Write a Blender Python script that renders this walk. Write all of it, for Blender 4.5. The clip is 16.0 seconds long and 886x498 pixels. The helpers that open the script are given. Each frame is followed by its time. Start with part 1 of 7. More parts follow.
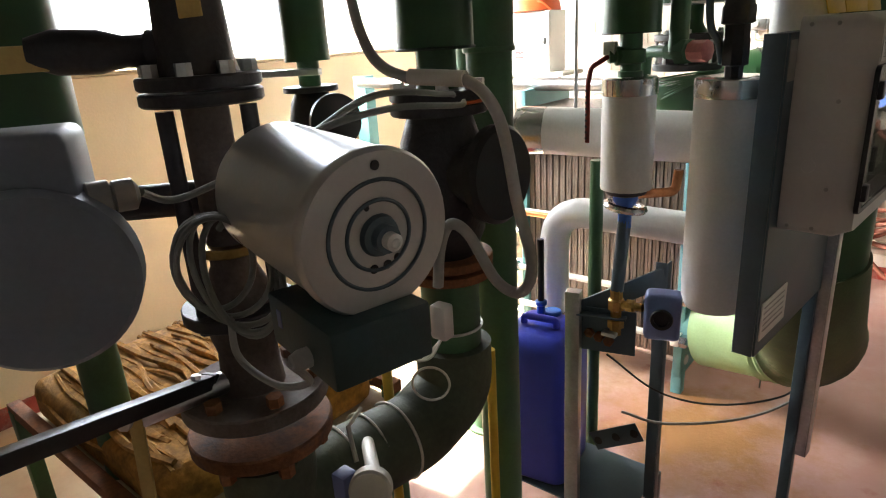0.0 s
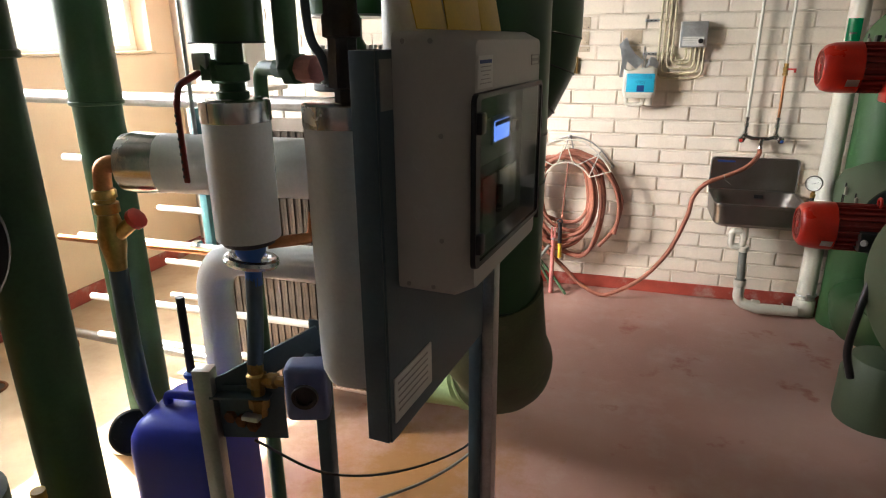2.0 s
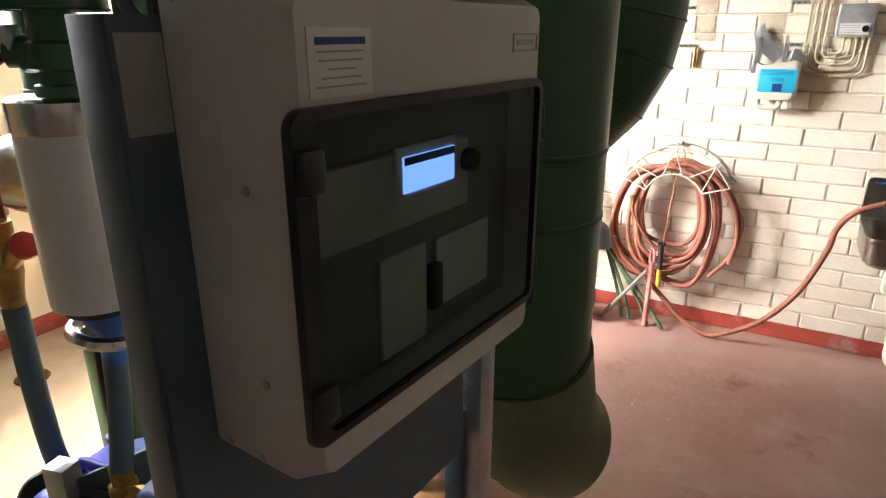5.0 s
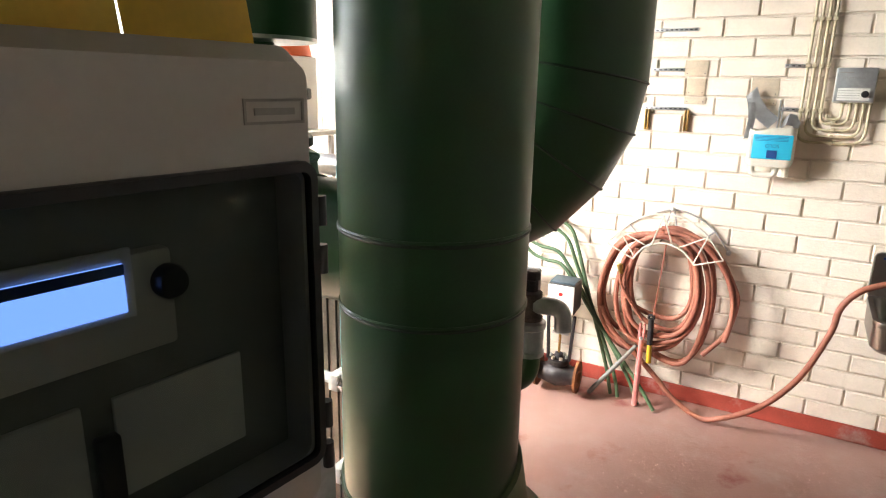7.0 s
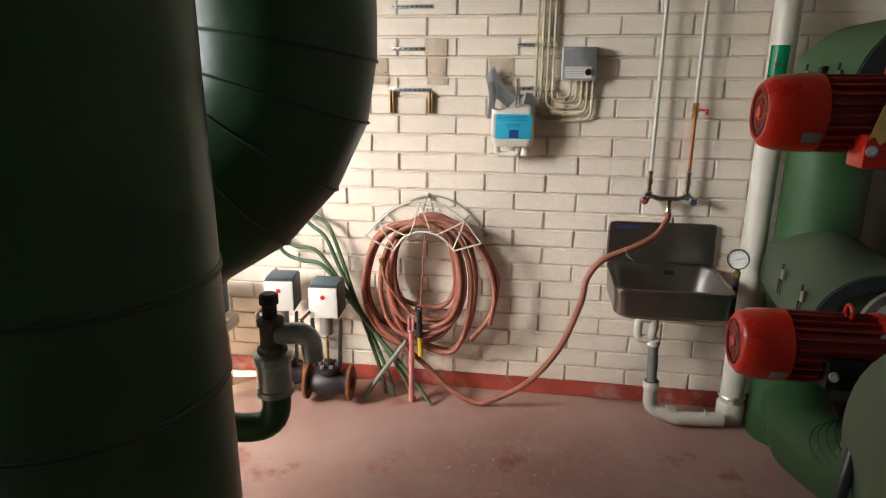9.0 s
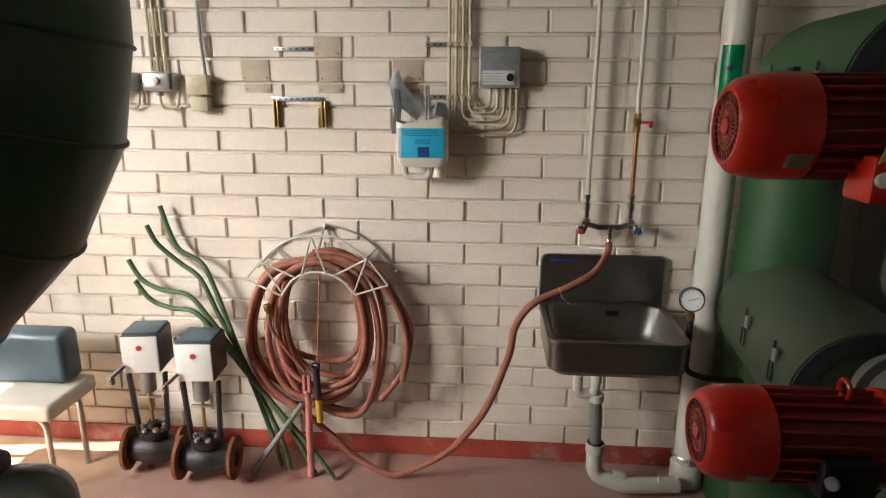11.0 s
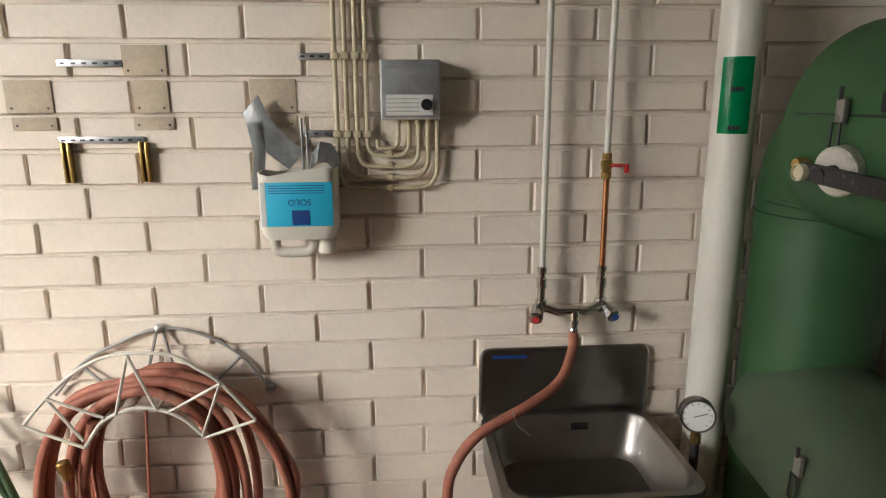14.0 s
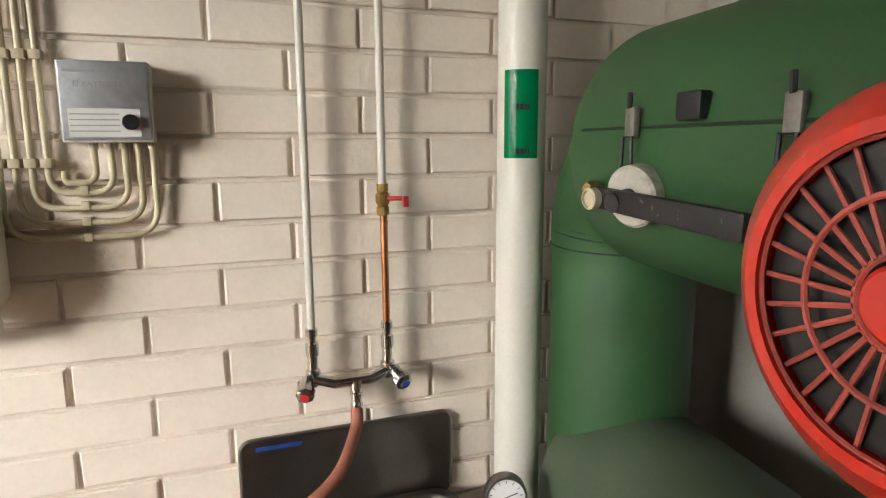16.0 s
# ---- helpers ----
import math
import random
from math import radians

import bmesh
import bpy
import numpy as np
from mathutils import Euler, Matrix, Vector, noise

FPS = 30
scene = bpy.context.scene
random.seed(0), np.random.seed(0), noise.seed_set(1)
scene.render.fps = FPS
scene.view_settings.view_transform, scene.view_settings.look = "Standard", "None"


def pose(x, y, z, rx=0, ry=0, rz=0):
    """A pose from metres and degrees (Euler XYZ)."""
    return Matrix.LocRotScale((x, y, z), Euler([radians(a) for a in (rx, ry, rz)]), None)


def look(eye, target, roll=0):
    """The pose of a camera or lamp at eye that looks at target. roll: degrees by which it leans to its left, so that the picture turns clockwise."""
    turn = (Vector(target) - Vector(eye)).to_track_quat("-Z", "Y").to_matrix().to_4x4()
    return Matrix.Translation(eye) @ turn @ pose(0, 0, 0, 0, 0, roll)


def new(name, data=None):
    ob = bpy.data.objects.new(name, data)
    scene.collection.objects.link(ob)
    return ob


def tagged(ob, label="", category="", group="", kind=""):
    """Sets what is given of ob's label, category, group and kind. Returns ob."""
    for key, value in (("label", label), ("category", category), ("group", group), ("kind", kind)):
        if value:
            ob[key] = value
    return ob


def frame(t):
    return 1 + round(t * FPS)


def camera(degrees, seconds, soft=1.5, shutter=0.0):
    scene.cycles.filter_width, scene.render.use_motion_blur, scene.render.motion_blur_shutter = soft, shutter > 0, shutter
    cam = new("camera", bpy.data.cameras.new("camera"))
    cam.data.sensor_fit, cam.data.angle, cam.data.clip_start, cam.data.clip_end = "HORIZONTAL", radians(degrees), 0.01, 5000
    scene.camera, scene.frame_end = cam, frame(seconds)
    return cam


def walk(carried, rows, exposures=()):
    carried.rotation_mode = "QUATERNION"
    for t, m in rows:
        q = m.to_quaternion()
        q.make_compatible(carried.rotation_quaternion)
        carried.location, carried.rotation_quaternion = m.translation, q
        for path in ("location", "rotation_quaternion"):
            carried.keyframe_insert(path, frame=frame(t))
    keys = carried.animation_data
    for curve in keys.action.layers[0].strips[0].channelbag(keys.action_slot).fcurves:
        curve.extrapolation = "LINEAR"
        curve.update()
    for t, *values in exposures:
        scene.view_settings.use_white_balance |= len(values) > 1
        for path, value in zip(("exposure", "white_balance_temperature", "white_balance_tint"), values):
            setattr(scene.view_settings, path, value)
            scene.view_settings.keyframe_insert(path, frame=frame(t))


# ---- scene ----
cam = camera(71.0, 16.0, 1.1)
PATH = [
    (0, (0.537, 0.207, 1.653), (-0.676, 1.658, 1.002), -3.6),
    (0.5, (0.581, 0.261, 1.645), (-0.455, 1.839, 0.983), -3.3),
    (1, (0.604, 0.351, 1.634), (-0.212, 2.05, 0.965), -2.1),
    (1.5, (0.617, 0.509, 1.63), (0.026, 2.3, 0.962), -0.4),
    (2, (0.643, 0.649, 1.632), (0.085, 2.461, 0.996), -0.5),
    (2.5, (0.7210, 0.7737, 1.6358), (0.0069, 2.5412, 1.0309), 1.08),
    (3, (0.7900, 0.8881, 1.6370), (-0.0229, 2.6164, 1.0434), 1.72),
    (5.5, (0.696, 1.293, 1.607), (-0.266, 2.915, 0.941), -1.0),
    (6, (0.7380, 1.3966, 1.6134), (-0.3305, 2.9765, 1.0116), -0.91),
    (6.5, (0.7864, 1.4638, 1.6190), (-0.2859, 3.0670, 1.0896), -0.02),
    (7, (0.795, 1.505, 1.617), (-0.176, 3.179, 1.113), 1.0),
    (7.5, (0.7830, 1.5855, 1.6155), (-0.0706, 3.3272, 1.1278), 1.17),
    (8, (0.7540, 1.6828, 1.6137), (0.0505, 3.4992, 1.1600), 0.81),
    (8.5, (0.7512, 1.7348, 1.6094), (0.2473, 3.6197, 1.1699), 0.58),
    (9, (0.7746, 1.8259, 1.6102), (0.4800, 3.7275, 1.0660), 0.31),
    (9.5, (0.8758, 1.9523, 1.6222), (0.6363, 3.8657, 1.0922), 0.67),
    (12, (0.902, 2.677, 1.566), (0.809, 4.619, 1.097), -0.0),
    (12.5, (0.926, 2.836, 1.597), (0.812, 4.794, 1.203), 0.5),
    (13, (0.901, 2.966, 1.603), (0.875, 4.921, 1.179), 0.4),
    (13.5, (0.876, 3.073, 1.588), (0.931, 5.034, 1.2), -0.5),
    (14, (0.881, 3.152, 1.621), (1.034, 5.093, 1.164), -0.2),
    (14.5, (0.968, 3.248, 1.583), (1.12, 5.176, 1.073), -0.6),
    (15, (1.055, 3.333, 1.559), (1.172, 5.286, 1.146), 0.3),
    (15.5, (1.049, 3.399, 1.583), (1.366, 5.333, 1.182), 0.8),
    (16, (1.102, 3.453, 1.577), (1.779, 5.304, 1.242), -0.3),
]
walk(cam, [(t, look(eye, target, roll)) for t, eye, target, roll in PATH], [(0.0, 2.85), (2.0, 2.2), (3.2, 2.35), (5.5, 2.85), (6.5, 3.0), (7.0, 2.68), (8.0, 2.22), (9.0, 1.72), (9.5, 1.67), (12.0, 1.22), (13.0, 1.27), (13.5, 1.37), (14.5, 1.53), (15.0, 1.68), (16.0, 2.18)])

# ---- world, sun, window light ----
SUN_EL, SUN_AZ = 53.0, 262.0   # degrees; azimuth clockwise from +y
world = bpy.data.worlds.new("world")
scene.world = world
world.use_nodes = True
wn, wl = world.node_tree.nodes, world.node_tree.links
sky = wn.new("ShaderNodeTexSky")
sky.sky_type, sky.sun_disc = "NISHITA", False
sky.sun_elevation, sky.sun_rotation = radians(SUN_EL), radians(SUN_AZ)
wl.new(sky.outputs[0], wn["Background"].inputs[0])
wn["Background"].inputs[1].default_value = 0.15


def lamp(name, kind, m, energy, colour, **more):
    data = bpy.data.lights.new(name, kind)
    data.energy, data.color = energy, colour
    if kind == "SUN":
        data.angle = radians(0.5)
    else:
        data.shape, data.size, data.size_y = "RECTANGLE", more["size"], more["size_y"]
    ob = new(name, data)
    ob.matrix_world = m
    return ob


sun_way = Vector((math.sin(radians(SUN_AZ)) * math.cos(radians(SUN_EL)), math.cos(radians(SUN_AZ)) * math.cos(radians(SUN_EL)), math.sin(radians(SUN_EL))))
lamp("sun", "SUN", look(sun_way * 20, (0, 0, 0)), 5.0, (1.0, 0.94, 0.86))


# ---- materials ----
def nodes_of(name):
    m = bpy.data.materials.new(name)
    m.use_nodes = True
    return m, m.node_tree.nodes, m.node_tree.links, m.node_tree.nodes["Principled BSDF"]


def mat(name, colour, rough=0.5, metal=0.0, vary=0.12, scale=9.0, grain=0.25, fine=140.0, bump=0.15, dirt=None, dirt_amount=0.0, dirt_scale=3.0, coat=0.0, island=0.0):
    """Paint, metal, plastic: a base colour that varies at two scales, fine relief, patches of dirt or wear."""
    m, n, l, b = nodes_of(name)
    co = n.new("ShaderNodeTexCoord")
    big, small = n.new("ShaderNodeTexNoise"), n.new("ShaderNodeTexNoise")
    big.inputs["Scale"].default_value, big.inputs["Detail"].default_value = scale, 6
    small.inputs["Scale"].default_value, small.inputs["Detail"].default_value = fine, 3
    for t in (big, small):
        l.new(co.outputs["Object"], t.inputs["Vector"])
    r1 = n.new("ShaderNodeMapRange")
    r1.inputs[1].default_value, r1.inputs[2].default_value = 0.3, 0.7
    r1.inputs[3].default_value, r1.inputs[4].default_value = 1 - vary, 1 + vary
    l.new(big.outputs[0], r1.inputs[0])
    r2 = n.new("ShaderNodeMapRange")
    r2.inputs[1].default_value, r2.inputs[2].default_value = 0.3, 0.7
    r2.inputs[3].default_value, r2.inputs[4].default_value = 1 - vary * grain * 2, 1 + vary * grain * 2
    l.new(small.outputs[0], r2.inputs[0])
    mul = n.new("ShaderNodeMath")
    mul.operation = "MULTIPLY"
    l.new(r1.outputs[0], mul.inputs[0])
    l.new(r2.outputs[0], mul.inputs[1])
    val = mul.outputs[0]
    if island:
        inf = n.new("ShaderNodeObjectInfo")
        r3 = n.new("ShaderNodeMapRange")
        r3.inputs[3].default_value, r3.inputs[4].default_value = 1 - island, 1 + island
        l.new(inf.outputs["Random"], r3.inputs[0])
        m3 = n.new("ShaderNodeMath")
        m3.operation = "MULTIPLY"
        l.new(val, m3.inputs[0])
        l.new(r3.outputs[0], m3.inputs[1])
        val = m3.outputs[0]
    tint = n.new("ShaderNodeVectorMath")
    tint.operation = "SCALE"
    tint.inputs[0].default_value = colour
    l.new(val, tint.inputs["Scale"])
    out = tint.outputs[0]
    if dirt:
        dn = n.new("ShaderNodeTexNoise")
        dn.inputs["Scale"].default_value, dn.inputs["Detail"].default_value, dn.inputs["Roughness"].default_value = dirt_scale, 9, 0.68
        l.new(co.outputs["Object"], dn.inputs["Vector"])
        dr = n.new("ShaderNodeMapRange")
        dr.inputs[1].default_value, dr.inputs[2].default_value = 0.62 - dirt_amount * 0.3, 0.78 - dirt_amount * 0.25
        l.new(dn.outputs[0], dr.inputs[0])
        mx = n.new("ShaderNodeMix")
        mx.data_type = "RGBA"
        mx.inputs[7].default_value = (*dirt, 1)
        l.new(dr.outputs[0], mx.inputs[0])
        l.new(out, mx.inputs[6])
        out = mx.outputs[2]
    l.new(out, b.inputs["Base Color"])
    rr = n.new("ShaderNodeMapRange")
    rr.inputs[3].default_value, rr.inputs[4].default_value = max(0.03, rough - 0.1), min(1, rough + 0.1)
    l.new(big.outputs[0], rr.inputs[0])
    l.new(rr.outputs[0], b.inputs["Roughness"])
    b.inputs["Metallic"].default_value = metal
    b.inputs["Coat Weight"].default_value = coat
    if bump:
        bp = n.new("ShaderNodeBump")
        bp.inputs["Strength"].default_value, bp.inputs["Distance"].default_value = bump, 0.002
        l.new(small.outputs[0], bp.inputs["Height"])
        l.new(bp.outputs[0], b.inputs["Normal"])
    return m


def glow(name, colour, strength):
    m, n, l, b = nodes_of(name)
    b.inputs["Base Color"].default_value = (0.02, 0.02, 0.03, 1)
    b.inputs["Emission Color"].default_value = (*colour, 1)
    b.inputs["Emission Strength"].default_value = strength
    return m


def glass(name, colour, rough=0.02):
    m, n, l, b = nodes_of(name)
    b.inputs["Base Color"].default_value = (*colour, 1)
    b.inputs["Roughness"].default_value = rough
    b.inputs["Transmission Weight"].default_value = 1.0
    b.inputs["IOR"].default_value = 1.1
    return m


def floor_mat():
    """Red floor paint, worn through to grey concrete in patches, with dust and scuffs."""
    m, n, l, b = nodes_of("red_floor_paint")
    co = n.new("ShaderNodeTexCoord")

    def noise_at(scale, detail, rough, lo, hi):
        t = n.new("ShaderNodeTexNoise")
        t.inputs["Scale"].default_value, t.inputs["Detail"].default_value, t.inputs["Roughness"].default_value = scale, detail, rough
        l.new(co.outputs["Object"], t.inputs["Vector"])
        r = n.new("ShaderNodeMapRange")
        r.inputs[1].default_value, r.inputs[2].default_value = lo, hi
        l.new(t.outputs[0], r.inputs[0])
        return r.outputs[0]

    def mix(fac, a, c):
        x = n.new("ShaderNodeMix")
        x.data_type = "RGBA"
        l.new(fac, x.inputs[0])
        for s, v in ((6, a), (7, c)):
            if isinstance(v, tuple):
                x.inputs[s].default_value = (*v, 1)
            else:
                l.new(v, x.inputs[s])
        return x.outputs[2]

    base = mix(noise_at(0.9, 4, 0.5, 0.35, 0.65), (0.36, 0.19, 0.155), (0.42, 0.265, 0.225))
    worn = mix(noise_at(2.6, 10, 0.7, 0.50, 0.75), base, (0.44, 0.31, 0.26))
    red = mix(noise_at(3.4, 8, 0.6, 0.60, 0.70), worn, (0.26, 0.075, 0.06))
    dust = mix(noise_at(45, 6, 0.7, 0.62, 0.80), red, (0.44, 0.34, 0.30))
    # bare, tan concrete by the window, paint gone; lightened for more sun bounce
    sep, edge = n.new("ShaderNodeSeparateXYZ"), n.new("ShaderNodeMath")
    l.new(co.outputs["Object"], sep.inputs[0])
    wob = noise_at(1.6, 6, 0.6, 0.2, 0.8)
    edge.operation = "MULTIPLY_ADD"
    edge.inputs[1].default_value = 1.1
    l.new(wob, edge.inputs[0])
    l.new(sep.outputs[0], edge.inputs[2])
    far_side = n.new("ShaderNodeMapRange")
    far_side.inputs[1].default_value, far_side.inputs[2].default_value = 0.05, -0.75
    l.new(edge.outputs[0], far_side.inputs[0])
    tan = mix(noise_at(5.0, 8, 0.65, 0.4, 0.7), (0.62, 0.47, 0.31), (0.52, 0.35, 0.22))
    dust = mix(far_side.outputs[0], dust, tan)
    # rust stain round the heat exchanger's foot
    away, ring = n.new("ShaderNodeVectorMath"), n.new("ShaderNodeMath")
    away.operation, ring.operation = "DISTANCE", "MULTIPLY_ADD"
    away.inputs[1].default_value = (-0.10, 2.58, 0.0)
    l.new(co.outputs["Object"], away.inputs[0])
    l.new(noise_at(4.5, 8, 0.7, 0.3, 0.7), ring.inputs[0])
    ring.inputs[1].default_value = 0.55
    l.new(away.outputs["Value"], ring.inputs[2])
    near_foot = n.new("ShaderNodeMapRange")
    near_foot.inputs[1].default_value, near_foot.inputs[2].default_value = 0.80, 0.42
    l.new(ring.outputs[0], near_foot.inputs[0])
    dust = mix(near_foot.outputs[0], dust, (0.30, 0.145, 0.05))
    l.new(dust, b.inputs["Base Color"])
    l.new(noise_at(3.0, 8, 0.7, -0.6, 1.1), b.inputs["Roughness"])
    bp = n.new("ShaderNodeBump")
    bp.inputs["Strength"].default_value, bp.inputs["Distance"].default_value = 0.25, 0.004
    l.new(noise_at(60, 6, 0.6, 0, 1), bp.inputs["Height"])
    l.new(bp.outputs[0], b.inputs["Normal"])
    return m


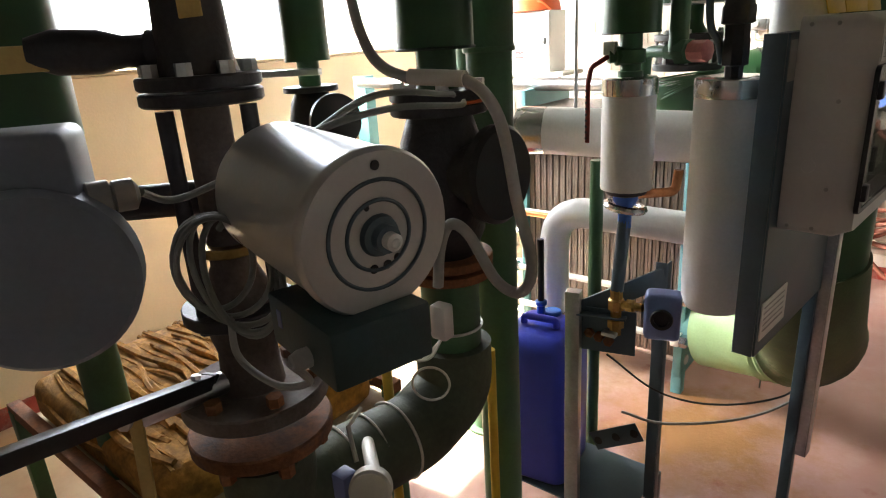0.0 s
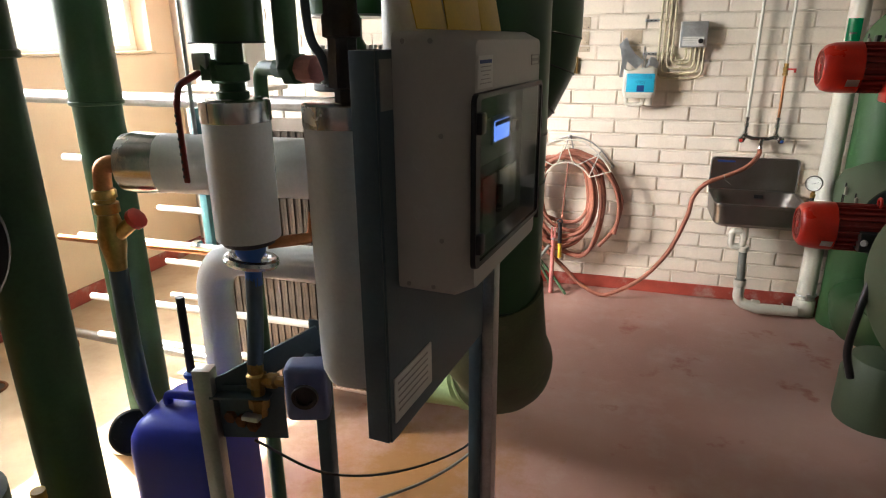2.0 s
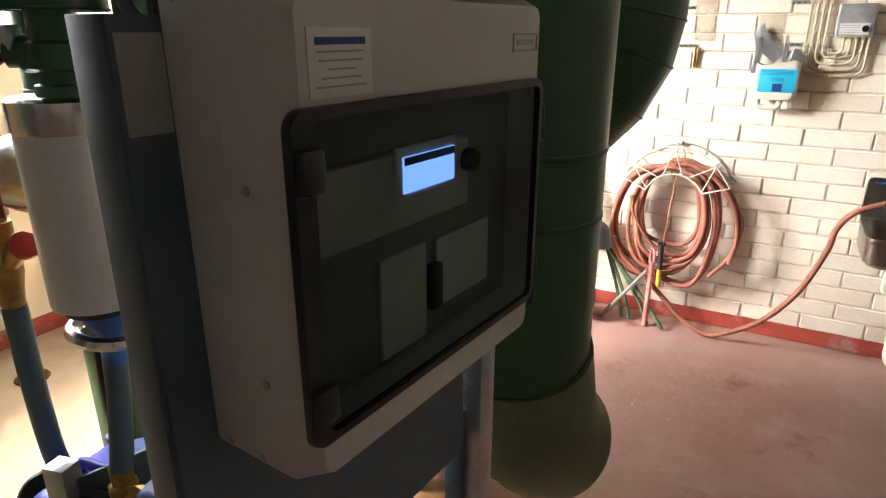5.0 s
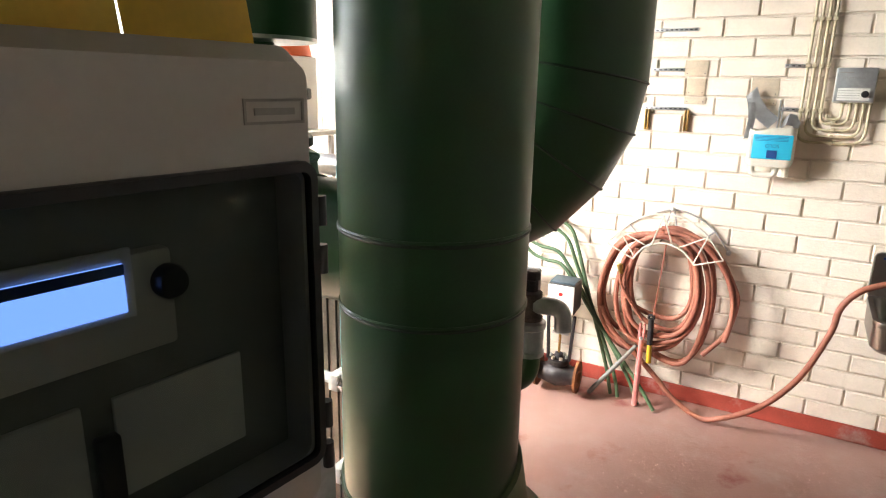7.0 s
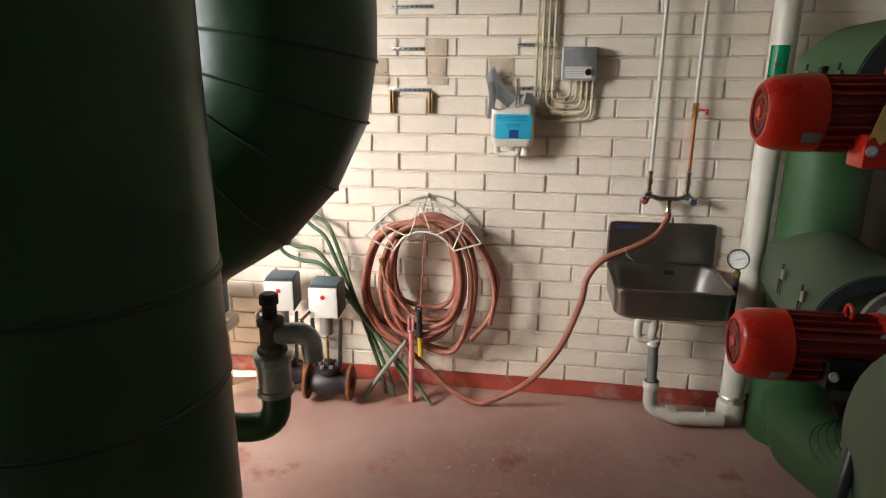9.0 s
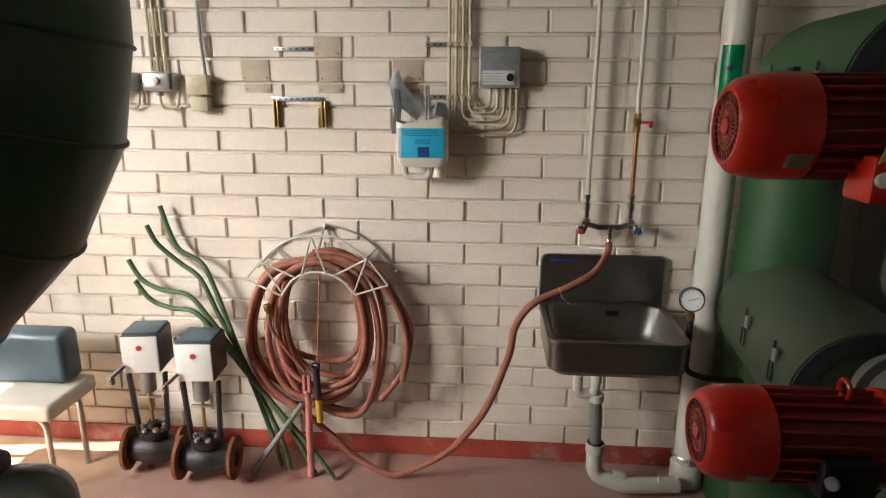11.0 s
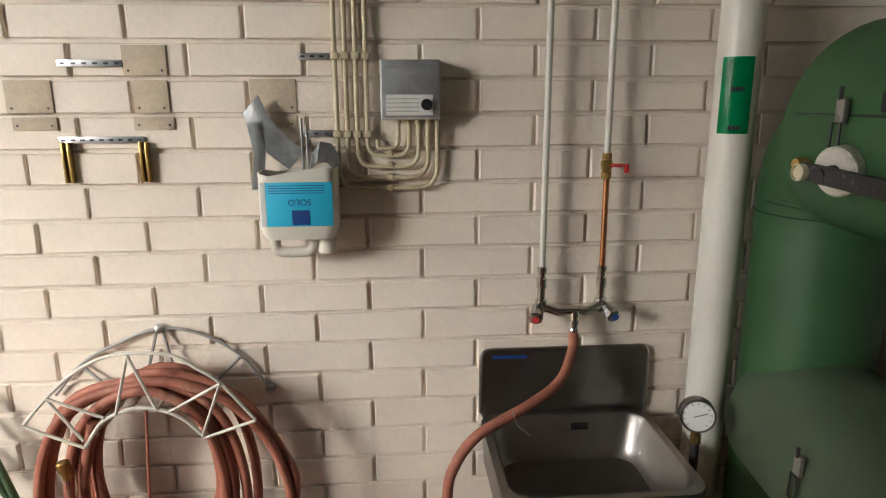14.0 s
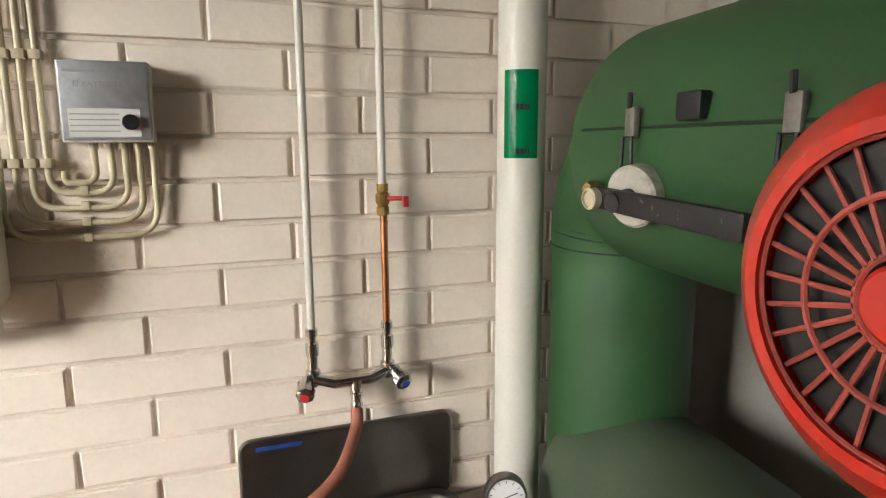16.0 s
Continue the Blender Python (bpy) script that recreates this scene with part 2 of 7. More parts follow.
M = dict(
    floor=floor_mat(),
    brick=mat("painted_brick", (0.78, 0.69, 0.585), 0.55, vary=0.06, scale=5, fine=90, bump=0.5, island=0.03, dirt=(0.55, 0.47, 0.36), dirt_amount=0.05, dirt_scale=2.2),
    mortar=mat("painted_mortar", (0.72, 0.63, 0.53), 0.6, vary=0.08, scale=12, fine=120, bump=0.6),
    bare=mat("unpainted_brick_patch", (0.50, 0.41, 0.30), 0.75, vary=0.15, scale=20, bump=0.5),
    cream=mat("cream_wall_paint", (0.76, 0.60, 0.42), 0.6, vary=0.05, scale=2, fine=80, bump=0.3),
    # off-white wall toned down; shade and weaker bounce are in its colour
    dim_white_wall=mat("dim_white_wall_paint", (0.40, 0.37, 0.32), 0.65, vary=0.07, scale=3, fine=80, bump=0.3),
    # unseen closing wall; the grey only sets how much light it returns
    bounce_wall=mat("unseen_wall_bounce_grey", (0.22, 0.21, 0.19), 0.8, vary=0.1, scale=2, fine=80, bump=0.3),
    olive=mat("dark_olive_wrap", (0.062, 0.076, 0.046), 0.7, vary=0.25, scale=12, fine=90, bump=0.6),
    # ceiling out of view, darkened to hold down bounced light
    ceiling=mat("low_bounce_ceiling", (0.12, 0.115, 0.10), 0.8, vary=0.05, scale=2),
    redline=mat("red_skirting_paint", (0.36, 0.06, 0.04), 0.5, vary=0.2, scale=8, dirt=(0.45, 0.3, 0.27), dirt_amount=0.3, dirt_scale=7),
    green=mat("dark_green_pipe_sheet", (0.016, 0.066, 0.019), 0.38, vary=0.12, scale=5, fine=200, bump=0.03),
    green_mid=mat("green_pipe_paint", (0.05, 0.125, 0.055), 0.4, vary=0.15, scale=8, bump=0.1),
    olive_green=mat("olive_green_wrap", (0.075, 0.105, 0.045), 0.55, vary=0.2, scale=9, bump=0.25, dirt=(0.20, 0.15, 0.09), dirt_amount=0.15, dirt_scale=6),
    # pale copy of the green wrap, sunlight put into the colour
    green_sunlit=mat("sunlit_green_elbow_wrap", (0.30, 0.46, 0.22), 0.5, vary=0.1, scale=9, bump=0.1),
    green_pump=mat("mid_green_jacket", (0.025, 0.080, 0.024), 0.5, vary=0.12, scale=6, fine=160, bump=0.1),
    dusty_jacket=mat("dusty_olive_green_jacket", (0.052, 0.074, 0.040), 0.6, vary=0.12, scale=5, fine=140, bump=0.12, dirt=(0.085, 0.09, 0.06), dirt_amount=0.15, dirt_scale=4),
    seam=mat("dark_seam", (0.012, 0.03, 0.014), 0.5),
    grey_wrap=mat("white_pipe_wrap", (0.74, 0.73, 0.70), 0.42, vary=0.07, scale=5, fine=150, bump=0.06),
    foil=mat("aluminium_tape", (0.75, 0.74, 0.72), 0.25, 1.0, vary=0.1, scale=18, fine=40, bump=0.5),
    steel=mat("stainless_steel", (0.30, 0.28, 0.26), 0.34, 1.0, vary=0.12, scale=7, fine=220, bump=0.06, dirt=(0.2, 0.17, 0.13), dirt_amount=0.1),
    zinc=mat("zinc_steel", (0.55, 0.55, 0.55), 0.35, 1.0, vary=0.15, scale=15),
    chrome=mat("chrome", (0.62, 0.61, 0.6), 0.15, 1.0, vary=0.05),
    iron=mat("dark_cast_iron", (0.034, 0.030, 0.033), 0.5, 0.3, vary=0.3, scale=14, bump=0.4, dirt=(0.10, 0.065, 0.04), dirt_amount=0.1, dirt_scale=9),
    black=mat("black_plastic", (0.012, 0.012, 0.013), 0.35, vary=0.1),
    rust=mat("rusty_flange", (0.20, 0.075, 0.026), 0.85, 0.0, vary=0.4, scale=14, bump=0.6, dirt=(0.05, 0.035, 0.03), dirt_amount=0.3, dirt_scale=10),
    brass=mat("brass", (0.42, 0.27, 0.09), 0.38, 1.0, vary=0.25, scale=20),
    copper=mat("copper_pipe", (0.55, 0.24, 0.11), 0.35, 1.0, vary=0.2, scale=16),
    bluegrey=mat("blue_grey_frame_paint", (0.072, 0.110, 0.138), 0.42, vary=0.1, scale=10, dirt=(0.16, 0.15, 0.13), dirt_amount=0.05),
    teal=mat("teal_frame_paint", (0.14, 0.34, 0.36), 0.45, vary=0.12, scale=9),
    box_grey=mat("light_grey_plastic", (0.52, 0.50, 0.47), 0.45, vary=0.04, scale=4, bump=0.05),
    white=mat("white_plastic", (0.78, 0.77, 0.74), 0.4, vary=0.04, scale=8, bump=0.05),
    paper=mat("white_paper_label", (0.66, 0.65, 0.62), 0.7, vary=0.05, scale=20),
    ink=mat("dark_print", (0.05, 0.05, 0.07), 0.7, vary=0.2),
    yellow=mat("yellow_sign_sheet", (0.62, 0.40, 0.03), 0.5, vary=0.08, scale=8),
    orange=mat("orange_plastic", (0.72, 0.13, 0.03), 0.5, vary=0.1, scale=6),
    hose=mat("dusty_red_rubber_hose", (0.33, 0.115, 0.072), 0.6, vary=0.18, scale=14, fine=120, bump=0.3, dirt=(0.40, 0.23, 0.17), dirt_amount=0.15, dirt_scale=8),
    motor_red=mat("red_motor_enamel", (0.60, 0.020, 0.007), 0.30, vary=0.12, scale=8, bump=0.1, coat=0.18, dirt=(0.22, 0.04, 0.025), dirt_amount=0.08, dirt_scale=8),
    # darker red than the cowl, for motor bodies, ribs and the lever
    motor_dark=mat("darker_red_motor_ribs", (0.24, 0.018, 0.012), 0.5, vary=0.25, scale=14, bump=0.2),
    blue=mat("blue_canister_plastic", (0.035, 0.055, 0.50), 0.38, vary=0.08, scale=6, bump=0.05),
    bluebox=mat("blue_violet_box_plastic", (0.16, 0.20, 0.40), 0.45, vary=0.08, scale=8),
    silver=mat("silver_motor_paint", (0.50, 0.49, 0.485), 0.30, 0.4, vary=0.05, scale=4, fine=180, bump=0.05),
    act_blue=mat("blue_grey_actuator_case", (0.17, 0.195, 0.25), 0.5, vary=0.08, scale=6),
    worn_black=mat("worn_black_paint", (0.018, 0.016, 0.016), 0.5, vary=0.3, scale=14, bump=0.3, dirt=(0.28, 0.25, 0.20), dirt_amount=0.12, dirt_scale=45),
    plate_worn=mat("stained_pale_plate", (0.46, 0.42, 0.35), 0.6, vary=0.15, scale=20, bump=0.2, dirt=(0.16, 0.12, 0.08), dirt_amount=0.25, dirt_scale=25),
    act_dark=mat("dark_grey_actuator_case", (0.07, 0.068, 0.066), 0.45, vary=0.12, scale=8),
    dusty_iron=mat("dusty_brown_iron", (0.13, 0.10, 0.085), 0.8, vary=0.3, scale=9, bump=0.4, dirt=(0.05, 0.035, 0.03), dirt_amount=0.35, dirt_scale=7),
    pvc=mat("white_pvc", (0.60, 0.57, 0.49), 0.42, vary=0.06, scale=6, dirt=(0.42, 0.35, 0.25), dirt_amount=0.05),
    conduit=mat("cream_cable", (0.52, 0.45, 0.30), 0.5, vary=0.1, scale=14, dirt=(0.3, 0.23, 0.13), dirt_amount=0.15, dirt_scale=9),
    cable=mat("grey_cable", (0.33, 0.32, 0.30), 0.5, vary=0.08, scale=14),
    sticker=mat("green_sticker", (0.0, 0.32, 0.11), 0.15, vary=0.06, scale=12),
    cyan=mat("cyan_label", (0.02, 0.42, 0.62), 0.45, vary=0.05, scale=12),
    navy=mat("navy_print", (0.01, 0.05, 0.22), 0.5, vary=0.1),
    canister=mat("milky_plastic_can", (0.66, 0.62, 0.53), 0.4, vary=0.06, scale=9),
    duct_tape=mat("silver_duct_tape", (0.38, 0.39, 0.40), 0.35, 0.6, vary=0.15, scale=18, fine=60, bump=0.5),
    greentube=mat("green_garden_tube", (0.075, 0.135, 0.065), 0.5, vary=0.25, scale=20),
    pink=mat("pink_grip", (0.60, 0.22, 0.20), 0.5, vary=0.15, scale=14),
    plates=mat("stainless_plate_pack", (0.20, 0.17, 0.145), 0.4, 0.6, vary=0.2, scale=8),
    wood=mat("pale_timber", (0.55, 0.44, 0.29), 0.6, vary=0.15, scale=6),
    cardboard=mat("brown_cardboard_tag", (0.52, 0.36, 0.12), 0.7, vary=0.12, scale=9),
    wool=mat("yellow_brown_mineral_wool", (0.40, 0.20, 0.04), 0.9, vary=0.45, scale=25, fine=90, bump=1.0),
    dial=mat("white_dial", (0.75, 0.74, 0.70), 0.35, vary=0.03),
    red=mat("red_plastic", (0.5, 0.03, 0.025), 0.4, vary=0.1),
    bluecap=mat("blue_plastic", (0.03, 0.12, 0.45), 0.4, vary=0.1),
    panel=mat("dark_grey_panel", (0.20, 0.21, 0.19), 0.5, vary=0.1, scale=8),
    lcd=glow("backlit_display", (0.16, 0.30, 1.0), 0.42),
    smoked=glass("smoked_clear_cover", (0.55, 0.60, 0.56)),
    clear=glass("window_glass", (0.97, 0.98, 0.97), 0.0),
)


# ---- mesh helpers ----
def thing(name, m, label, category, group="", kind=""):
    ob = new(name)
    ob.empty_display_size = 0.1
    ob.matrix_world = m if isinstance(m, Matrix) else Matrix.Translation(m)
    return tagged(ob, label, category, group, kind)


def part(name, bm, material, parent=None, label="", world_space=True, smooth=40):
    """One bmesh as one mesh object under a thing or a part. Meshes are given in world space unless told otherwise."""
    if parent is not None and world_space:
        chain, p = Matrix.Identity(4), parent
        while p is not None:
            chain, p = p.matrix_basis @ chain, p.parent
        bm.transform(chain.inverted())
    me = bpy.data.meshes.new(name)
    bmesh.ops.recalc_face_normals(bm, faces=bm.faces)
    if smooth:
        lim = math.cos(radians(smooth))
        for f in bm.faces:
            f.smooth = True
        for e in bm.edges:
            if len(e.link_faces) == 2 and e.link_faces[0].normal.dot(e.link_faces[1].normal) < lim:
                e.smooth = False
    bm.to_mesh(me)
    bm.free()
    me.materials.append(M[material])
    ob = new(name, me)
    ob.parent = parent
    if label:
        ob["label"] = label
    return ob


def bm_box(c, size, bevel=0.0, m=None, seg=2):
    bm = bmesh.new()
    bmesh.ops.create_cube(bm, size=1, matrix=Matrix.Translation(c) @ Matrix.Diagonal((*size, 1)))
    if bevel:
        bmesh.ops.bevel(bm, geom=bm.edges[:], offset=bevel, segments=seg, affect="EDGES", profile=0.5)
    if m is not None:
        bm.transform(m)
    return bm


def frame_axes(way):
    z = Vector(way).normalized()
    x = z.orthogonal().normalized() if abs(z.z) > 0.99 else Vector((0, 0, 1)).cross(z).normalized()
    return Matrix((x, z.cross(x), z)).transposed().to_4x4()


def bm_lathe(base, way, profile, seg=28, bm=None):
    """A body of revolution: profile is (radius, height) along way from base; closed at both ends."""
    bm = bm or bmesh.new()
    ax = Matrix.Translation(base) @ frame_axes(way)
    rings = []
    for r, h in profile:
        if r < 1e-6:
            rings.append([bm.verts.new(ax @ Vector((0, 0, h)))])
        else:
            rings.append([bm.verts.new(ax @ Vector((r * math.cos(2 * math.pi * i / seg), r * math.sin(2 * math.pi * i / seg), h))) for i in range(seg)])
    for a, b in zip(rings, rings[1:]):
        for i in range(seg):
            j = (i + 1) % seg
            if len(a) == 1 and len(b) == 1:
                continue
            if len(a) == 1:
                bm.faces.new((a[0], b[i], b[j]))
            elif len(b) == 1:
                bm.faces.new((a[i], a[j], b[0]))
            else:
                bm.faces.new((a[i], a[j], b[j], b[i]))
    for ring in (rings[0], rings[-1]):
        if len(ring) > 1:
            bm.faces.new(ring)
    return bm


def bm_disc(base, way, r, h, bevel=0.002, seg=28, bm=None):
    b = min(bevel, h / 3, r / 3)
    return bm_lathe(base, way, [(r - b, 0), (r, b), (r, h - b), (r - b, h)], seg, bm)


def fillet(pts, radius, steps=8):
    """Rounds the corners of a polyline."""
    pts = [Vector(p) for p in pts]
    out = [pts[0]]
    for a, b, c in zip(pts, pts[1:], pts[2:]):
        u, v = (a - b), (c - b)
        ang = u.angle(v)
        d = min(radius / math.tan(ang / 2), u.length * 0.49, v.length * 0.49)
        p, q = b + u.normalized() * d, b + v.normalized() * d
        for i in range(steps + 1):
            s = i / steps
            out.append(p * (1 - s) ** 2 + b * 2 * s * (1 - s) + q * s * s)
    return out + [pts[-1]]


def arc_corner(p, corner, q, steps=10):
    """A true quarter-like bend from p round corner to q."""
    p, c, q = Vector(p), Vector(corner), Vector(q)
    u, v = p - c, q - c
    return [c + u * (1 - math.sin(s)) + v * (1 - math.cos(s)) for s in (math.pi / 2 * i / steps for i in range(steps + 1))]


def spline(pts, steps=8):
    """A smooth curve through the points (Catmull-Rom)."""
    p = [Vector(a) for a in pts]
    p = [p[0] * 2 - p[1]] + p + [p[-1] * 2 - p[-2]]
    out = []
    for a, b, c, d in zip(p, p[1:], p[2:], p[3:]):
        for i in range(steps):
            t = i / steps
            out.append(0.5 * (2 * b + (c - a) * t + (2 * a - 5 * b + 4 * c - d) * t * t + (3 * b - a - 3 * c + d) * t ** 3))
    return out + [p[-2]]


def bm_tube(pts, r, seg=16, closed=False, bm=None):
    """A pipe along a polyline; r is one radius or one a point."""
    bm = bm or bmesh.new()
    pts = [Vector(p) for p in pts]
    keep = [pts[0]]
    for p in pts[1:]:
        if (p - keep[-1]).length > 1e-5:
            keep.append(p)
    pts = keep
    n = len(pts)
    rad = r if isinstance(r, (list, tuple)) else [r] * n
    tang = []
    for i in range(n):
        a = pts[i - 1] if i or closed else pts[0]
        b = pts[(i + 1) % n] if i < n - 1 or closed else pts[-1]
        tang.append((b - a).normalized())
    x = frame_axes(tang[0]).to_3x3() @ Vector((1, 0, 0))
    rings = []
    for i in range(n):
        x = (x - tang[i] * x.dot(tang[i])).normalized()
        y = tang[i].cross(x)
        rings.append([bm.verts.new(pts[i] + (x * math.cos(2 * math.pi * k / seg) + y * math.sin(2 * math.pi * k / seg)) * rad[min(i, len(rad) - 1)]) for k in range(seg)])
    pairs = list(zip(rings, rings[1:])) + ([(rings[-1], rings[0])] if closed else [])
    for a, b in pairs:
        for k in range(seg):
            j = (k + 1) % seg
            bm.faces.new((a[k], a[j], b[j], b[k]))
    if not closed:
        bm.faces.new(rings[0])
        bm.faces.new(rings[-1])
    return bm


def bm_prism(outline, m, depth):
    """A flat outline (list of x, y) pushed to a depth along the local z of m."""
    bm = bmesh.new()
    lo = [bm.verts.new(m @ Vector((x, y, 0))) for x, y in outline]
    hi = [bm.verts.new(m @ Vector((x, y, depth))) for x, y in outline]
    bm.faces.new(lo)
    bm.faces.new(hi)
    for i in range(len(lo)):
        j = (i + 1) % len(lo)
        bm.faces.new((lo[i], lo[j], hi[j], hi[i]))
    return bm


def round_rect(w, h, r, steps=5):
    pts = []
    for cx, cy, a0 in ((w / 2 - r, h / 2 - r, 0), (-w / 2 + r, h / 2 - r, 90), (-w / 2 + r, -h / 2 + r, 180), (w / 2 - r, -h / 2 + r, 270)):
        for i in range(steps + 1):
            a = radians(a0 + 90 * i / steps)
            pts.append((cx + r * math.cos(a), cy + r * math.sin(a)))
    return pts


def bm_join(*bms):
    out = bms[0]
    for b in bms[1:]:
        me = bpy.data.meshes.new("join")
        b.to_mesh(me)
        b.free()
        out.from_mesh(me)
        bpy.data.meshes.remove(me)
    return out


def bolts(centre, way, ring, n, size, height, turn, material, parent):
    """The hexagon bolt heads round a flange, each a part."""
    ax = Matrix.Translation(centre) @ frame_axes(way)
    for i in range(n):
        a = 2 * math.pi * i / n + turn
        part("bolt", bm_lathe(ax @ Vector((ring * math.cos(a), ring * math.sin(a), 0)), way, [(size, 0), (size, height)], 6), material, parent)


def text(name, words, m, size, material, parent=None, align="CENTER"):
    """Built-in lettering turned into a thin mesh."""
    cu = bpy.data.curves.new(name, "FONT")
    cu.body, cu.size, cu.align_x, cu.align_y, cu.extrude = words, size, align, "CENTER", 0.0004
    ob = bpy.data.objects.new(name, cu)
    scene.collection.objects.link(ob)
    bpy.context.view_layer.update()
    me = bpy.data.meshes.new_from_object(ob.evaluated_get(bpy.context.evaluated_depsgraph_get()))
    bpy.data.objects.remove(ob)
    bm = bmesh.new()
    bm.from_mesh(me)
    bm.transform(m)
    return part(name, bm, material, parent, smooth=0)


def structure(name, bm, material, label, smooth=0):
    ob = part(name, bm, material, None, smooth=smooth)
    return tagged(ob, label, name.split("_")[0], kind="structure")


# ---- the room ----
XW, XE, YN, YS, ZC = -2.75, 2.32, 4.80, -2.2, 3.60
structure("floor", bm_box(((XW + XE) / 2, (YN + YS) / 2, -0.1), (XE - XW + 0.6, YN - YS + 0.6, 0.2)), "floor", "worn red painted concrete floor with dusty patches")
# never in view; dark so that little light comes back down
structure("ceiling", bm_box(((XW + XE) / 2, (YN + YS) / 2, ZC + 0.1), (XE - XW + 0.6, YN - YS + 0.6, 0.2)), "ceiling", "plain unseen ceiling kept dark to limit bounce")
wall_north = structure("wall_north", bm_box(((XW + XE) / 2, YN + 0.140, ZC / 2), (XE - XW + 0.6, 0.2605, ZC - 0.004)), "mortar", "cream white painted brick wall with recessed joints")
structure("wall_east", bm_box((XE + 0.13, (YN + YS) / 2, ZC / 2), (0.26, YN - YS - 0.004, ZC - 0.004)), "dim_white_wall", "off-white painted masonry wall, colour darkened for shade and less bounce")
structure("wall_south", bm_box(((XW + XE) / 2, YS - 0.13, ZC / 2), (XE - XW + 0.6, 0.26, ZC - 0.004)), "bounce_wall", "plain unseen wall, its dull grey set for bounced light")
# window wall: a parapet, piers and a lintel round one wide opening
WINDOWS = [(1.30, 4.55)]
SILL, HEAD = 1.56, 3.10
structure("wall_west", bm_join(
    bm_box((XW - 0.14, (YN + YS) / 2, SILL / 2), (0.28, YN - YS - 0.004, SILL - 0.004)),
    bm_box((XW - 0.14, (YN + YS) / 2, (HEAD + ZC) / 2), (0.28, YN - YS - 0.004, ZC - HEAD - 0.004)),
    *[bm_box((XW - 0.14, (a + b) / 2, (SILL + HEAD) / 2), (0.28, b - a - 0.004, HEAD - SILL)) for a, b in ((YS, WINDOWS[0][0]), (WINDOWS[0][1], YN))]),
    "cream", "cream plastered wall under the windows")
for k, (a, b) in enumerate(WINDOWS):
    w = tagged(new("window_%d" % (k + 1)), "wide white framed window flooded with daylight", "window", kind="structure")
    w.matrix_world = Matrix.Translation((XW - 0.16, (a + b) / 2, SILL))
    n = 3
    xs = XW - 0.16
    part("window_frame", bm_join(
        bm_box((xs, (a + b) / 2, SILL + 0.03), (0.06, b - a, 0.06), 0.004), bm_box((xs, (a + b) / 2, HEAD - 0.03), (0.06, b - a, 0.06), 0.004),
        *[bm_box((xs, a + 0.03 + (b - a - 0.06) * i / n, (SILL + HEAD) / 2), (0.055, 0.06, HEAD - SILL - 0.12), 0.004) for i in range(n + 1)]), "white", w)
    part("window_sill", bm_box((XW - 0.04, (a + b) / 2, SILL + 0.012), (0.16, b - a - 0.01, 0.02), 0.004), "wood", w)
    for i in range(n):
        y0, y1 = a + 0.06 + (b - a - 0.06) * i / n, a + (b - a - 0.06) * (i + 1) / n
        p = part("pane", bm_box((xs, (y0 + y1) / 2, (SILL + HEAD) / 2), (0.006, y1 - y0, HEAD - SILL - 0.12)), "clear", w, smooth=0)
        p.visible_shadow = False
    lamp("window_sky_%d" % (k + 1), "AREA", look((XW - 0.12, (a + b) / 2, (SILL + HEAD) / 2), (XW + 1, (a + b) / 2 - 0.1, (SILL + HEAD) / 2 - 0.15)), 20.0, (0.97, 0.98, 1.0), size=b - a - 0.1, size_y=HEAD - SILL - 0.15)
    # added beam for the south-west sky, narrowed and aimed slantwise at the wall
    glowing = lamp("window_daylight_%d" % (k + 1), "AREA", look((XW - 0.45, 1.95, 2.45), (-0.6, 4.5, 0.35)), 9.5, (1.0, 0.955, 0.90), size=1.1, size_y=1.1)
    glowing.data.spread = radians(62)
structure("baseboard_north", bm_box(((XW + XE) / 2, YN - 0.004, 0.045), (XE - XW, 0.008, 0.085), 0.002), "redline", "red painted skirting band along the brick wall")
structure("baseboard_west", bm_box((XW + 0.005, (YN + YS) / 2, 0.055), (0.012, YN - YS - 0.03, 0.105), 0.002), "redline", "red painted skirting band")


# ---- large pipes ----
def ring_pts(c, way, r, n=40):
    ax = Matrix.Translation(c) @ frame_axes(way)
    return [ax @ Vector((r * math.cos(2 * math.pi * i / n), r * math.sin(2 * math.pi * i / n), 0)) for i in range(n)]


def seam(c, way, r, parent, material="seam", thick=0.004):
    part("seam", bm_tube(ring_pts(c, way, r), thick, 6, True), material, parent)


def clamp_pts(a, b, n):
    return [Vector(a).lerp(Vector(b), i / n) for i in range(n + 1)]


# A: clad riser that swings back and down to the heat exchanger's lower port
AX, AY, AR = 0.231, 2.444, 0.171
pa = thing("clad_pipe", (AX, AY, 0), "thick upright pipe clad in glossy dark green sheet metal", "pipe", "thick clad pipes")
part("cladding", bm_tube([(AX, AY, ZC - 0.01), (AX, AY, 0.86)], AR, 56), "green", pa)
for z in (1.383, 1.243, 2.2, 0.87):
    seam((AX, AY, z), (0, 0, 1), AR - 0.0005, pa, "green", 0.0032)
    seam((AX, AY, z - 0.005), (0, 0, 1), AR - 0.001, pa)
part("lap_strip", bm_box((0, 0, 0), (0.022, 0.0015, 2.2), 0, Matrix.Translation((AX + 0.1702 * math.cos(radians(-158)), AY + 0.1702 * math.sin(radians(-158)), 2.3)) @ pose(0, 0, 0, 0, 0, -68)), "green", pa)
bend = fillet([(AX, AY, 0.90), (AX, AY, 0.74), (0.245, 2.80, 0.40), (-0.17, 2.90, 0.34)], 0.24, 14)
bend = [a_ for a_, b_ in zip(bend, bend[1:]) if (a_ - b_).length > 0.012] + [bend[-1]]
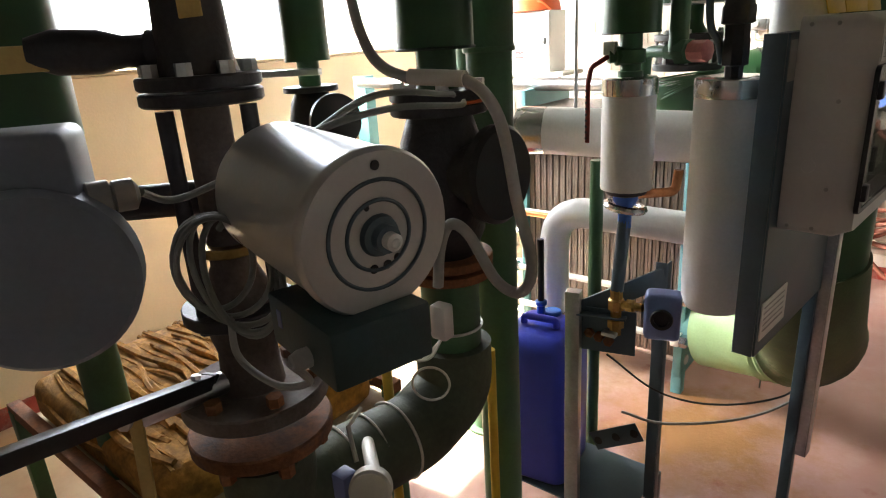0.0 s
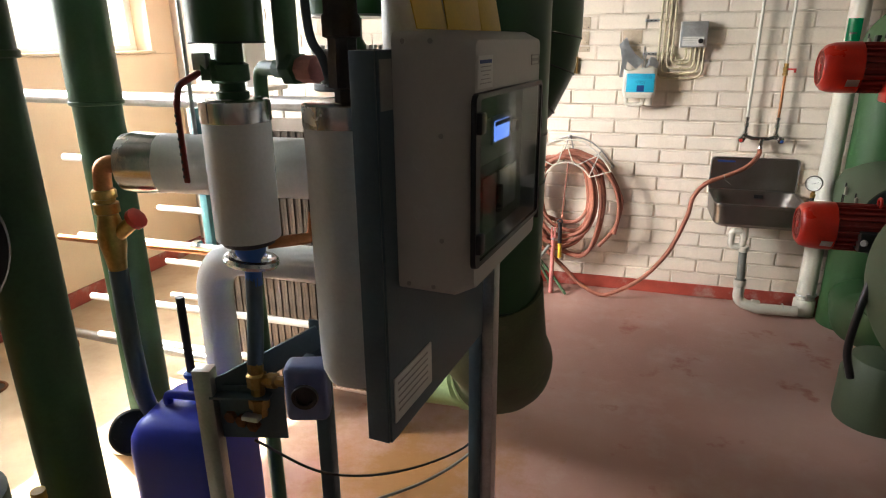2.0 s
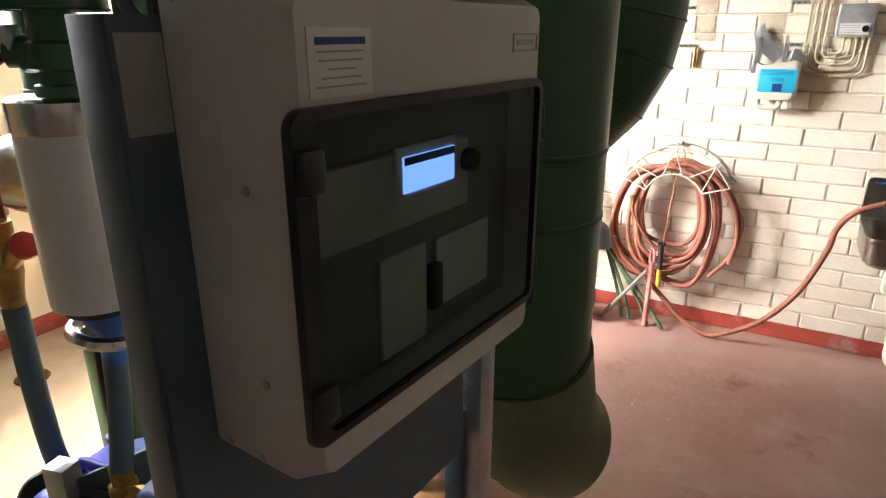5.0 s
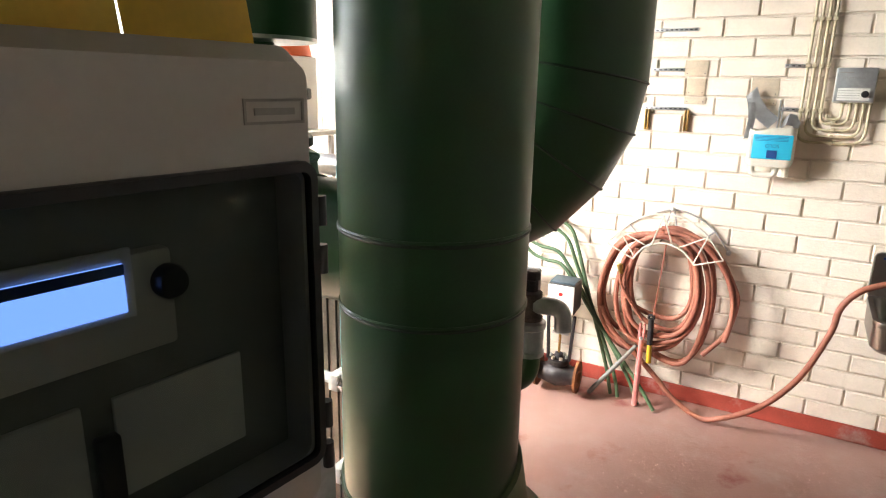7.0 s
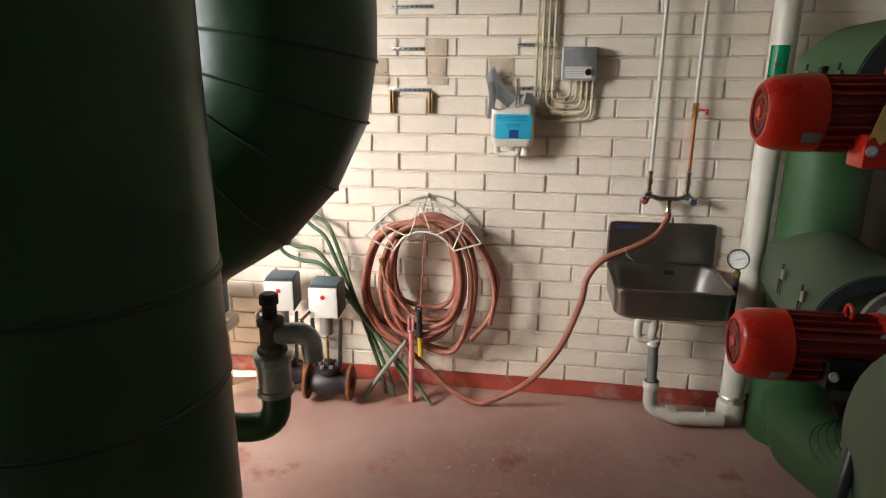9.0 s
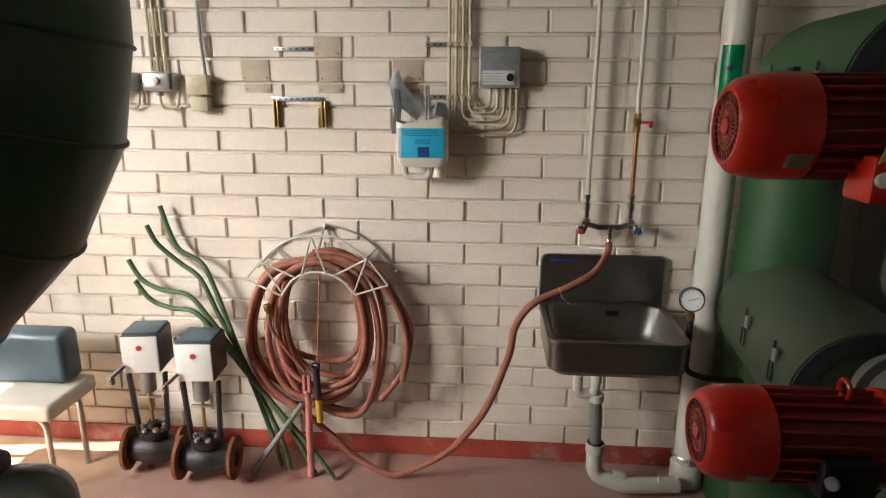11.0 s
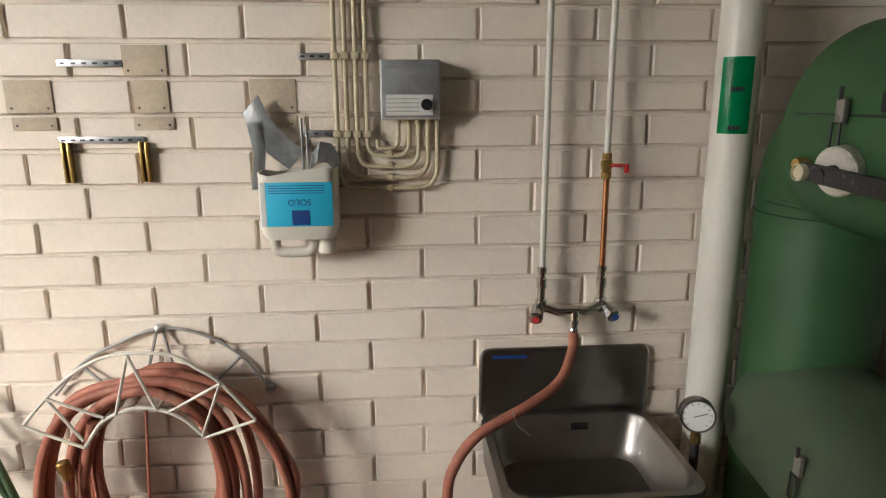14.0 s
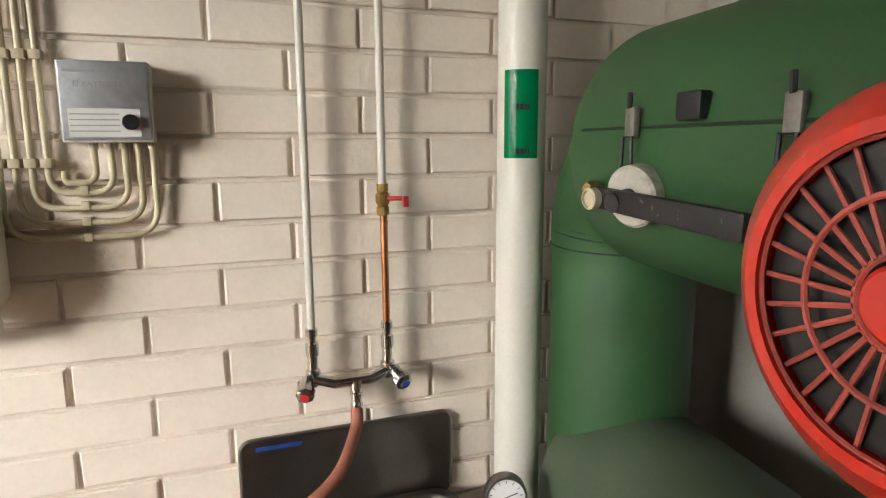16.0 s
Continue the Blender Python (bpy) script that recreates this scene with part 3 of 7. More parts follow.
lower = len(bend) * 2 // 3
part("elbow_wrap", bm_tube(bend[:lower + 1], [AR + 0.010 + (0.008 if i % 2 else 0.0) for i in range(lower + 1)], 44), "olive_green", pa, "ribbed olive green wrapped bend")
# sunlit end of the bend, lightened by its colour
part("branch", bm_tube(bend[lower:], [AR + 0.004 + (0.008 if i % 2 else 0.0) for i in range(len(bend) - lower)], 40), "green_sunlit", pa, "green wrapped branch with sunlight in its pale colour")
# the side branch with its upward elbow
cb_ = [Vector((AX - 0.10, AY, 1.32)), Vector((-0.06, AY, 1.32))] + arc_corner((-0.07, AY, 1.32), (-0.20, AY, 1.32), (-0.20, AY, 1.45), 8)
part("side_branch", bm_tube(cb_, 0.120, 40), "green", pa, "green clad side branch")
for q, w_ in ((cb_[1], (1, 0, 0)), (cb_[5], (0.8, 0, -0.6))):
    seam(q, w_, 0.1215, pa)
for i in range(7):
    seam((-0.19 - 0.003 * i, AY, 1.43 + 0.007 * i), (-0.5 + 0.06 * i, 0, 1), 0.1215 - 0.002 * i, pa, "green_mid", 0.0035)
bu = thing("butterfly_valve", (-0.20, AY, 1.49), "black flanged butterfly valve with bolts on the green branch", "valve")
for z in (1.492, 1.588):
    part("flange", bm_disc((-0.20, AY, z), (0, 0, 1), 0.112, 0.022, 0.003, 36), "iron", bu)
part("body", bm_lathe((-0.20, AY, 1.514), (0, 0, 1), [(0.09, 0), (0.096, 0.01), (0.096, 0.064), (0.09, 0.074)], 32), "iron", bu)
bolts((-0.20, AY, 1.61), (0, 0, 1), 0.098, 8, 0.010, 0.012, 0.3, "zinc", bu)
for i in range(8):
    a = math.pi * i / 4 + 0.3
    part("stud", bm_tube([(-0.20 + 0.101 * math.cos(a), AY + 0.101 * math.sin(a), 1.514), (-0.20 + 0.101 * math.cos(a), AY + 0.101 * math.sin(a), 1.588)], 0.006, 8), "zinc", bu)
part("neck", bm_lathe((-0.20, AY, 1.61), (0, 0, 1), [(0.06, 0), (0.042, 0.03), (0.042, 0.10)], 28), "green", bu)
bg = thing("clad_riser", (-0.20, AY, 1.70), "dark green clad riser with a pale rim over the valve", "pipe", "dark clad risers")
part("cladding", bm_tube([(-0.20, AY, 1.705), (-0.20, AY, ZC - 0.005)], 0.128, 36), "green", bg)
part("rim", bm_lathe((-0.20, AY, 1.698), (0, 0, 1), [(0.05, 0), (0.129, 0.001), (0.1295, 0.008)], 36), "zinc", bg)
# B: the second clad riser, with a segmented bend
BX, BY, BR = 0.222, 3.14, 0.203
pb = thing("clad_pipe", (BX, BY, 0), "thick dark green clad pipe with a segmented sheet metal bend", "pipe", "thick clad pipes")
bend = arc_corner((BX, BY, 1.665), (BX, BY, 1.345), (BX - 0.295, BY - 0.125, 1.33), 5)
run = [Vector((BX, BY, ZC - 0.01)), Vector((BX, BY, 1.70))] + bend + [Vector((-0.24, 3.02, 1.30))]
part("cladding", bm_tube(run, BR, 56), "green", pb, smooth=14)
for i, p in enumerate(bend):
    way = bend[min(i + 1, 5)] - bend[max(i - 1, 0)]
    seam(p, way, BR + 0.001, pb, "seam", 0.0035)

# U: drain trap below the bend, with its valve
ut = thing("trap_pipe", (0.08, 3.12, 0.70), "dark green U-shaped trap pipe with a grey valve on top", "pipe")
part("pipe", bm_tube(fillet([(0.0, 3.10, 1.22), (-0.01, 3.10, 0.75), (0.155, 3.13, 0.75), (0.155, 3.13, 0.90)], 0.085), 0.036, 20), "green", ut)
part("sleeve", bm_lathe((0.155, 3.13, 0.845), (0, 0, 1), [(0.037, 0), (0.046, 0.004), (0.046, 0.018), (0.042, 0.022), (0.042, 0.085), (0.047, 0.09), (0.047, 0.108), (0.036, 0.114)], 24), "duct_tape", ut, "dull grey metal sleeve")
part("valve_body", bm_lathe((0.155, 3.13, 0.955), (0, 0, 1), [(0.036, 0), (0.036, 0.014), (0.027, 0.018), (0.027, 0.07), (0.032, 0.074), (0.032, 0.088), (0.02, 0.092)], 16), "dusty_iron", ut, "rusty brown valve body")
part("cap", bm_lathe((0.155, 3.13, 1.04), (0, 0, 1), [(0.018, 0), (0.018, 0.04), (0.024, 0.043), (0.024, 0.062), (0.018, 0.068)], 8), "iron", ut)
part("elbow", bm_tube(fillet([(0.165, 3.13, 1.005), (0.245, 3.15, 1.005), (0.25, 3.15, 0.935)], 0.04), 0.026, 16), "duct_tape", ut)
part("wire", bm_tube(spline([(0.04, 3.07, 1.2), (0.03, 3.058, 1.0), (0.045, 3.06, 0.85), (0.02, 3.058, 0.72), (0.03, 3.05, 0.5), (0.03, 3.06, 0.004)]), 0.004, 6), "cable", ut, "thin grey wire tied round the pipe")
part("tie", bm_tube(ring_pts((-0.005, 3.10, 1.06), (0, 0, 1), 0.039, 24), 0.003, 6, True), "zinc", ut)
part("tie", bm_tube(ring_pts((-0.007, 3.10, 0.86), (0, 0, 1), 0.039, 24), 0.003, 6, True), "zinc", ut)

# D and E: thin green pipes, floor to ceiling
for x, y, r, zc in ((-0.233, 1.315, 0.052, 1.62), (-0.866, 2.128, 0.071, 1.47)):
    p = thing("green_pipe", (x, y, 0), "upright green painted pipe from floor to ceiling", "pipe", "upright green pipes")
    part("pipe", bm_tube([(x, y, zc), (x, y, 0.0)], r * 0.93, 32), "green_mid", p)
    part("insulated_length", bm_tube([(x, y, ZC - 0.005), (x, y, zc)], r, 32), "green_mid", p)
    part("collar", bm_disc((x, y, zc - 0.006), (0, 0, 1), r + 0.003, 0.012, seg=32), "green_mid", p)
    part("floor_ring", bm_disc((x, y, 0), (0, 0, 1), r + 0.03, 0.012, seg=32), "green_mid", p)
fp = thing("green_pipe", (-0.32, 2.02, 0), "slim upright green pipe behind the canister", "pipe", "upright green pipes")
part("pipe", bm_tube([(-0.32, 2.02, 1.25), (-0.32, 2.02, 0.0)], 0.022, 20), "green_mid", fp)
lp = thing("sloping_pipe", (-1.37, 2.43, 0.0), "pale wrapped sloping pipe with a black end cap", "pipe")
PC, PW = Vector((-0.555, 1.75, 0.658)), Vector((0.653, -0.543, 0.528))
part("wrap", bm_tube([PC - PW * 1.21, PC - PW * 0.02], 0.058, 28), "grey_wrap", lp)
cap_ = part("end_cap", bm_lathe(PC - PW * 0.022, PW, [(0.058, 0), (0.060, 0.003), (0.060, 0.022), (0.054, 0.028), (0.03, 0.030)], 28), "black", lp, "black plastic end cap")
for i in range(6):
    a = math.pi * i / 3
    part("bolt", bm_lathe(Matrix.Translation(PC + PW * 0.006) @ frame_axes(PW) @ Vector((0.044 * math.cos(a), 0.044 * math.sin(a), 0)), PW, [(0.006, 0), (0.006, 0.006)], 6), "iron", cap_)

# H1, H2: white wrapped pipes behind the cylinders
h1 = thing("wrapped_pipe", (-0.2, 1.85, 1.30), "level pipe in pale wrap with foil taped end", "pipe", "white wrapped pipes")
part("wrap", bm_tube([(-0.38, 1.81, 1.372), (0.24, 1.95, 1.35)], 0.068, 32), "grey_wrap", h1)
part("foil_end", bm_lathe((-0.465, 1.79, 1.374), (0.66, 0.15, -0.022), [(0.05, 0), (0.066, 0.002), (0.07, 0.03), (0.068, 0.09)], 32), "foil", h1)
part("hanger", bm_tube([(0.2, 1.94, 1.42), (0.2, 1.94, ZC)], 0.005, 8), "zinc", h1)
part("hanger", bm_tube([(-0.3, 1.83, 1.42), (-0.3, 1.83, ZC)], 0.005, 8), "zinc", h1)
h2 = thing("wrapped_pipe", (-0.51, 2.087, 0.0), "bent pipe in glossy white wrap with foil ring", "pipe", "white wrapped pipes")
part("wrap", bm_tube(fillet([(-0.51, 2.087, 0.66), (-0.51, 2.087, 1.05), (0.2, 2.12, 1.03)], 0.13, 10), 0.052, 32), "grey_wrap", h2)
part("foil_ring", bm_disc((-0.51, 2.087, 0.63), (0, 0, 1), 0.054, 0.035), "foil", h2)
part("stub", bm_tube([(-0.51, 2.087, 0.64), (-0.51, 2.087, 0.0)], 0.028, 18), "copper", h2, "bare copper stub")

# brass valve and hose that hang from H1's end
bv = thing("drain_valve", (-0.485, 1.760, 0.0), "brass drain valve with red handle and grey hose", "valve")
part("elbow", bm_tube(fillet([(-0.470, 1.780, 1.372), (-0.510, 1.758, 1.372), (-0.513, 1.756, 1.30)], 0.04), 0.02, 18), "copper", bv)
part("union", bm_lathe((-0.513, 1.756, 1.315), (0, 0, -1), [(0.024, 0), (0.027, 0.004), (0.027, 0.02), (0.022, 0.022), (0.022, 0.03), (0.028, 0.032), (0.028, 0.055), (0.022, 0.058), (0.026, 0.075), (0.03, 0.10), (0.03, 0.13), (0.024, 0.165), (0.02, 0.20)], 16), "brass", bv)
part("side_branch", bm_tube([(-0.505, 1.758, 1.20), (-0.445, 1.763, 1.245)], 0.017, 14), "brass", bv)
part("handle", bm_lathe((-0.450, 1.763, 1.242), (0.7, 0.06, 0.5), [(0.018, 0), (0.026, 0.004), (0.026, 0.016), (0.012, 0.02)], 10), "red", bv, "worn red hand wheel")
part("hose", bm_tube(spline([(-0.513, 1.756, 1.12), (-0.515, 1.758, 0.9), (-0.510, 1.768, 0.74), (-0.465, 1.798, 0.64), (-0.385, 1.828, 0.60), (-0.325, 1.848, 0.6)]), 0.022, 16), "bluegrey", bv, "blue-grey rubber hose")

# ---- stand, controller ----
RX, RY, RYAW = 0.25, 1.485, -6.0
RACK = pose(RX, RY, 0, 0, 0, RYAW)


def L(bm):
    bm.transform(RACK)
    return bm


rack = thing("controller_stand", RACK, "blue-grey painted steel back plate standing on thin legs", "stand")
part("back_plate", L(bm_join(bm_box((0.040, 0.235, 1.30), (0.004, 0.46, 0.64)), bm_box((0.018, 0.003, 1.30), (0.04, 0.006, 0.64), 0.001), bm_box((0.018, 0.467, 1.30), (0.04, 0.006, 0.64), 0.001), bm_box((0.018, 0.235, 1.617), (0.04, 0.458, 0.006)))), "bluegrey", rack)
for y in (0.482,):
    part("leg", L(bm_box((-0.012 if y < 0.1 else 0.02, y + (0.02 if y < 0.1 else 0), 0.52), (0.028, 0.028, 1.04), 0.002)), "bluegrey", rack)
part("foot", L(bm_box((0.02, 0.482, 0.004), (0.09, 0.09, 0.008), 0.002)), "bluegrey", rack)
part("rail", L(bm_join(bm_box((0.06, 0.505, 0.83), (0.004, 0.04, 0.75), 0.001), bm_box((0.045, 0.486, 0.83), (0.026, 0.003, 0.75)), bm_box((0.045, 0.524, 0.83), (0.026, 0.003, 0.75)))), "zinc", rack, "galvanised channel rail")
part("type_plate", L(bm_box((0.044, 0.09, 1.055), (0.003, 0.15, 0.085), 0.001)), "paper", rack, "pale rating plate with faint print")
for i in range(5):
    part("print_line", L(bm_box((0.0462, 0.085, 1.085 - 0.013 * i), (0.0008, 0.12, 0.003))), "cable", rack)
part("sticker", L(bm_box((0.0430, 0.026, 1.572), (0.0012, 0.036, 0.072))), "cable", rack, "white sticker on the plate")
rack_wire = thing("control_cable", (0.2, 1.7, 0.0), "thin grey cables slung from the stand to the floor frame", "cable")
part("cable", bm_tube(spline([(-0.06, 1.66, 0.62), (0.05, 1.70, 0.60), (0.20, 1.85, 0.585), (0.30, 1.97, 0.61), (0.325, 2.02, 0.66)]), 0.004, 6), "cable", rack_wire)
part("cable", bm_tube(spline([(-0.10, 1.64, 0.80), (0.02, 1.72, 0.68), (0.15, 1.84, 0.62), (0.29, 1.97, 0.63), (0.325, 2.02, 0.70)]), 0.003, 6), "black", rack_wire)

ctl = thing("control_box", RACK, "light grey plastic control box with smoked clear door and lit display", "control box")
def yz(x, y, z):
    return Matrix(((0, 0, 1, x), (1, 0, 0, y), (0, 1, 0, z), (0, 0, 0, 1)))


def bm_frame(m, outer, inner, shift, depth, lip=0.006, back=True):
    """A rounded frame with an opening; closed behind when back is set."""
    bm = bmesh.new()
    def ring(pts, z, s=1.0, o=(0, 0)):
        return [bm.verts.new(m @ Vector((x * s + o[0], y * s + o[1], z))) for x, y in pts]
    loops = [ring(outer, 0), ring(outer, depth - lip), ring(outer, depth, 1 - lip * 2.2), ring(inner, depth, 1, shift), ring(inner, 0.012 if back else 0, 1, shift)]
    for a, b in zip(loops, loops[1:]):
        n = len(a)
        for i in range(n):
            bm.faces.new((a[i], a[(i + 1) % n], b[(i + 1) % n], b[i]))
    if back:
        bm.faces.new(loops[0])
        bm.faces.new(loops[-1])
    else:
        for i in range(len(loops[0])):
            j = (i + 1) % len(loops[0])
            bm.faces.new((loops[0][i], loops[0][j], loops[-1][j], loops[-1][i]))
    return bm


part("case", L(bm_frame(yz(0.0435, 0.2325, 1.4475), round_rect(0.375, 0.397, 0.014), round_rect(0.335, 0.245, 0.01), (-0.002, -0.018), 0.1245, 0.030)), "box_grey", ctl)
for z in (1.632, 1.262):
    for x in (0.062, 0.105):
        part("cover_screw", L(bm_disc((x, 0.0452, z), (0, -1, 0), 0.004, 0.002, 0.0005, 10)), "cable", ctl)
# grey raised here to imitate the haze reflected in the door pane
part("inner_panel", L(bm_box((0.125, 0.2305, 1.43), (0.030, 0.332, 0.24), 0.002)), "panel", ctl, "grey panel behind the door, lightened for reflections in the pane")
dev = part("regulator", L(bm_box((0.128, 0.185, 1.475), (0.045, 0.225, 0.070), 0.004)), "box_grey", ctl, "grey regulator module")
part("display_frame", L(bm_box((0.152, 0.222, 1.492), (0.004, 0.092, 0.046), 0.001)), "paper", dev)
part("display", L(bm_box((0.1545, 0.222, 1.490), (0.003, 0.078, 0.032))), "lcd", dev, "glowing blue liquid crystal display")
part("display_header", L(bm_box((0.1562, 0.222, 1.5025), (0.001, 0.078, 0.007))), "navy", dev)
part("knob", L(bm_lathe((0.150, 0.292, 1.487), (1, 0, 0), [(0.012, 0), (0.012, 0.008), (0.010, 0.011)], 18)), "black", dev)
part("terminal_block", L(bm_box((0.142, 0.195, 1.365), (0.006, 0.07, 0.10), 0.002)), "box_grey", ctl)
part("manual_sheet", L(bm_box((0.142, 0.300, 1.375), (0.004, 0.10, 0.075), 0.001)), "paper", ctl, "folded white paper inside")
part("main_switch", L(bm_box((0.146, 0.242, 1.365), (0.012, 0.016, 0.05), 0.003)), "black", ctl)
door = part("door", L(bm_frame(yz(0.1685, 0.224, 1.430), round_rect(0.370, 0.262, 0.014), round_rect(0.342, 0.246, 0.008), (0.006, 0), 0.008, 0.003, False)), "black", ctl, "dark door frame with seal")
pane = part("door_pane", L(bm_box((0.1735, 0.230, 1.430), (0.003, 0.341, 0.245))), "smoked", door, "smoked clear plastic pane", smooth=0)
pane.visible_shadow = False
for z in (1.34, 1.52):
    part("latch", L(bm_box((0.178, 0.052, z), (0.014, 0.022, 0.032), 0.004)), "black", door)
for z in (1.30, 1.34, 1.48, 1.52):
    part("hinge", L(bm_tube([(0.172, 0.4135, z - 0.012), (0.172, 0.4135, z + 0.012)], 0.005, 10)), "black", door)
part("company_label", L(bm_box((0.1685, 0.0985, 1.5885), (0.0012, 0.064, 0.046))), "paper", ctl, "white company sticker with print")
part("logo_bar", L(bm_box((0.1694, 0.0985, 1.603), (0.0006, 0.050, 0.005))), "navy", ctl)
for i, w in enumerate((0.046, 0.044, 0.028, 0.04, 0.050)):
    part("print_line", L(bm_box((0.1694, 0.0985, 1.596 - 0.0058 * i), (0.0006, w, 0.0014))), "cable", ctl)
part("name_plate", L(bm_join(bm_box((0.1685, 0.376, 1.606), (0.0016, 0.054, 0.002)), bm_box((0.1685, 0.376, 1.590), (0.0016, 0.054, 0.002)), bm_box((0.1685, 0.350, 1.598), (0.0016, 0.002, 0.016)), bm_box((0.1685, 0.402, 1.598), (0.0016, 0.002, 0.016)), bm_box((0.1685, 0.376, 1.598), (0.0014, 0.036, 0.005)))), "cable", ctl)
for z in (1.34, 1.50):
    part("screw", L(bm_disc((0.120, 0.0452, z), (0, -1, 0), 0.004, 0.002, 0.0005, 10)), "cable", ctl)
for z in (1.46, 1.54, 1.38):
    part("knockout", L(bm_tube([(0.085 + 0.012 * math.cos(a), 0.0448, z + 0.013 * math.sin(a)) for a in (2 * math.pi * i / 24 for i in range(24))], 0.0008, 4, True)), "box_grey", ctl)
# warning sheets that lean on the top of the box
for y, tilt, w, hgt in ((0.10, -14, 0.11, 0.17), (0.235, -10, 0.155, 0.19), (0.370, -12, 0.11, 0.18)):
    sg = thing("warning_sheet", RACK @ pose(0.085, y, 1.648, 0, tilt, 0), "yellow plastic warning sheet with black print leaning on the box", "sign", "yellow sheets")
    part("sheet", bm_box((0, 0, hgt / 2), (0.0025, w, hgt), 0.001), "yellow", sg, world_space=False)
    for i in range(4):
        part("print_line", bm_box((0.002, 0, hgt - 0.03 - 0.028 * i), (0.0008, w * (0.8 - 0.1 * (i % 2)), 0.009)), "ink", sg, world_space=False)

# ---- wrapped cylinders with what they hang from ----
def wrapped(x, y, r, z0, z1):
    p = thing("wrapped_cylinder", (x, y, z0), "upright cylinder in pale grey pipe wrap with foil tape rim", "cylinder", "wrapped cylinders")
    part("wrap", bm_lathe((x, y, z0), (0, 0, 1), [(0.0, 0), (r * 0.55, 0.002), (r * 0.85, 0.012), (r * 0.97, 0.035), (r, 0.07), (r, z1 - z0 - 0.036)] if z0 < 1.1 else [(r * 0.5, 0), (r - 0.001, 0.002), (r, 0.006), (r, z1 - z0 - 0.036)], 40), "grey_wrap", p)
    part("foil_rim", bm_lathe((x, y, z1 - 0.040), (0, 0, 1), [(r + 0.0005, 0), (r + 0.0015, 0.002), (r + 0.0015, 0.038), (r - 0.004, 0.042), (0.02, 0.042)], 40), "foil", p)
    for a in (0.4, 2.4, 4.4):
        part("tape_seam", bm_box((0, 0, 0), (0.001, 0.012, 0.036), 0, Matrix.Translation((x + (r + 0.0022) * math.cos(a), y + (r + 0.0022) * math.sin(a), z1 - 0.02)) @ pose(0, 0, 0, 0, 0, math.degrees(a))), "foil", p)
    return p


c1 = wrapped(-0.075, 1.667, 0.063, 1.262, 1.532)
part("neck", bm_lathe((-0.075, 1.667, 1.262), (0, 0, -1), [(0.032, 0), (0.030, 0.03), (0.017, 0.05), (0.017, 0.10)], 20), "bluecap", c1, "blue insulated neck")
part("tail_hose", bm_tube(spline([(-0.075, 1.667, 1.18), (-0.078, 1.662, 1.10), (-0.08, 1.652, 1.02), (-0.08, 1.645, 0.99)]), 0.017, 14), "bluegrey", c1)
part("foil_band", bm_tube(ring_pts((-0.075, 1.667, 1.215), (0.15, 0.1, 1), 0.046, 28), 0.010, 8, True), "foil", c1, "crumpled foil band")
part("dark_gasket", bm_lathe((-0.075, 1.667, 1.264), (0, 0, -1), [(0.056, 0), (0.05, 0.012), (0.034, 0.018)], 28), "iron", c1)
part("elbow_pipe", bm_tube(fillet([(-0.05, 1.69, 1.245), (0.02, 1.75, 1.245), (0.025, 1.755, 1.30)], 0.02), 0.012, 12), "copper", c1)
wrapped(0.158, 1.656, 0.075, 0.990, 1.532)
# valve and dark clad pipe above the first
v1 = thing("ball_valve", (-0.075, 1.667, 1.532), "green ball valve with a perforated dark red lever", "valve")
part("body", bm_lathe((-0.075, 1.667, 1.532), (0, 0, 1), [(0.030, 0), (0.030, 0.014), (0.024, 0.016), (0.024, 0.03), (0.034, 0.034), (0.034, 0.062), (0.026, 0.066), (0.026, 0.10)], 12), "green_mid", v1)
part("boss", bm_lathe((-0.075, 1.667, 1.582), (-0.75, -0.62, 0), [(0.022, 0), (0.022, 0.035), (0.016, 0.037), (0.016, 0.052)], 14), "green_mid", v1)
part("clip", bm_box((-0.112, 1.637, 1.60), (0.03, 0.02, 0.03), 0.003), "zinc", v1)
lev = part("lever", bm_join(bm_tube(fillet([(-0.115, 1.634, 1.582), (-0.145, 1.606, 1.560), (-0.150, 1.602, 1.525)], 0.02), 0.006, 8), bm_box((-0.150, 1.602, 1.455), (0.012, 0.006, 0.145), 0.003)), "motor_dark", v1, "dark red perforated lever strip")
for i in range(9):
    part("hole", bm_disc((-0.1525, 1.5985, 1.395 + 0.014 * i), (-0.3, -0.95, 0), 0.0035, 0.001, 0.0002, 8), "iron", lev)
u1 = thing("clad_riser", (-0.075, 1.667, 1.63), "dark green clad pipe end above the valve", "pipe", "dark clad risers")
part("cladding", bm_tube([(-0.075, 1.667, 1.632), (-0.075, 1.667, ZC - 0.005)], 0.066, 36), "green", u1)
part("rim", bm_tube(ring_pts((-0.075, 1.667, 1.632), (0, 0, 1), 0.066, 36), 0.002, 6, True), "seam", u1)
u2 = thing("union_riser", (0.158, 1.656, 1.532), "dark steel pipe with hexagon union and rusty upper pipe", "pipe")
part("pipe", bm_tube([(0.158, 1.656, 1.70), (0.158, 1.656, ZC - 0.005)], 0.030, 24), "rust", u2)
part("union", bm_lathe((0.158, 1.656, 1.532), (0, 0, 1), [(0.019, 0), (0.019, 0.022), (0.028, 0.025), (0.028, 0.075), (0.026, 0.08), (0.026, 0.105), (0.034, 0.108), (0.034, 0.14), (0.03, 0.145), (0.03, 0.17)], 8), "iron", u2)
part("hose", bm_tube(spline([(0.105, 1.63, 1.85), (0.105, 1.632, 1.72), (0.110, 1.635, 1.64), (0.125, 1.645, 1.605), (0.135, 1.65, 1.56)]), 0.008, 10), "bluegrey", u2)
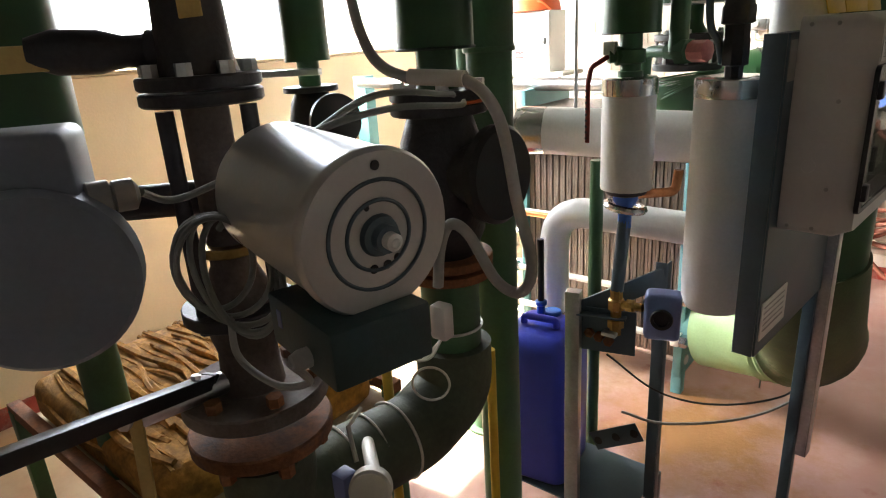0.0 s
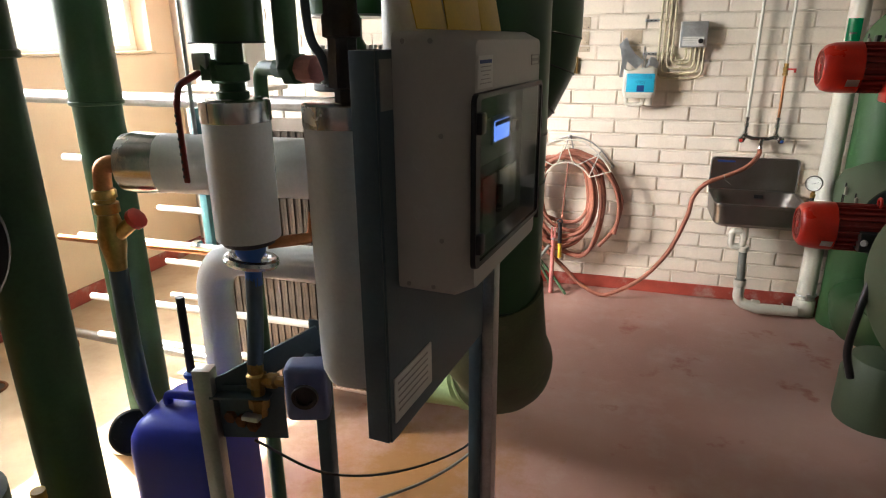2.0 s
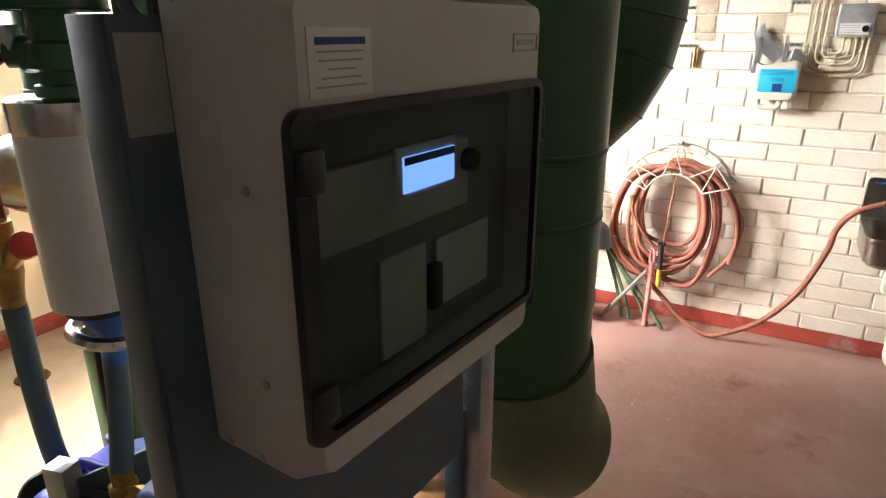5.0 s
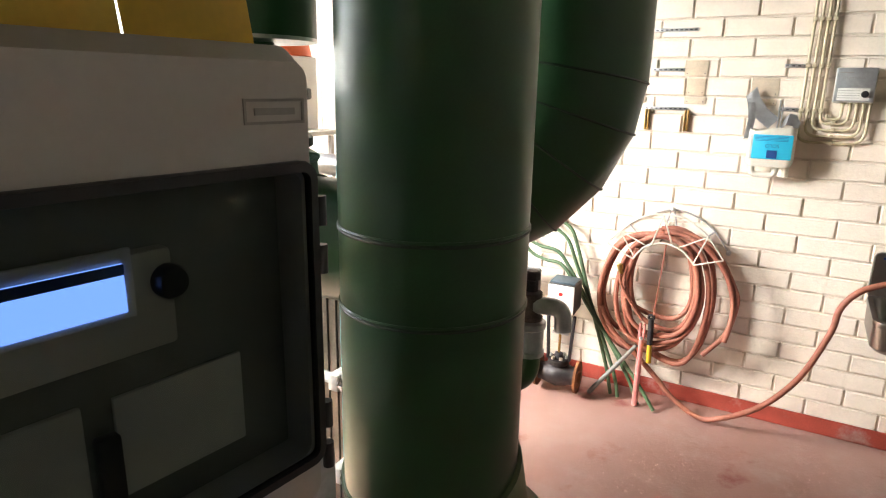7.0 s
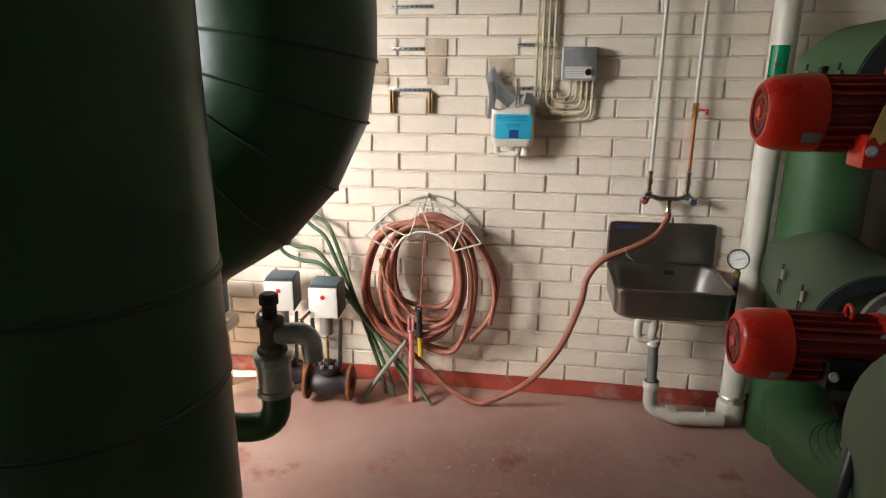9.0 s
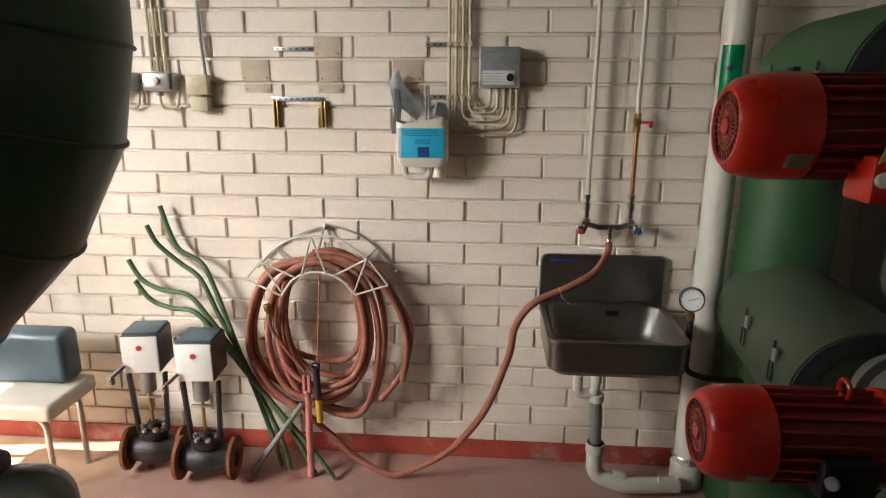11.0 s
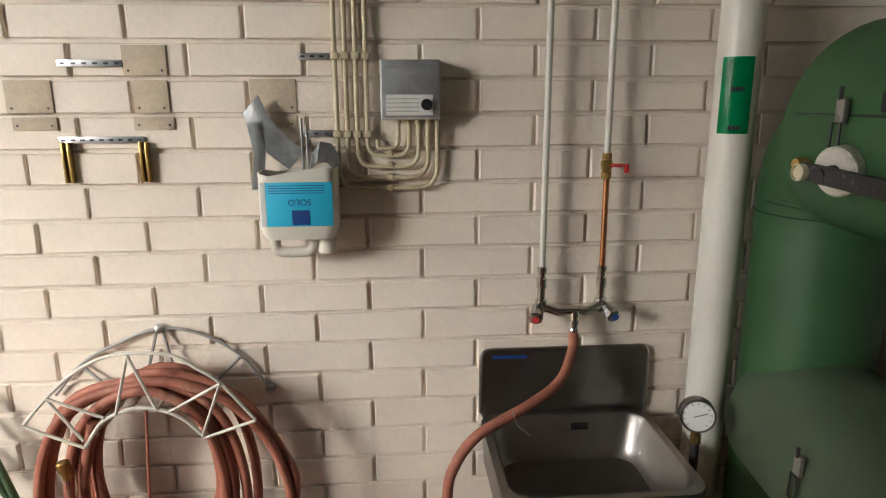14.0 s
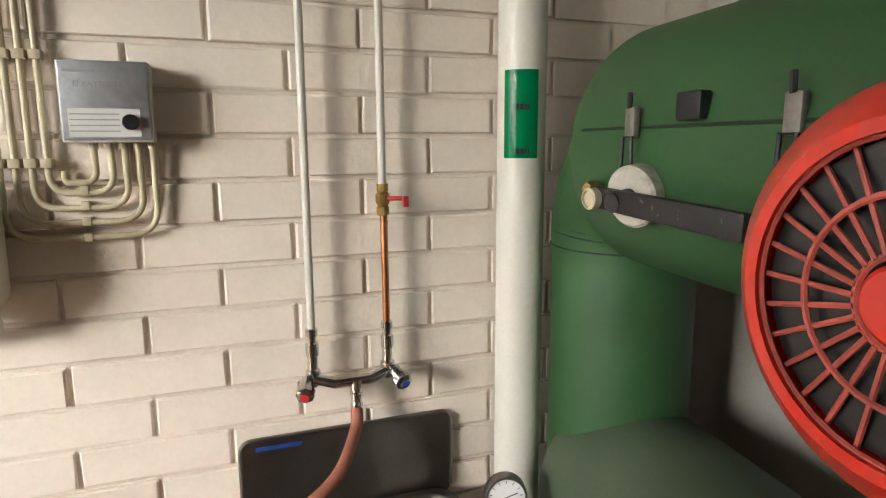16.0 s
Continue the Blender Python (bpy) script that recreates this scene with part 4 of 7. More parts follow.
tee = thing("green_tee", (0.03, 1.70, 1.55), "green painted tee with hexagon nut and pinkish plug", "fitting")
part("body", bm_lathe((-0.01, 1.72, 1.585), (0.9, -0.3, 0), [(0.018, 0), (0.02, 0.03), (0.03, 0.034), (0.03, 0.062), (0.02, 0.066)], 6), "green_mid", tee)
part("plug", bm_lathe((0.05, 1.70, 1.585), (0.9, -0.3, 0), [(0.019, 0), (0.024, 0.005), (0.024, 0.045), (0.016, 0.05)], 8), "pink", tee, "dusty pink brass plug")
part("riser", bm_tube([(0.02, 1.71, 1.58), (0.02, 1.71, ZC - 0.005)], 0.022, 16), "green_mid", tee)
part("pipe_down", bm_tube(fillet([(-0.01, 1.72, 1.585), (-0.075, 1.76, 1.585), (-0.075, 1.76, 1.36)], 0.03), 0.014, 12), "green_mid", tee)
gc = thing("clad_riser", (0.30, 1.70, 1.66), "pale grey clad pipe behind the stand", "pipe", "dark clad risers")
part("cladding", bm_tube([(0.262, 1.745, 1.60), (0.262, 1.745, ZC - 0.005)], 0.062, 32), "grey_wrap", gc)

# ---- dosing stand and canister ----
ds = thing("dosing_stand", (-0.15, 1.70, 0), "grey steel angle stand with brackets and drilled feet", "stand")
part("post", bm_box((0, 0, 0.489), (0.040, 0.034, 0.978), 0.002, Matrix.Translation((-0.190, 1.618, 0)) @ pose(0, 0, 0, 0, 0, 12)), "zinc", ds, "bare steel box section post")
part("post", bm_join(bm_box((-0.02, 1.80, 0.515), (0.032, 0.004, 1.03), 0.001), bm_box((-0.004, 1.815, 0.515), (0.004, 0.03, 1.03), 0.001)), "bluegrey", ds)
part("cross_bar", bm_box((0, 0, 0), (0.25, 0.006, 0.058), 0.001, Matrix.Translation((-0.092, 1.712, 0.955)) @ pose(0, 0, 0, 0, -17, 46)), "bluegrey", ds)
part("bracket_plate", bm_box((0, 0, 0), (0.15, 0.005, 0.13), 0.002, Matrix.Translation((-0.105, 1.650, 0.865)) @ pose(0, 0, 0, 0, 0, 14)), "bluegrey", ds, "dark blue-grey bracket plate")
part("bracket_lip", bm_box((0, 0, 0), (0.13, 0.03, 0.005), 0.001, Matrix.Translation((-0.115, 1.632, 0.915)) @ pose(0, 0, 0, 0, 0, 14)), "bluegrey", ds)
part("shelf", bm_box((-0.27, 1.80, 0.236), (0.46, 0.30, 0.006), 0.001), "bluegrey", ds)
for x, y in ((-0.47, 1.94), (-0.05, 1.94)):
    part("post", bm_box((x, y, 0.1165), (0.03, 0.03, 0.233), 0.002), "bluegrey", ds)
part("foot_plate", bm_box((0, 0, 0), (0.15, 0.004, 0.06), 0.001, Matrix.Translation((-0.09, 1.70, 0.50)) @ pose(0, 0, 0, 0, -28, 10)), "bluegrey", ds, "drilled gusset plate")
for s in (-0.05, 0.0, 0.05):
    part("hole", bm_disc((-0.09 + s, 1.697 + s * 0.18, 0.50 + s * 0.53), (0, -1, 0), 0.013, 0.001, 0.0002, 16), "black", ds)
part("foot", bm_box((0.03, 1.74, 0.008), (0.16, 0.05, 0.016), 0.003), "zinc", ds)

can = thing("blue_canister", (-0.40, 1.79, 0.24), "blue plastic chemical canister on the stand shelf", "canister")
CAN = Matrix.Translation((-0.388, 1.79, 0.24)) @ pose(0, 0, 0, 0, 0, 8)
def canister_body():
    bm = bmesh.new()
    rows = [(0.000, 0.92), (0.012, 1.0), (0.20, 1.0), (0.43, 1.0), (0.47, 0.97), (0.50, 0.86), (0.515, 0.70)]
    rings = []
    for z, s in rows:
        rings.append([bm.verts.new(CAN @ Vector((x, y, z))) for x, y in round_rect(0.235 * s, 0.26 * s, 0.04 * s)])
    for a, b in zip(rings, rings[1:]):
        n = len(a)
        for i in range(n):
            bm.faces.new((a[i], a[(i + 1) % n], b[(i + 1) % n], b[i]))
    bm.faces.new(rings[0])
    bm.faces.new(rings[-1])
    return bm
part("body", canister_body(), "blue", can)
part("handle", bm_tube([CAN @ Vector(p) for p in fillet([(-0.06, -0.01, 0.507), (-0.06, -0.01, 0.54), (0.05, -0.01, 0.54), (0.05, -0.01, 0.507)], 0.02)], 0.012, 12), "blue", can)
part("panel_rib", bm_box((0, 0, 0), (0.004, 0.16, 0.33), 0.0015, CAN @ Matrix.Translation((-0.118, 0, 0.23))), "blue", can)
part("cap", bm_lathe(CAN @ Vector((0.0, 0.085, 0.50)), (0, 0, 1), [(0.028, 0), (0.030, 0.004), (0.030, 0.024), (0.026, 0.028)], 24), "bluecap", can)
part("level_lance", bm_tube([CAN @ Vector((-0.03, 0.06, 0.505)), CAN @ Vector((-0.03, 0.06, 0.78))], 0.011, 12), "black", can, "black suction lance")
part("lance_collar", bm_lathe(CAN @ Vector((-0.03, 0.06, 0.515)), (0, 0, 1), [(0.014, 0), (0.014, 0.035), (0.02, 0.04), (0.02, 0.05), (0.012, 0.055)], 14), "bluecap", can)

dp = thing("dosing_pump", (0.04, 1.615, 0.90), "small blue-violet dosing pump box with black socket", "pump")
part("case", bm_box((0, 0, 0), (0.088, 0.06, 0.125), 0.014, Matrix.Translation((0.045, 1.64, 0.955)) @ pose(0, 0, 0, 0, 0, 18), 3), "bluebox", dp)
part("socket", bm_lathe((0.053, 1.612, 0.955), (0.31, -0.95, 0), [(0.026, 0), (0.028, 0.004), (0.026, 0.010), (0.018, 0.010), (0.018, 0.002)], 24), "black", dp)
part("bracket", bm_box((0.0, 1.69, 0.955), (0.02, 0.09, 0.05), 0.002), "bluegrey", dp)
bf = thing("brass_fitting", (-0.079, 1.634, 0.86), "cluster of worn brass hose fittings on the stand", "fitting")
part("body", bm_lathe((-0.08, 1.645, 0.865), (0, 0, 1), [(0.016, 0), (0.016, 0.02), (0.023, 0.023), (0.023, 0.045), (0.015, 0.048), (0.015, 0.07), (0.022, 0.074), (0.022, 0.10), (0.017, 0.105), (0.017, 0.13)], 8), "brass", bf)
part("side_arm", bm_lathe((-0.07, 1.645, 0.955), (0.95, -0.1, 0.1), [(0.012, 0), (0.012, 0.02), (0.017, 0.022), (0.017, 0.04), (0.011, 0.043), (0.011, 0.065)], 8), "brass", bf)
part("clip", bm_box((-0.085, 1.618, 0.875), (0.04, 0.02, 0.012), 0.003), "zinc", bf)
for i in range(3):
    part("nut", bm_lathe((-0.15 + 0.028 * i, 1.642, 0.855 - 0.006 * i), (0, -1, 0), [(0.014, 0), (0.014, 0.014), (0.008, 0.018)], 6), "rust", bf)

# ---- plate heat exchanger ----
hx = thing("plate_heat_exchanger", (-0.29, 2.86, 0), "plate heat exchanger with teal frame and long tie bars", "heat exchanger")
YA, YB = 2.80, 3.24
part("frame_plate", bm_join(bm_box((-0.275, (YA + YB) / 2, 0.75), (0.04, YB - YA, 1.32), 0.004), bm_box((-0.275, YA + 0.03, 0.06), (0.05, 0.05, 0.12), 0.004), bm_box((-0.275, YB - 0.03, 0.06), (0.05, 0.05, 0.12), 0.004)), "teal", hx)
part("pressure_plate", bm_box((-1.08, (YA + YB) / 2, 0.78), (0.035, YB - YA, 1.2), 0.004), "teal", hx)
part("column", bm_join(bm_box((-2.38, 2.99, 0.72), (0.10, 0.012, 1.44), 0.002), bm_box((-2.34, 3.03, 0.72), (0.012, 0.08, 1.44), 0.002)), "teal", hx)
part("column_foot", bm_box((-2.38, 3.0, 0.02), (0.22, 0.16, 0.04), 0.004), "rust", hx, "rusty foot plate")
for z, y, r in ((1.40, 2.86, 0.030), (0.16, 2.86, 0.024)):
    part("guide_bar", bm_tube([(-2.40, 3.0 if z > 1 else 3.0, z), (-2.2, 2.97, z), (-0.25, y, z)], r, 16), "zinc", hx)
for z in (1.16, 0.80, 0.50, 0.30):
    for y in (YA - 0.035, YB + 0.035):
        # steel bars coloured white for the sun on them
        bar = part("tie_bar", bm_tube([(-1.75, y, z), (-0.24, y, z)], 0.016, 14), "white", hx)
        part("nut", bm_lathe((-0.255, y, z), (1, 0, 0), [(0.03, 0), (0.03, 0.03)], 6), "chrome", bar)
        part("nut", bm_lathe((-1.10, y, z), (-1, 0, 0), [(0.03, 0), (0.03, 0.03)], 6), "chrome", bar)
    part("lug", bm_box((-0.275, YA - 0.03, z), (0.036, 0.06, 0.05), 0.004), "white", hx)
    part("lug", bm_box((-0.275, YB + 0.03, z), (0.036, 0.06, 0.05), 0.004), "white", hx)
n = 46
for i in range(n):
    x = -1.055 + 0.755 * i / (n - 1)
    part("plate", bm_box((x, (YA + YB) / 2, 0.74), (0.0135, YB - YA - 0.05 + (0.008 if i % 2 else 0.0), 1.12)), "plates", hx, smooth=0)
part("port", bm_tube([(-0.26, 2.91, 0.335), (-0.16, 2.90, 0.34)], 0.115, 28), "teal", hx)
cpx = thing("copper_run", (-0.9, 2.5, 0.8), "bright copper pipe run along the heat exchanger", "pipe")
part("pipe", bm_tube(fillet([(-1.7, 2.62, 0.84), (-0.80, 2.62, 0.84), (-0.80, 2.74, 0.84)], 0.03), 0.014, 12), "copper", cpx)
# cabinet on its stand and the orange cone on it, in the far corner
CX, CY, CZ = -1.81, 4.02, 1.375
st = thing("shelf_stand", (CX, CY + 0.12, 0), "pale steel shelf stand by the window", "stand")
part("shelf", bm_box((CX, CY + 0.12, CZ - 0.014), (0.60, 0.30, 0.026), 0.003), "box_grey", st)
for x in (CX - 0.26, CX + 0.26):
    for y in (CY + 0.0, CY + 0.24):
        part("leg", bm_box((x, y, (CZ - 0.028) / 2), (0.025, 0.025, CZ - 0.028), 0.002), "box_grey", st)
cb = thing("switch_cabinet", (CX, CY, CZ), "small white enamelled switch cabinet on a shelf stand", "cabinet")
part("body", bm_box((CX, CY + 0.12, CZ + 0.196), (0.37, 0.22, 0.39), 0.008), "white", cb)
part("door", bm_box((CX, CY + 0.006, CZ + 0.196), (0.355, 0.006, 0.375), 0.002), "white", cb)
part("handle", bm_box((CX + 0.15, CY - 0.002, CZ + 0.20), (0.016, 0.012, 0.045), 0.003), "black", cb)
part("warning_sign", bm_join(bm_box((CX - 0.05, CY + 0.0015, CZ + 0.13), (0.07, 0.002, 0.016)), bm_box((CX - 0.05, CY + 0.0015, CZ + 0.10), (0.07, 0.002, 0.016))), "red", cb)
for z in (0.06, 0.33):
    part("hinge", bm_tube([(CX - 0.18, CY + 0.004, CZ + z - 0.018), (CX - 0.18, CY + 0.004, CZ + z + 0.018)], 0.006, 8), "zinc", cb)
og = thing("orange_cone", (CX, CY + 0.12, CZ + 0.39), "large orange plastic cone standing on the switch cabinet", "cone")
part("cone", bm_lathe((CX - 0.02, CY + 0.12, CZ + 0.3915), (0, 0, 1), [(0.195, 0), (0.20, 0.004), (0.198, 0.02), (0.10, 0.46), (0.098, 0.47), (0.07, 0.475)], 32), "orange", og)
part("cord", bm_tube(spline([(CX + 0.02, CY + 0.03, CZ + 0.397), (CX + 0.04, CY - 0.01, CZ + 0.44), (CX + 0.13, CY - 0.01, CZ + 0.445), (CX + 0.18, CY + 0.03, CZ + 0.397)]), 0.008, 8), "orange", og)

# ---- brick wall fittings ----
WALL = YN  # face of the bricks


def perforated(x0, x1, z, parent_label):
    t = thing("perforated_strip", ((x0 + x1) / 2, WALL, z), parent_label, "mounting strip", "perforated strips")
    part("strip", bm_box(((x0 + x1) / 2, WALL - 0.004, z), (x1 - x0, 0.005, 0.017), 0.001), "zinc", t)
    n = max(3, int((x1 - x0) / 0.022))
    for i in range(n):
        part("slot", bm_box((x0 + (x1 - x0) * (i + 0.5) / n, WALL - 0.0068, z), (0.011, 0.0008, 0.005)), "ink", t, smooth=0)
    return t


for x0, x1, z in ((0.065, 0.266, 1.903), (0.070, 0.223, 1.719), (0.049, 0.256, 1.534), (0.648, 0.742, 1.736), (0.649, 0.744, 1.546)):
    perforated(x0, x1, z, "galvanised perforated strip screwed to the brick wall")
for x in (0.060, 0.248):
    t = thing("cable_clip", (x, WALL, 1.43), "pair of short brassy clip rails on the wall", "clip", "clip rails")
    for d in (0.0, 0.014):
        part("rail", bm_box((x + d, WALL - 0.009, 1.478), (0.007, 0.018, 0.10), 0.0015), "brass", t)
for i, (x0, z0, x1, z1) in enumerate(((-0.064, 1.600, 0.047, 1.679), (-0.056, 1.558, 0.050, 1.590), (0.223, 1.690, 0.328, 1.762), (0.240, 1.600, 0.325, 1.679), (0.235, 1.558, 0.333, 1.590), (0.525, 1.600, 0.639, 1.682), (0.540, 1.560, 0.637, 1.590))):
    t = thing("bare_patch", ((x0 + x1) / 2, WALL, (z0 + z1) / 2), "unpainted tan patch where a box once hung", "wall patch", "bare patches")
    part("patch", bm_box(((x0 + x1) / 2, WALL - 0.0020, (z0 + z1) / 2), (x1 - x0, 0.004, z1 - z0), 0.0006), "bare", t)
    for sx in (x0 + 0.012, x1 - 0.012):
        part("screw_hole", bm_disc((sx, WALL - 0.004, z0 + 0.012), (0, -1, 0), 0.003, 0.001, 0.0002, 8), "ink", t)

# grey cover box with its cables
wb = thing("wall_box", (0.927, WALL, 1.58), "grey cover box with paper label and black knob", "switch box")
part("case", bm_box((0.927, WALL - 0.030, 1.654), (0.150, 0.060, 0.145), 0.004, seg=2), "box_grey", wb)
part("cover", bm_box((0.927, WALL - 0.063, 1.656), (0.143, 0.008, 0.138), 0.002), "duct_tape", wb, "satin grey cover plate")
part("label_card", bm_box((0.924, WALL - 0.0677, 1.617), (0.116, 0.0015, 0.050)), "paper", wb, "white card with ruled lines")
for i in range(4):
    part("rule", bm_box((0.908, WALL - 0.0688, 1.632 - 0.010 * i), (0.08, 0.0006, 0.0022)), "cable", wb)
part("knob", bm_lathe((0.966, WALL - 0.067, 1.618), (0, -1, 0), [(0.014, 0), (0.014, 0.010), (0.012, 0.012)], 20), "black", wb)
FACE = Matrix(((1, 0, 0, 0), (0, 0, -1, WALL - 0.0674), (0, 1, 0, 0), (0, 0, 0, 1)))
text("print", "EI KAYTOSSA", FACE @ Matrix.Translation((0.918, 1.684, 0)), 0.0135, "cable", wb)
part("print_line", bm_box((0.888, WALL - 0.0674, 1.707), (0.05, 0.0006, 0.005)), "cable", wb)
cab = thing("cable_bundle", (0.78, WALL, 1.41), "bundle of cream cables bent round into the grey box", "cables")
for i in range(4):
    xl = 0.740 + 0.0255 * i
    zb = 1.405 + 0.028 * i
    xr = 0.995 - 0.024 * i
    c = part("cable", bm_tube(fillet([(xl, WALL - 0.018, ZC - 0.01), (xl, WALL - 0.018, zb), (xr, WALL - 0.018, zb), (xr, WALL - 0.028, 1.585)], 0.055 - 0.006 * i, 10), 0.0062, 10), "conduit", cab)
part("cable", bm_tube(fillet([(0.842, WALL - 0.018, 1.53), (0.842, WALL - 0.018, 1.508), (0.895, WALL - 0.018, 1.508), (0.895, WALL - 0.028, 1.585)], 0.024, 10), 0.006, 10), "conduit", cab)
for z in (1.737, 1.545, 1.93):
    for i in range(4):
        part("clip", bm_box((0.740 + 0.0255 * i, WALL - 0.016, z), (0.019, 0.028, 0.017), 0.002), "conduit", cab)
for i in range(4):
    part("clip", bm_box((0.872, WALL - 0.014, 1.405 + 0.030 * i), (0.015, 0.024, 0.016), 0.002), "conduit", cab)
for i in range(5):
    part("gland", bm_tube([(0.895 + 0.025 * i, WALL - 0.028, 1.570), (0.895 + 0.025 * i, WALL - 0.028, 1.583)], 0.0085, 10), "conduit", cab)

# upturned can that serves as a holder
bt = thing("upturned_can", (0.645, WALL - 0.06, 1.24), "upside-down milky plastic can cut open, cyan label", "can")
BT = Matrix.Translation((0.645, WALL - 0.068, 1.24))
def can_shell():
    bm = bmesh.new()
    rows = [(0.052, 0.86), (0.066, 0.97), (0.085, 1.0), (0.222, 1.0), (0.222, 0.96), (0.09, 0.95)]
    rings = [[bm.verts.new(BT @ Vector((x * s, y * s, z + (0.012 * math.sin(x * 30) if z > 0.2 else 0)))) for x, y in round_rect(0.192, 0.118, 0.03)] for z, s in rows]
    for a, b in zip(rings, rings[1:]):
        n = len(a)
        for i in range(n):
            bm.faces.new((a[i], a[(i + 1) % n], b[(i + 1) % n], b[i]))
    bm.faces.new(rings[0])
    bm.faces.new(rings[-1])
    return bm
part("body", can_shell(), "canister", bt)
part("handle", bm_tube([BT @ Vector(p) for p in fillet([(-0.07, 0, 0.07), (-0.07, 0, 0.010), (0.028, 0, 0.010), (0.028, 0, 0.07)], 0.025)], 0.014, 12), "canister", bt)
part("spout", bm_lathe(BT @ Vector((0.062, 0, 0.06)), (0, 0, -1), [(0.022, 0), (0.022, 0.03), (0.024, 0.034), (0.024, 0.05), (0.020, 0.054)], 20), "canister", bt)
part("label_sheet", bm_box(BT @ Vector((0.006, -0.0605, 0.142)), (0.160, 0.0018, 0.108), 0.0005), "cyan", bt, "cyan paper label")
part("label_edge", bm_box(BT @ Vector((-0.081, -0.0608, 0.142)), (0.014, 0.0018, 0.108), 0.0005), "paper", bt)
part("logo_block", bm_box(BT @ Vector((0.008, -0.0622, 0.110)), (0.042, 0.001, 0.036)), "navy", bt)
UPSIDE = BT @ Matrix(((-1, 0, 0, 0.006), (0, 0, -1, -0.0618), (0, -1, 0, 0.148), (0, 0, 0, 1)))
text("print", "SOLO", UPSIDE, 0.022, "navy", bt)
for i in range(4):
    part("print_line", bm_box(BT @ Vector((0.0, -0.0618, 0.170 + 0.006 * i)), (0.135, 0.0006, 0.0018)), "navy", bt)
tp = thing("duct_tape_flap", (0.58, WALL - 0.03, 1.46), "crumpled silver duct tape holding the can", "tape")
def tape(points, wide, way):
    bm = bmesh.new()
    w = Vector(way).normalized() * wide / 2
    rows = [[bm.verts.new(Vector(p) + w * k) for k in (-1, -0.33, 0.33, 1)] for p in points]
    for i, r in enumerate(rows):
        for k, v in enumerate(r):
            v.co.y += 0.004 * math.sin(i * 2.1 + k * 1.7)
    for a, b in zip(rows, rows[1:]):
        for k in range(3):
            bm.faces.new((a[k], a[k + 1], b[k + 1], b[k]))
    r = bmesh.ops.solidify(bm, geom=bm.faces[:], thickness=0.0015)
    return bm
part("flap", tape([(0.530, WALL - 0.030, 1.622), (0.548, WALL - 0.040, 1.575), (0.585, WALL - 0.045, 1.525), (0.64, WALL - 0.05, 1.482)], 0.062, (0.55, 0, 0.6)), "duct_tape", tp)
part("tail", tape([(0.535, WALL - 0.045, 1.575), (0.548, WALL - 0.05, 1.50), (0.538, WALL - 0.05, 1.41)], 0.030, (1, 0, 0.1)), "duct_tape", tp)
part("crumple", tape([(0.672, WALL - 0.05, 1.475), (0.695, WALL - 0.065, 1.505), (0.722, WALL - 0.06, 1.500), (0.742, WALL - 0.05, 1.465)], 0.05, (0.2, 0, 1)), "duct_tape", tp)
part("rod", bm_box((0.656, WALL - 0.06, 1.51), (0.006, 0.006, 0.155), 0.001), "zinc", tp, "thin metal rod")
part("rod", bm_box((0.668, WALL - 0.06, 1.50), (0.006, 0.006, 0.14), 0.001), "zinc", tp)

# rotary switches
def switch(x, z):
    t = thing("wall_switch", (x, WALL, z), "grey metal rotary switch box with cream cable", "switch", "wall switches")
    part("case", bm_join(bm_box((x, WALL - 0.030, z), (0.125, 0.058, 0.072), 0.010, seg=2)), "duct_tape", t)
    part("cover", bm_box((x, WALL - 0.062, z + 0.004), (0.10, 0.012, 0.056), 0.005), "zinc", t)
    part("knob", bm_lathe((x, WALL - 0.068, z + 0.004), (0, -1, 0), [(0.015, 0), (0.013, 0.012), (0.006, 0.014)], 16), "white", t)
    part("gland", bm_tube([(x - 0.01, WALL - 0.03, z - 0.034), (x - 0.01, WALL - 0.03, z - 0.052)], 0.013, 12), "cable", t)
    part("cable", bm_tube(fillet([(x - 0.01, WALL - 0.03, z - 0.05), (x - 0.008, WALL - 0.03, z - 0.10), (x + 0.055, WALL - 0.02, z - 0.10), (x + 0.06, WALL - 0.012, z - 0.03)], 0.03), 0.0055, 8), "conduit", t)
    return t
switch(-0.535, 1.595)
switch(-0.375, 1.595)
for x in (-0.420, -0.395, -0.365):
    t = thing("wall_cable", (x, WALL, 1.63), "cream cable run down the brick wall", "cable", "wall cables")
    part("cable", bm_tube([(x, WALL - 0.010, ZC - 0.01), (x + 0.004, WALL - 0.010, 1.635)], 0.006, 8), "conduit", t)
t = thing("junction_box", (-0.232, WALL, 1.56), "cream weathered junction box with a cable above", "junction box")
part("case", bm_box((-0.228, WALL - 0.025, 1.585), (0.085, 0.05, 0.075), 0.006), "conduit", t)
part("lower_case", bm_box((-0.225, WALL - 0.024, 1.513), (0.070, 0.046, 0.055), 0.006), "conduit", t)
part("cable", bm_tube([(-0.215, WALL - 0.012, ZC - 0.01), (-0.212, WALL - 0.014, 1.75), (-0.20, WALL - 0.02, 1.615)], 0.007, 8), "cable", t)

# water pipes, mixer
wpz = thing("water_mixer", (1.36, WALL, 1.02), "chrome wall mixer fed by two white pipes", "mixer")
part("hot_pipe", bm_tube([(1.276, WALL - 0.05, ZC - 0.01), (1.276, WALL - 0.05, 1.175)], 0.0085, 12), "pvc", wpz, "white painted water pipe")
part("cold_pipe", bm_tube([(1.438, WALL - 0.05, ZC - 0.01), (1.438, WALL - 0.05, 1.47)], 0.0085, 12), "pvc", wpz, "white painted water pipe")
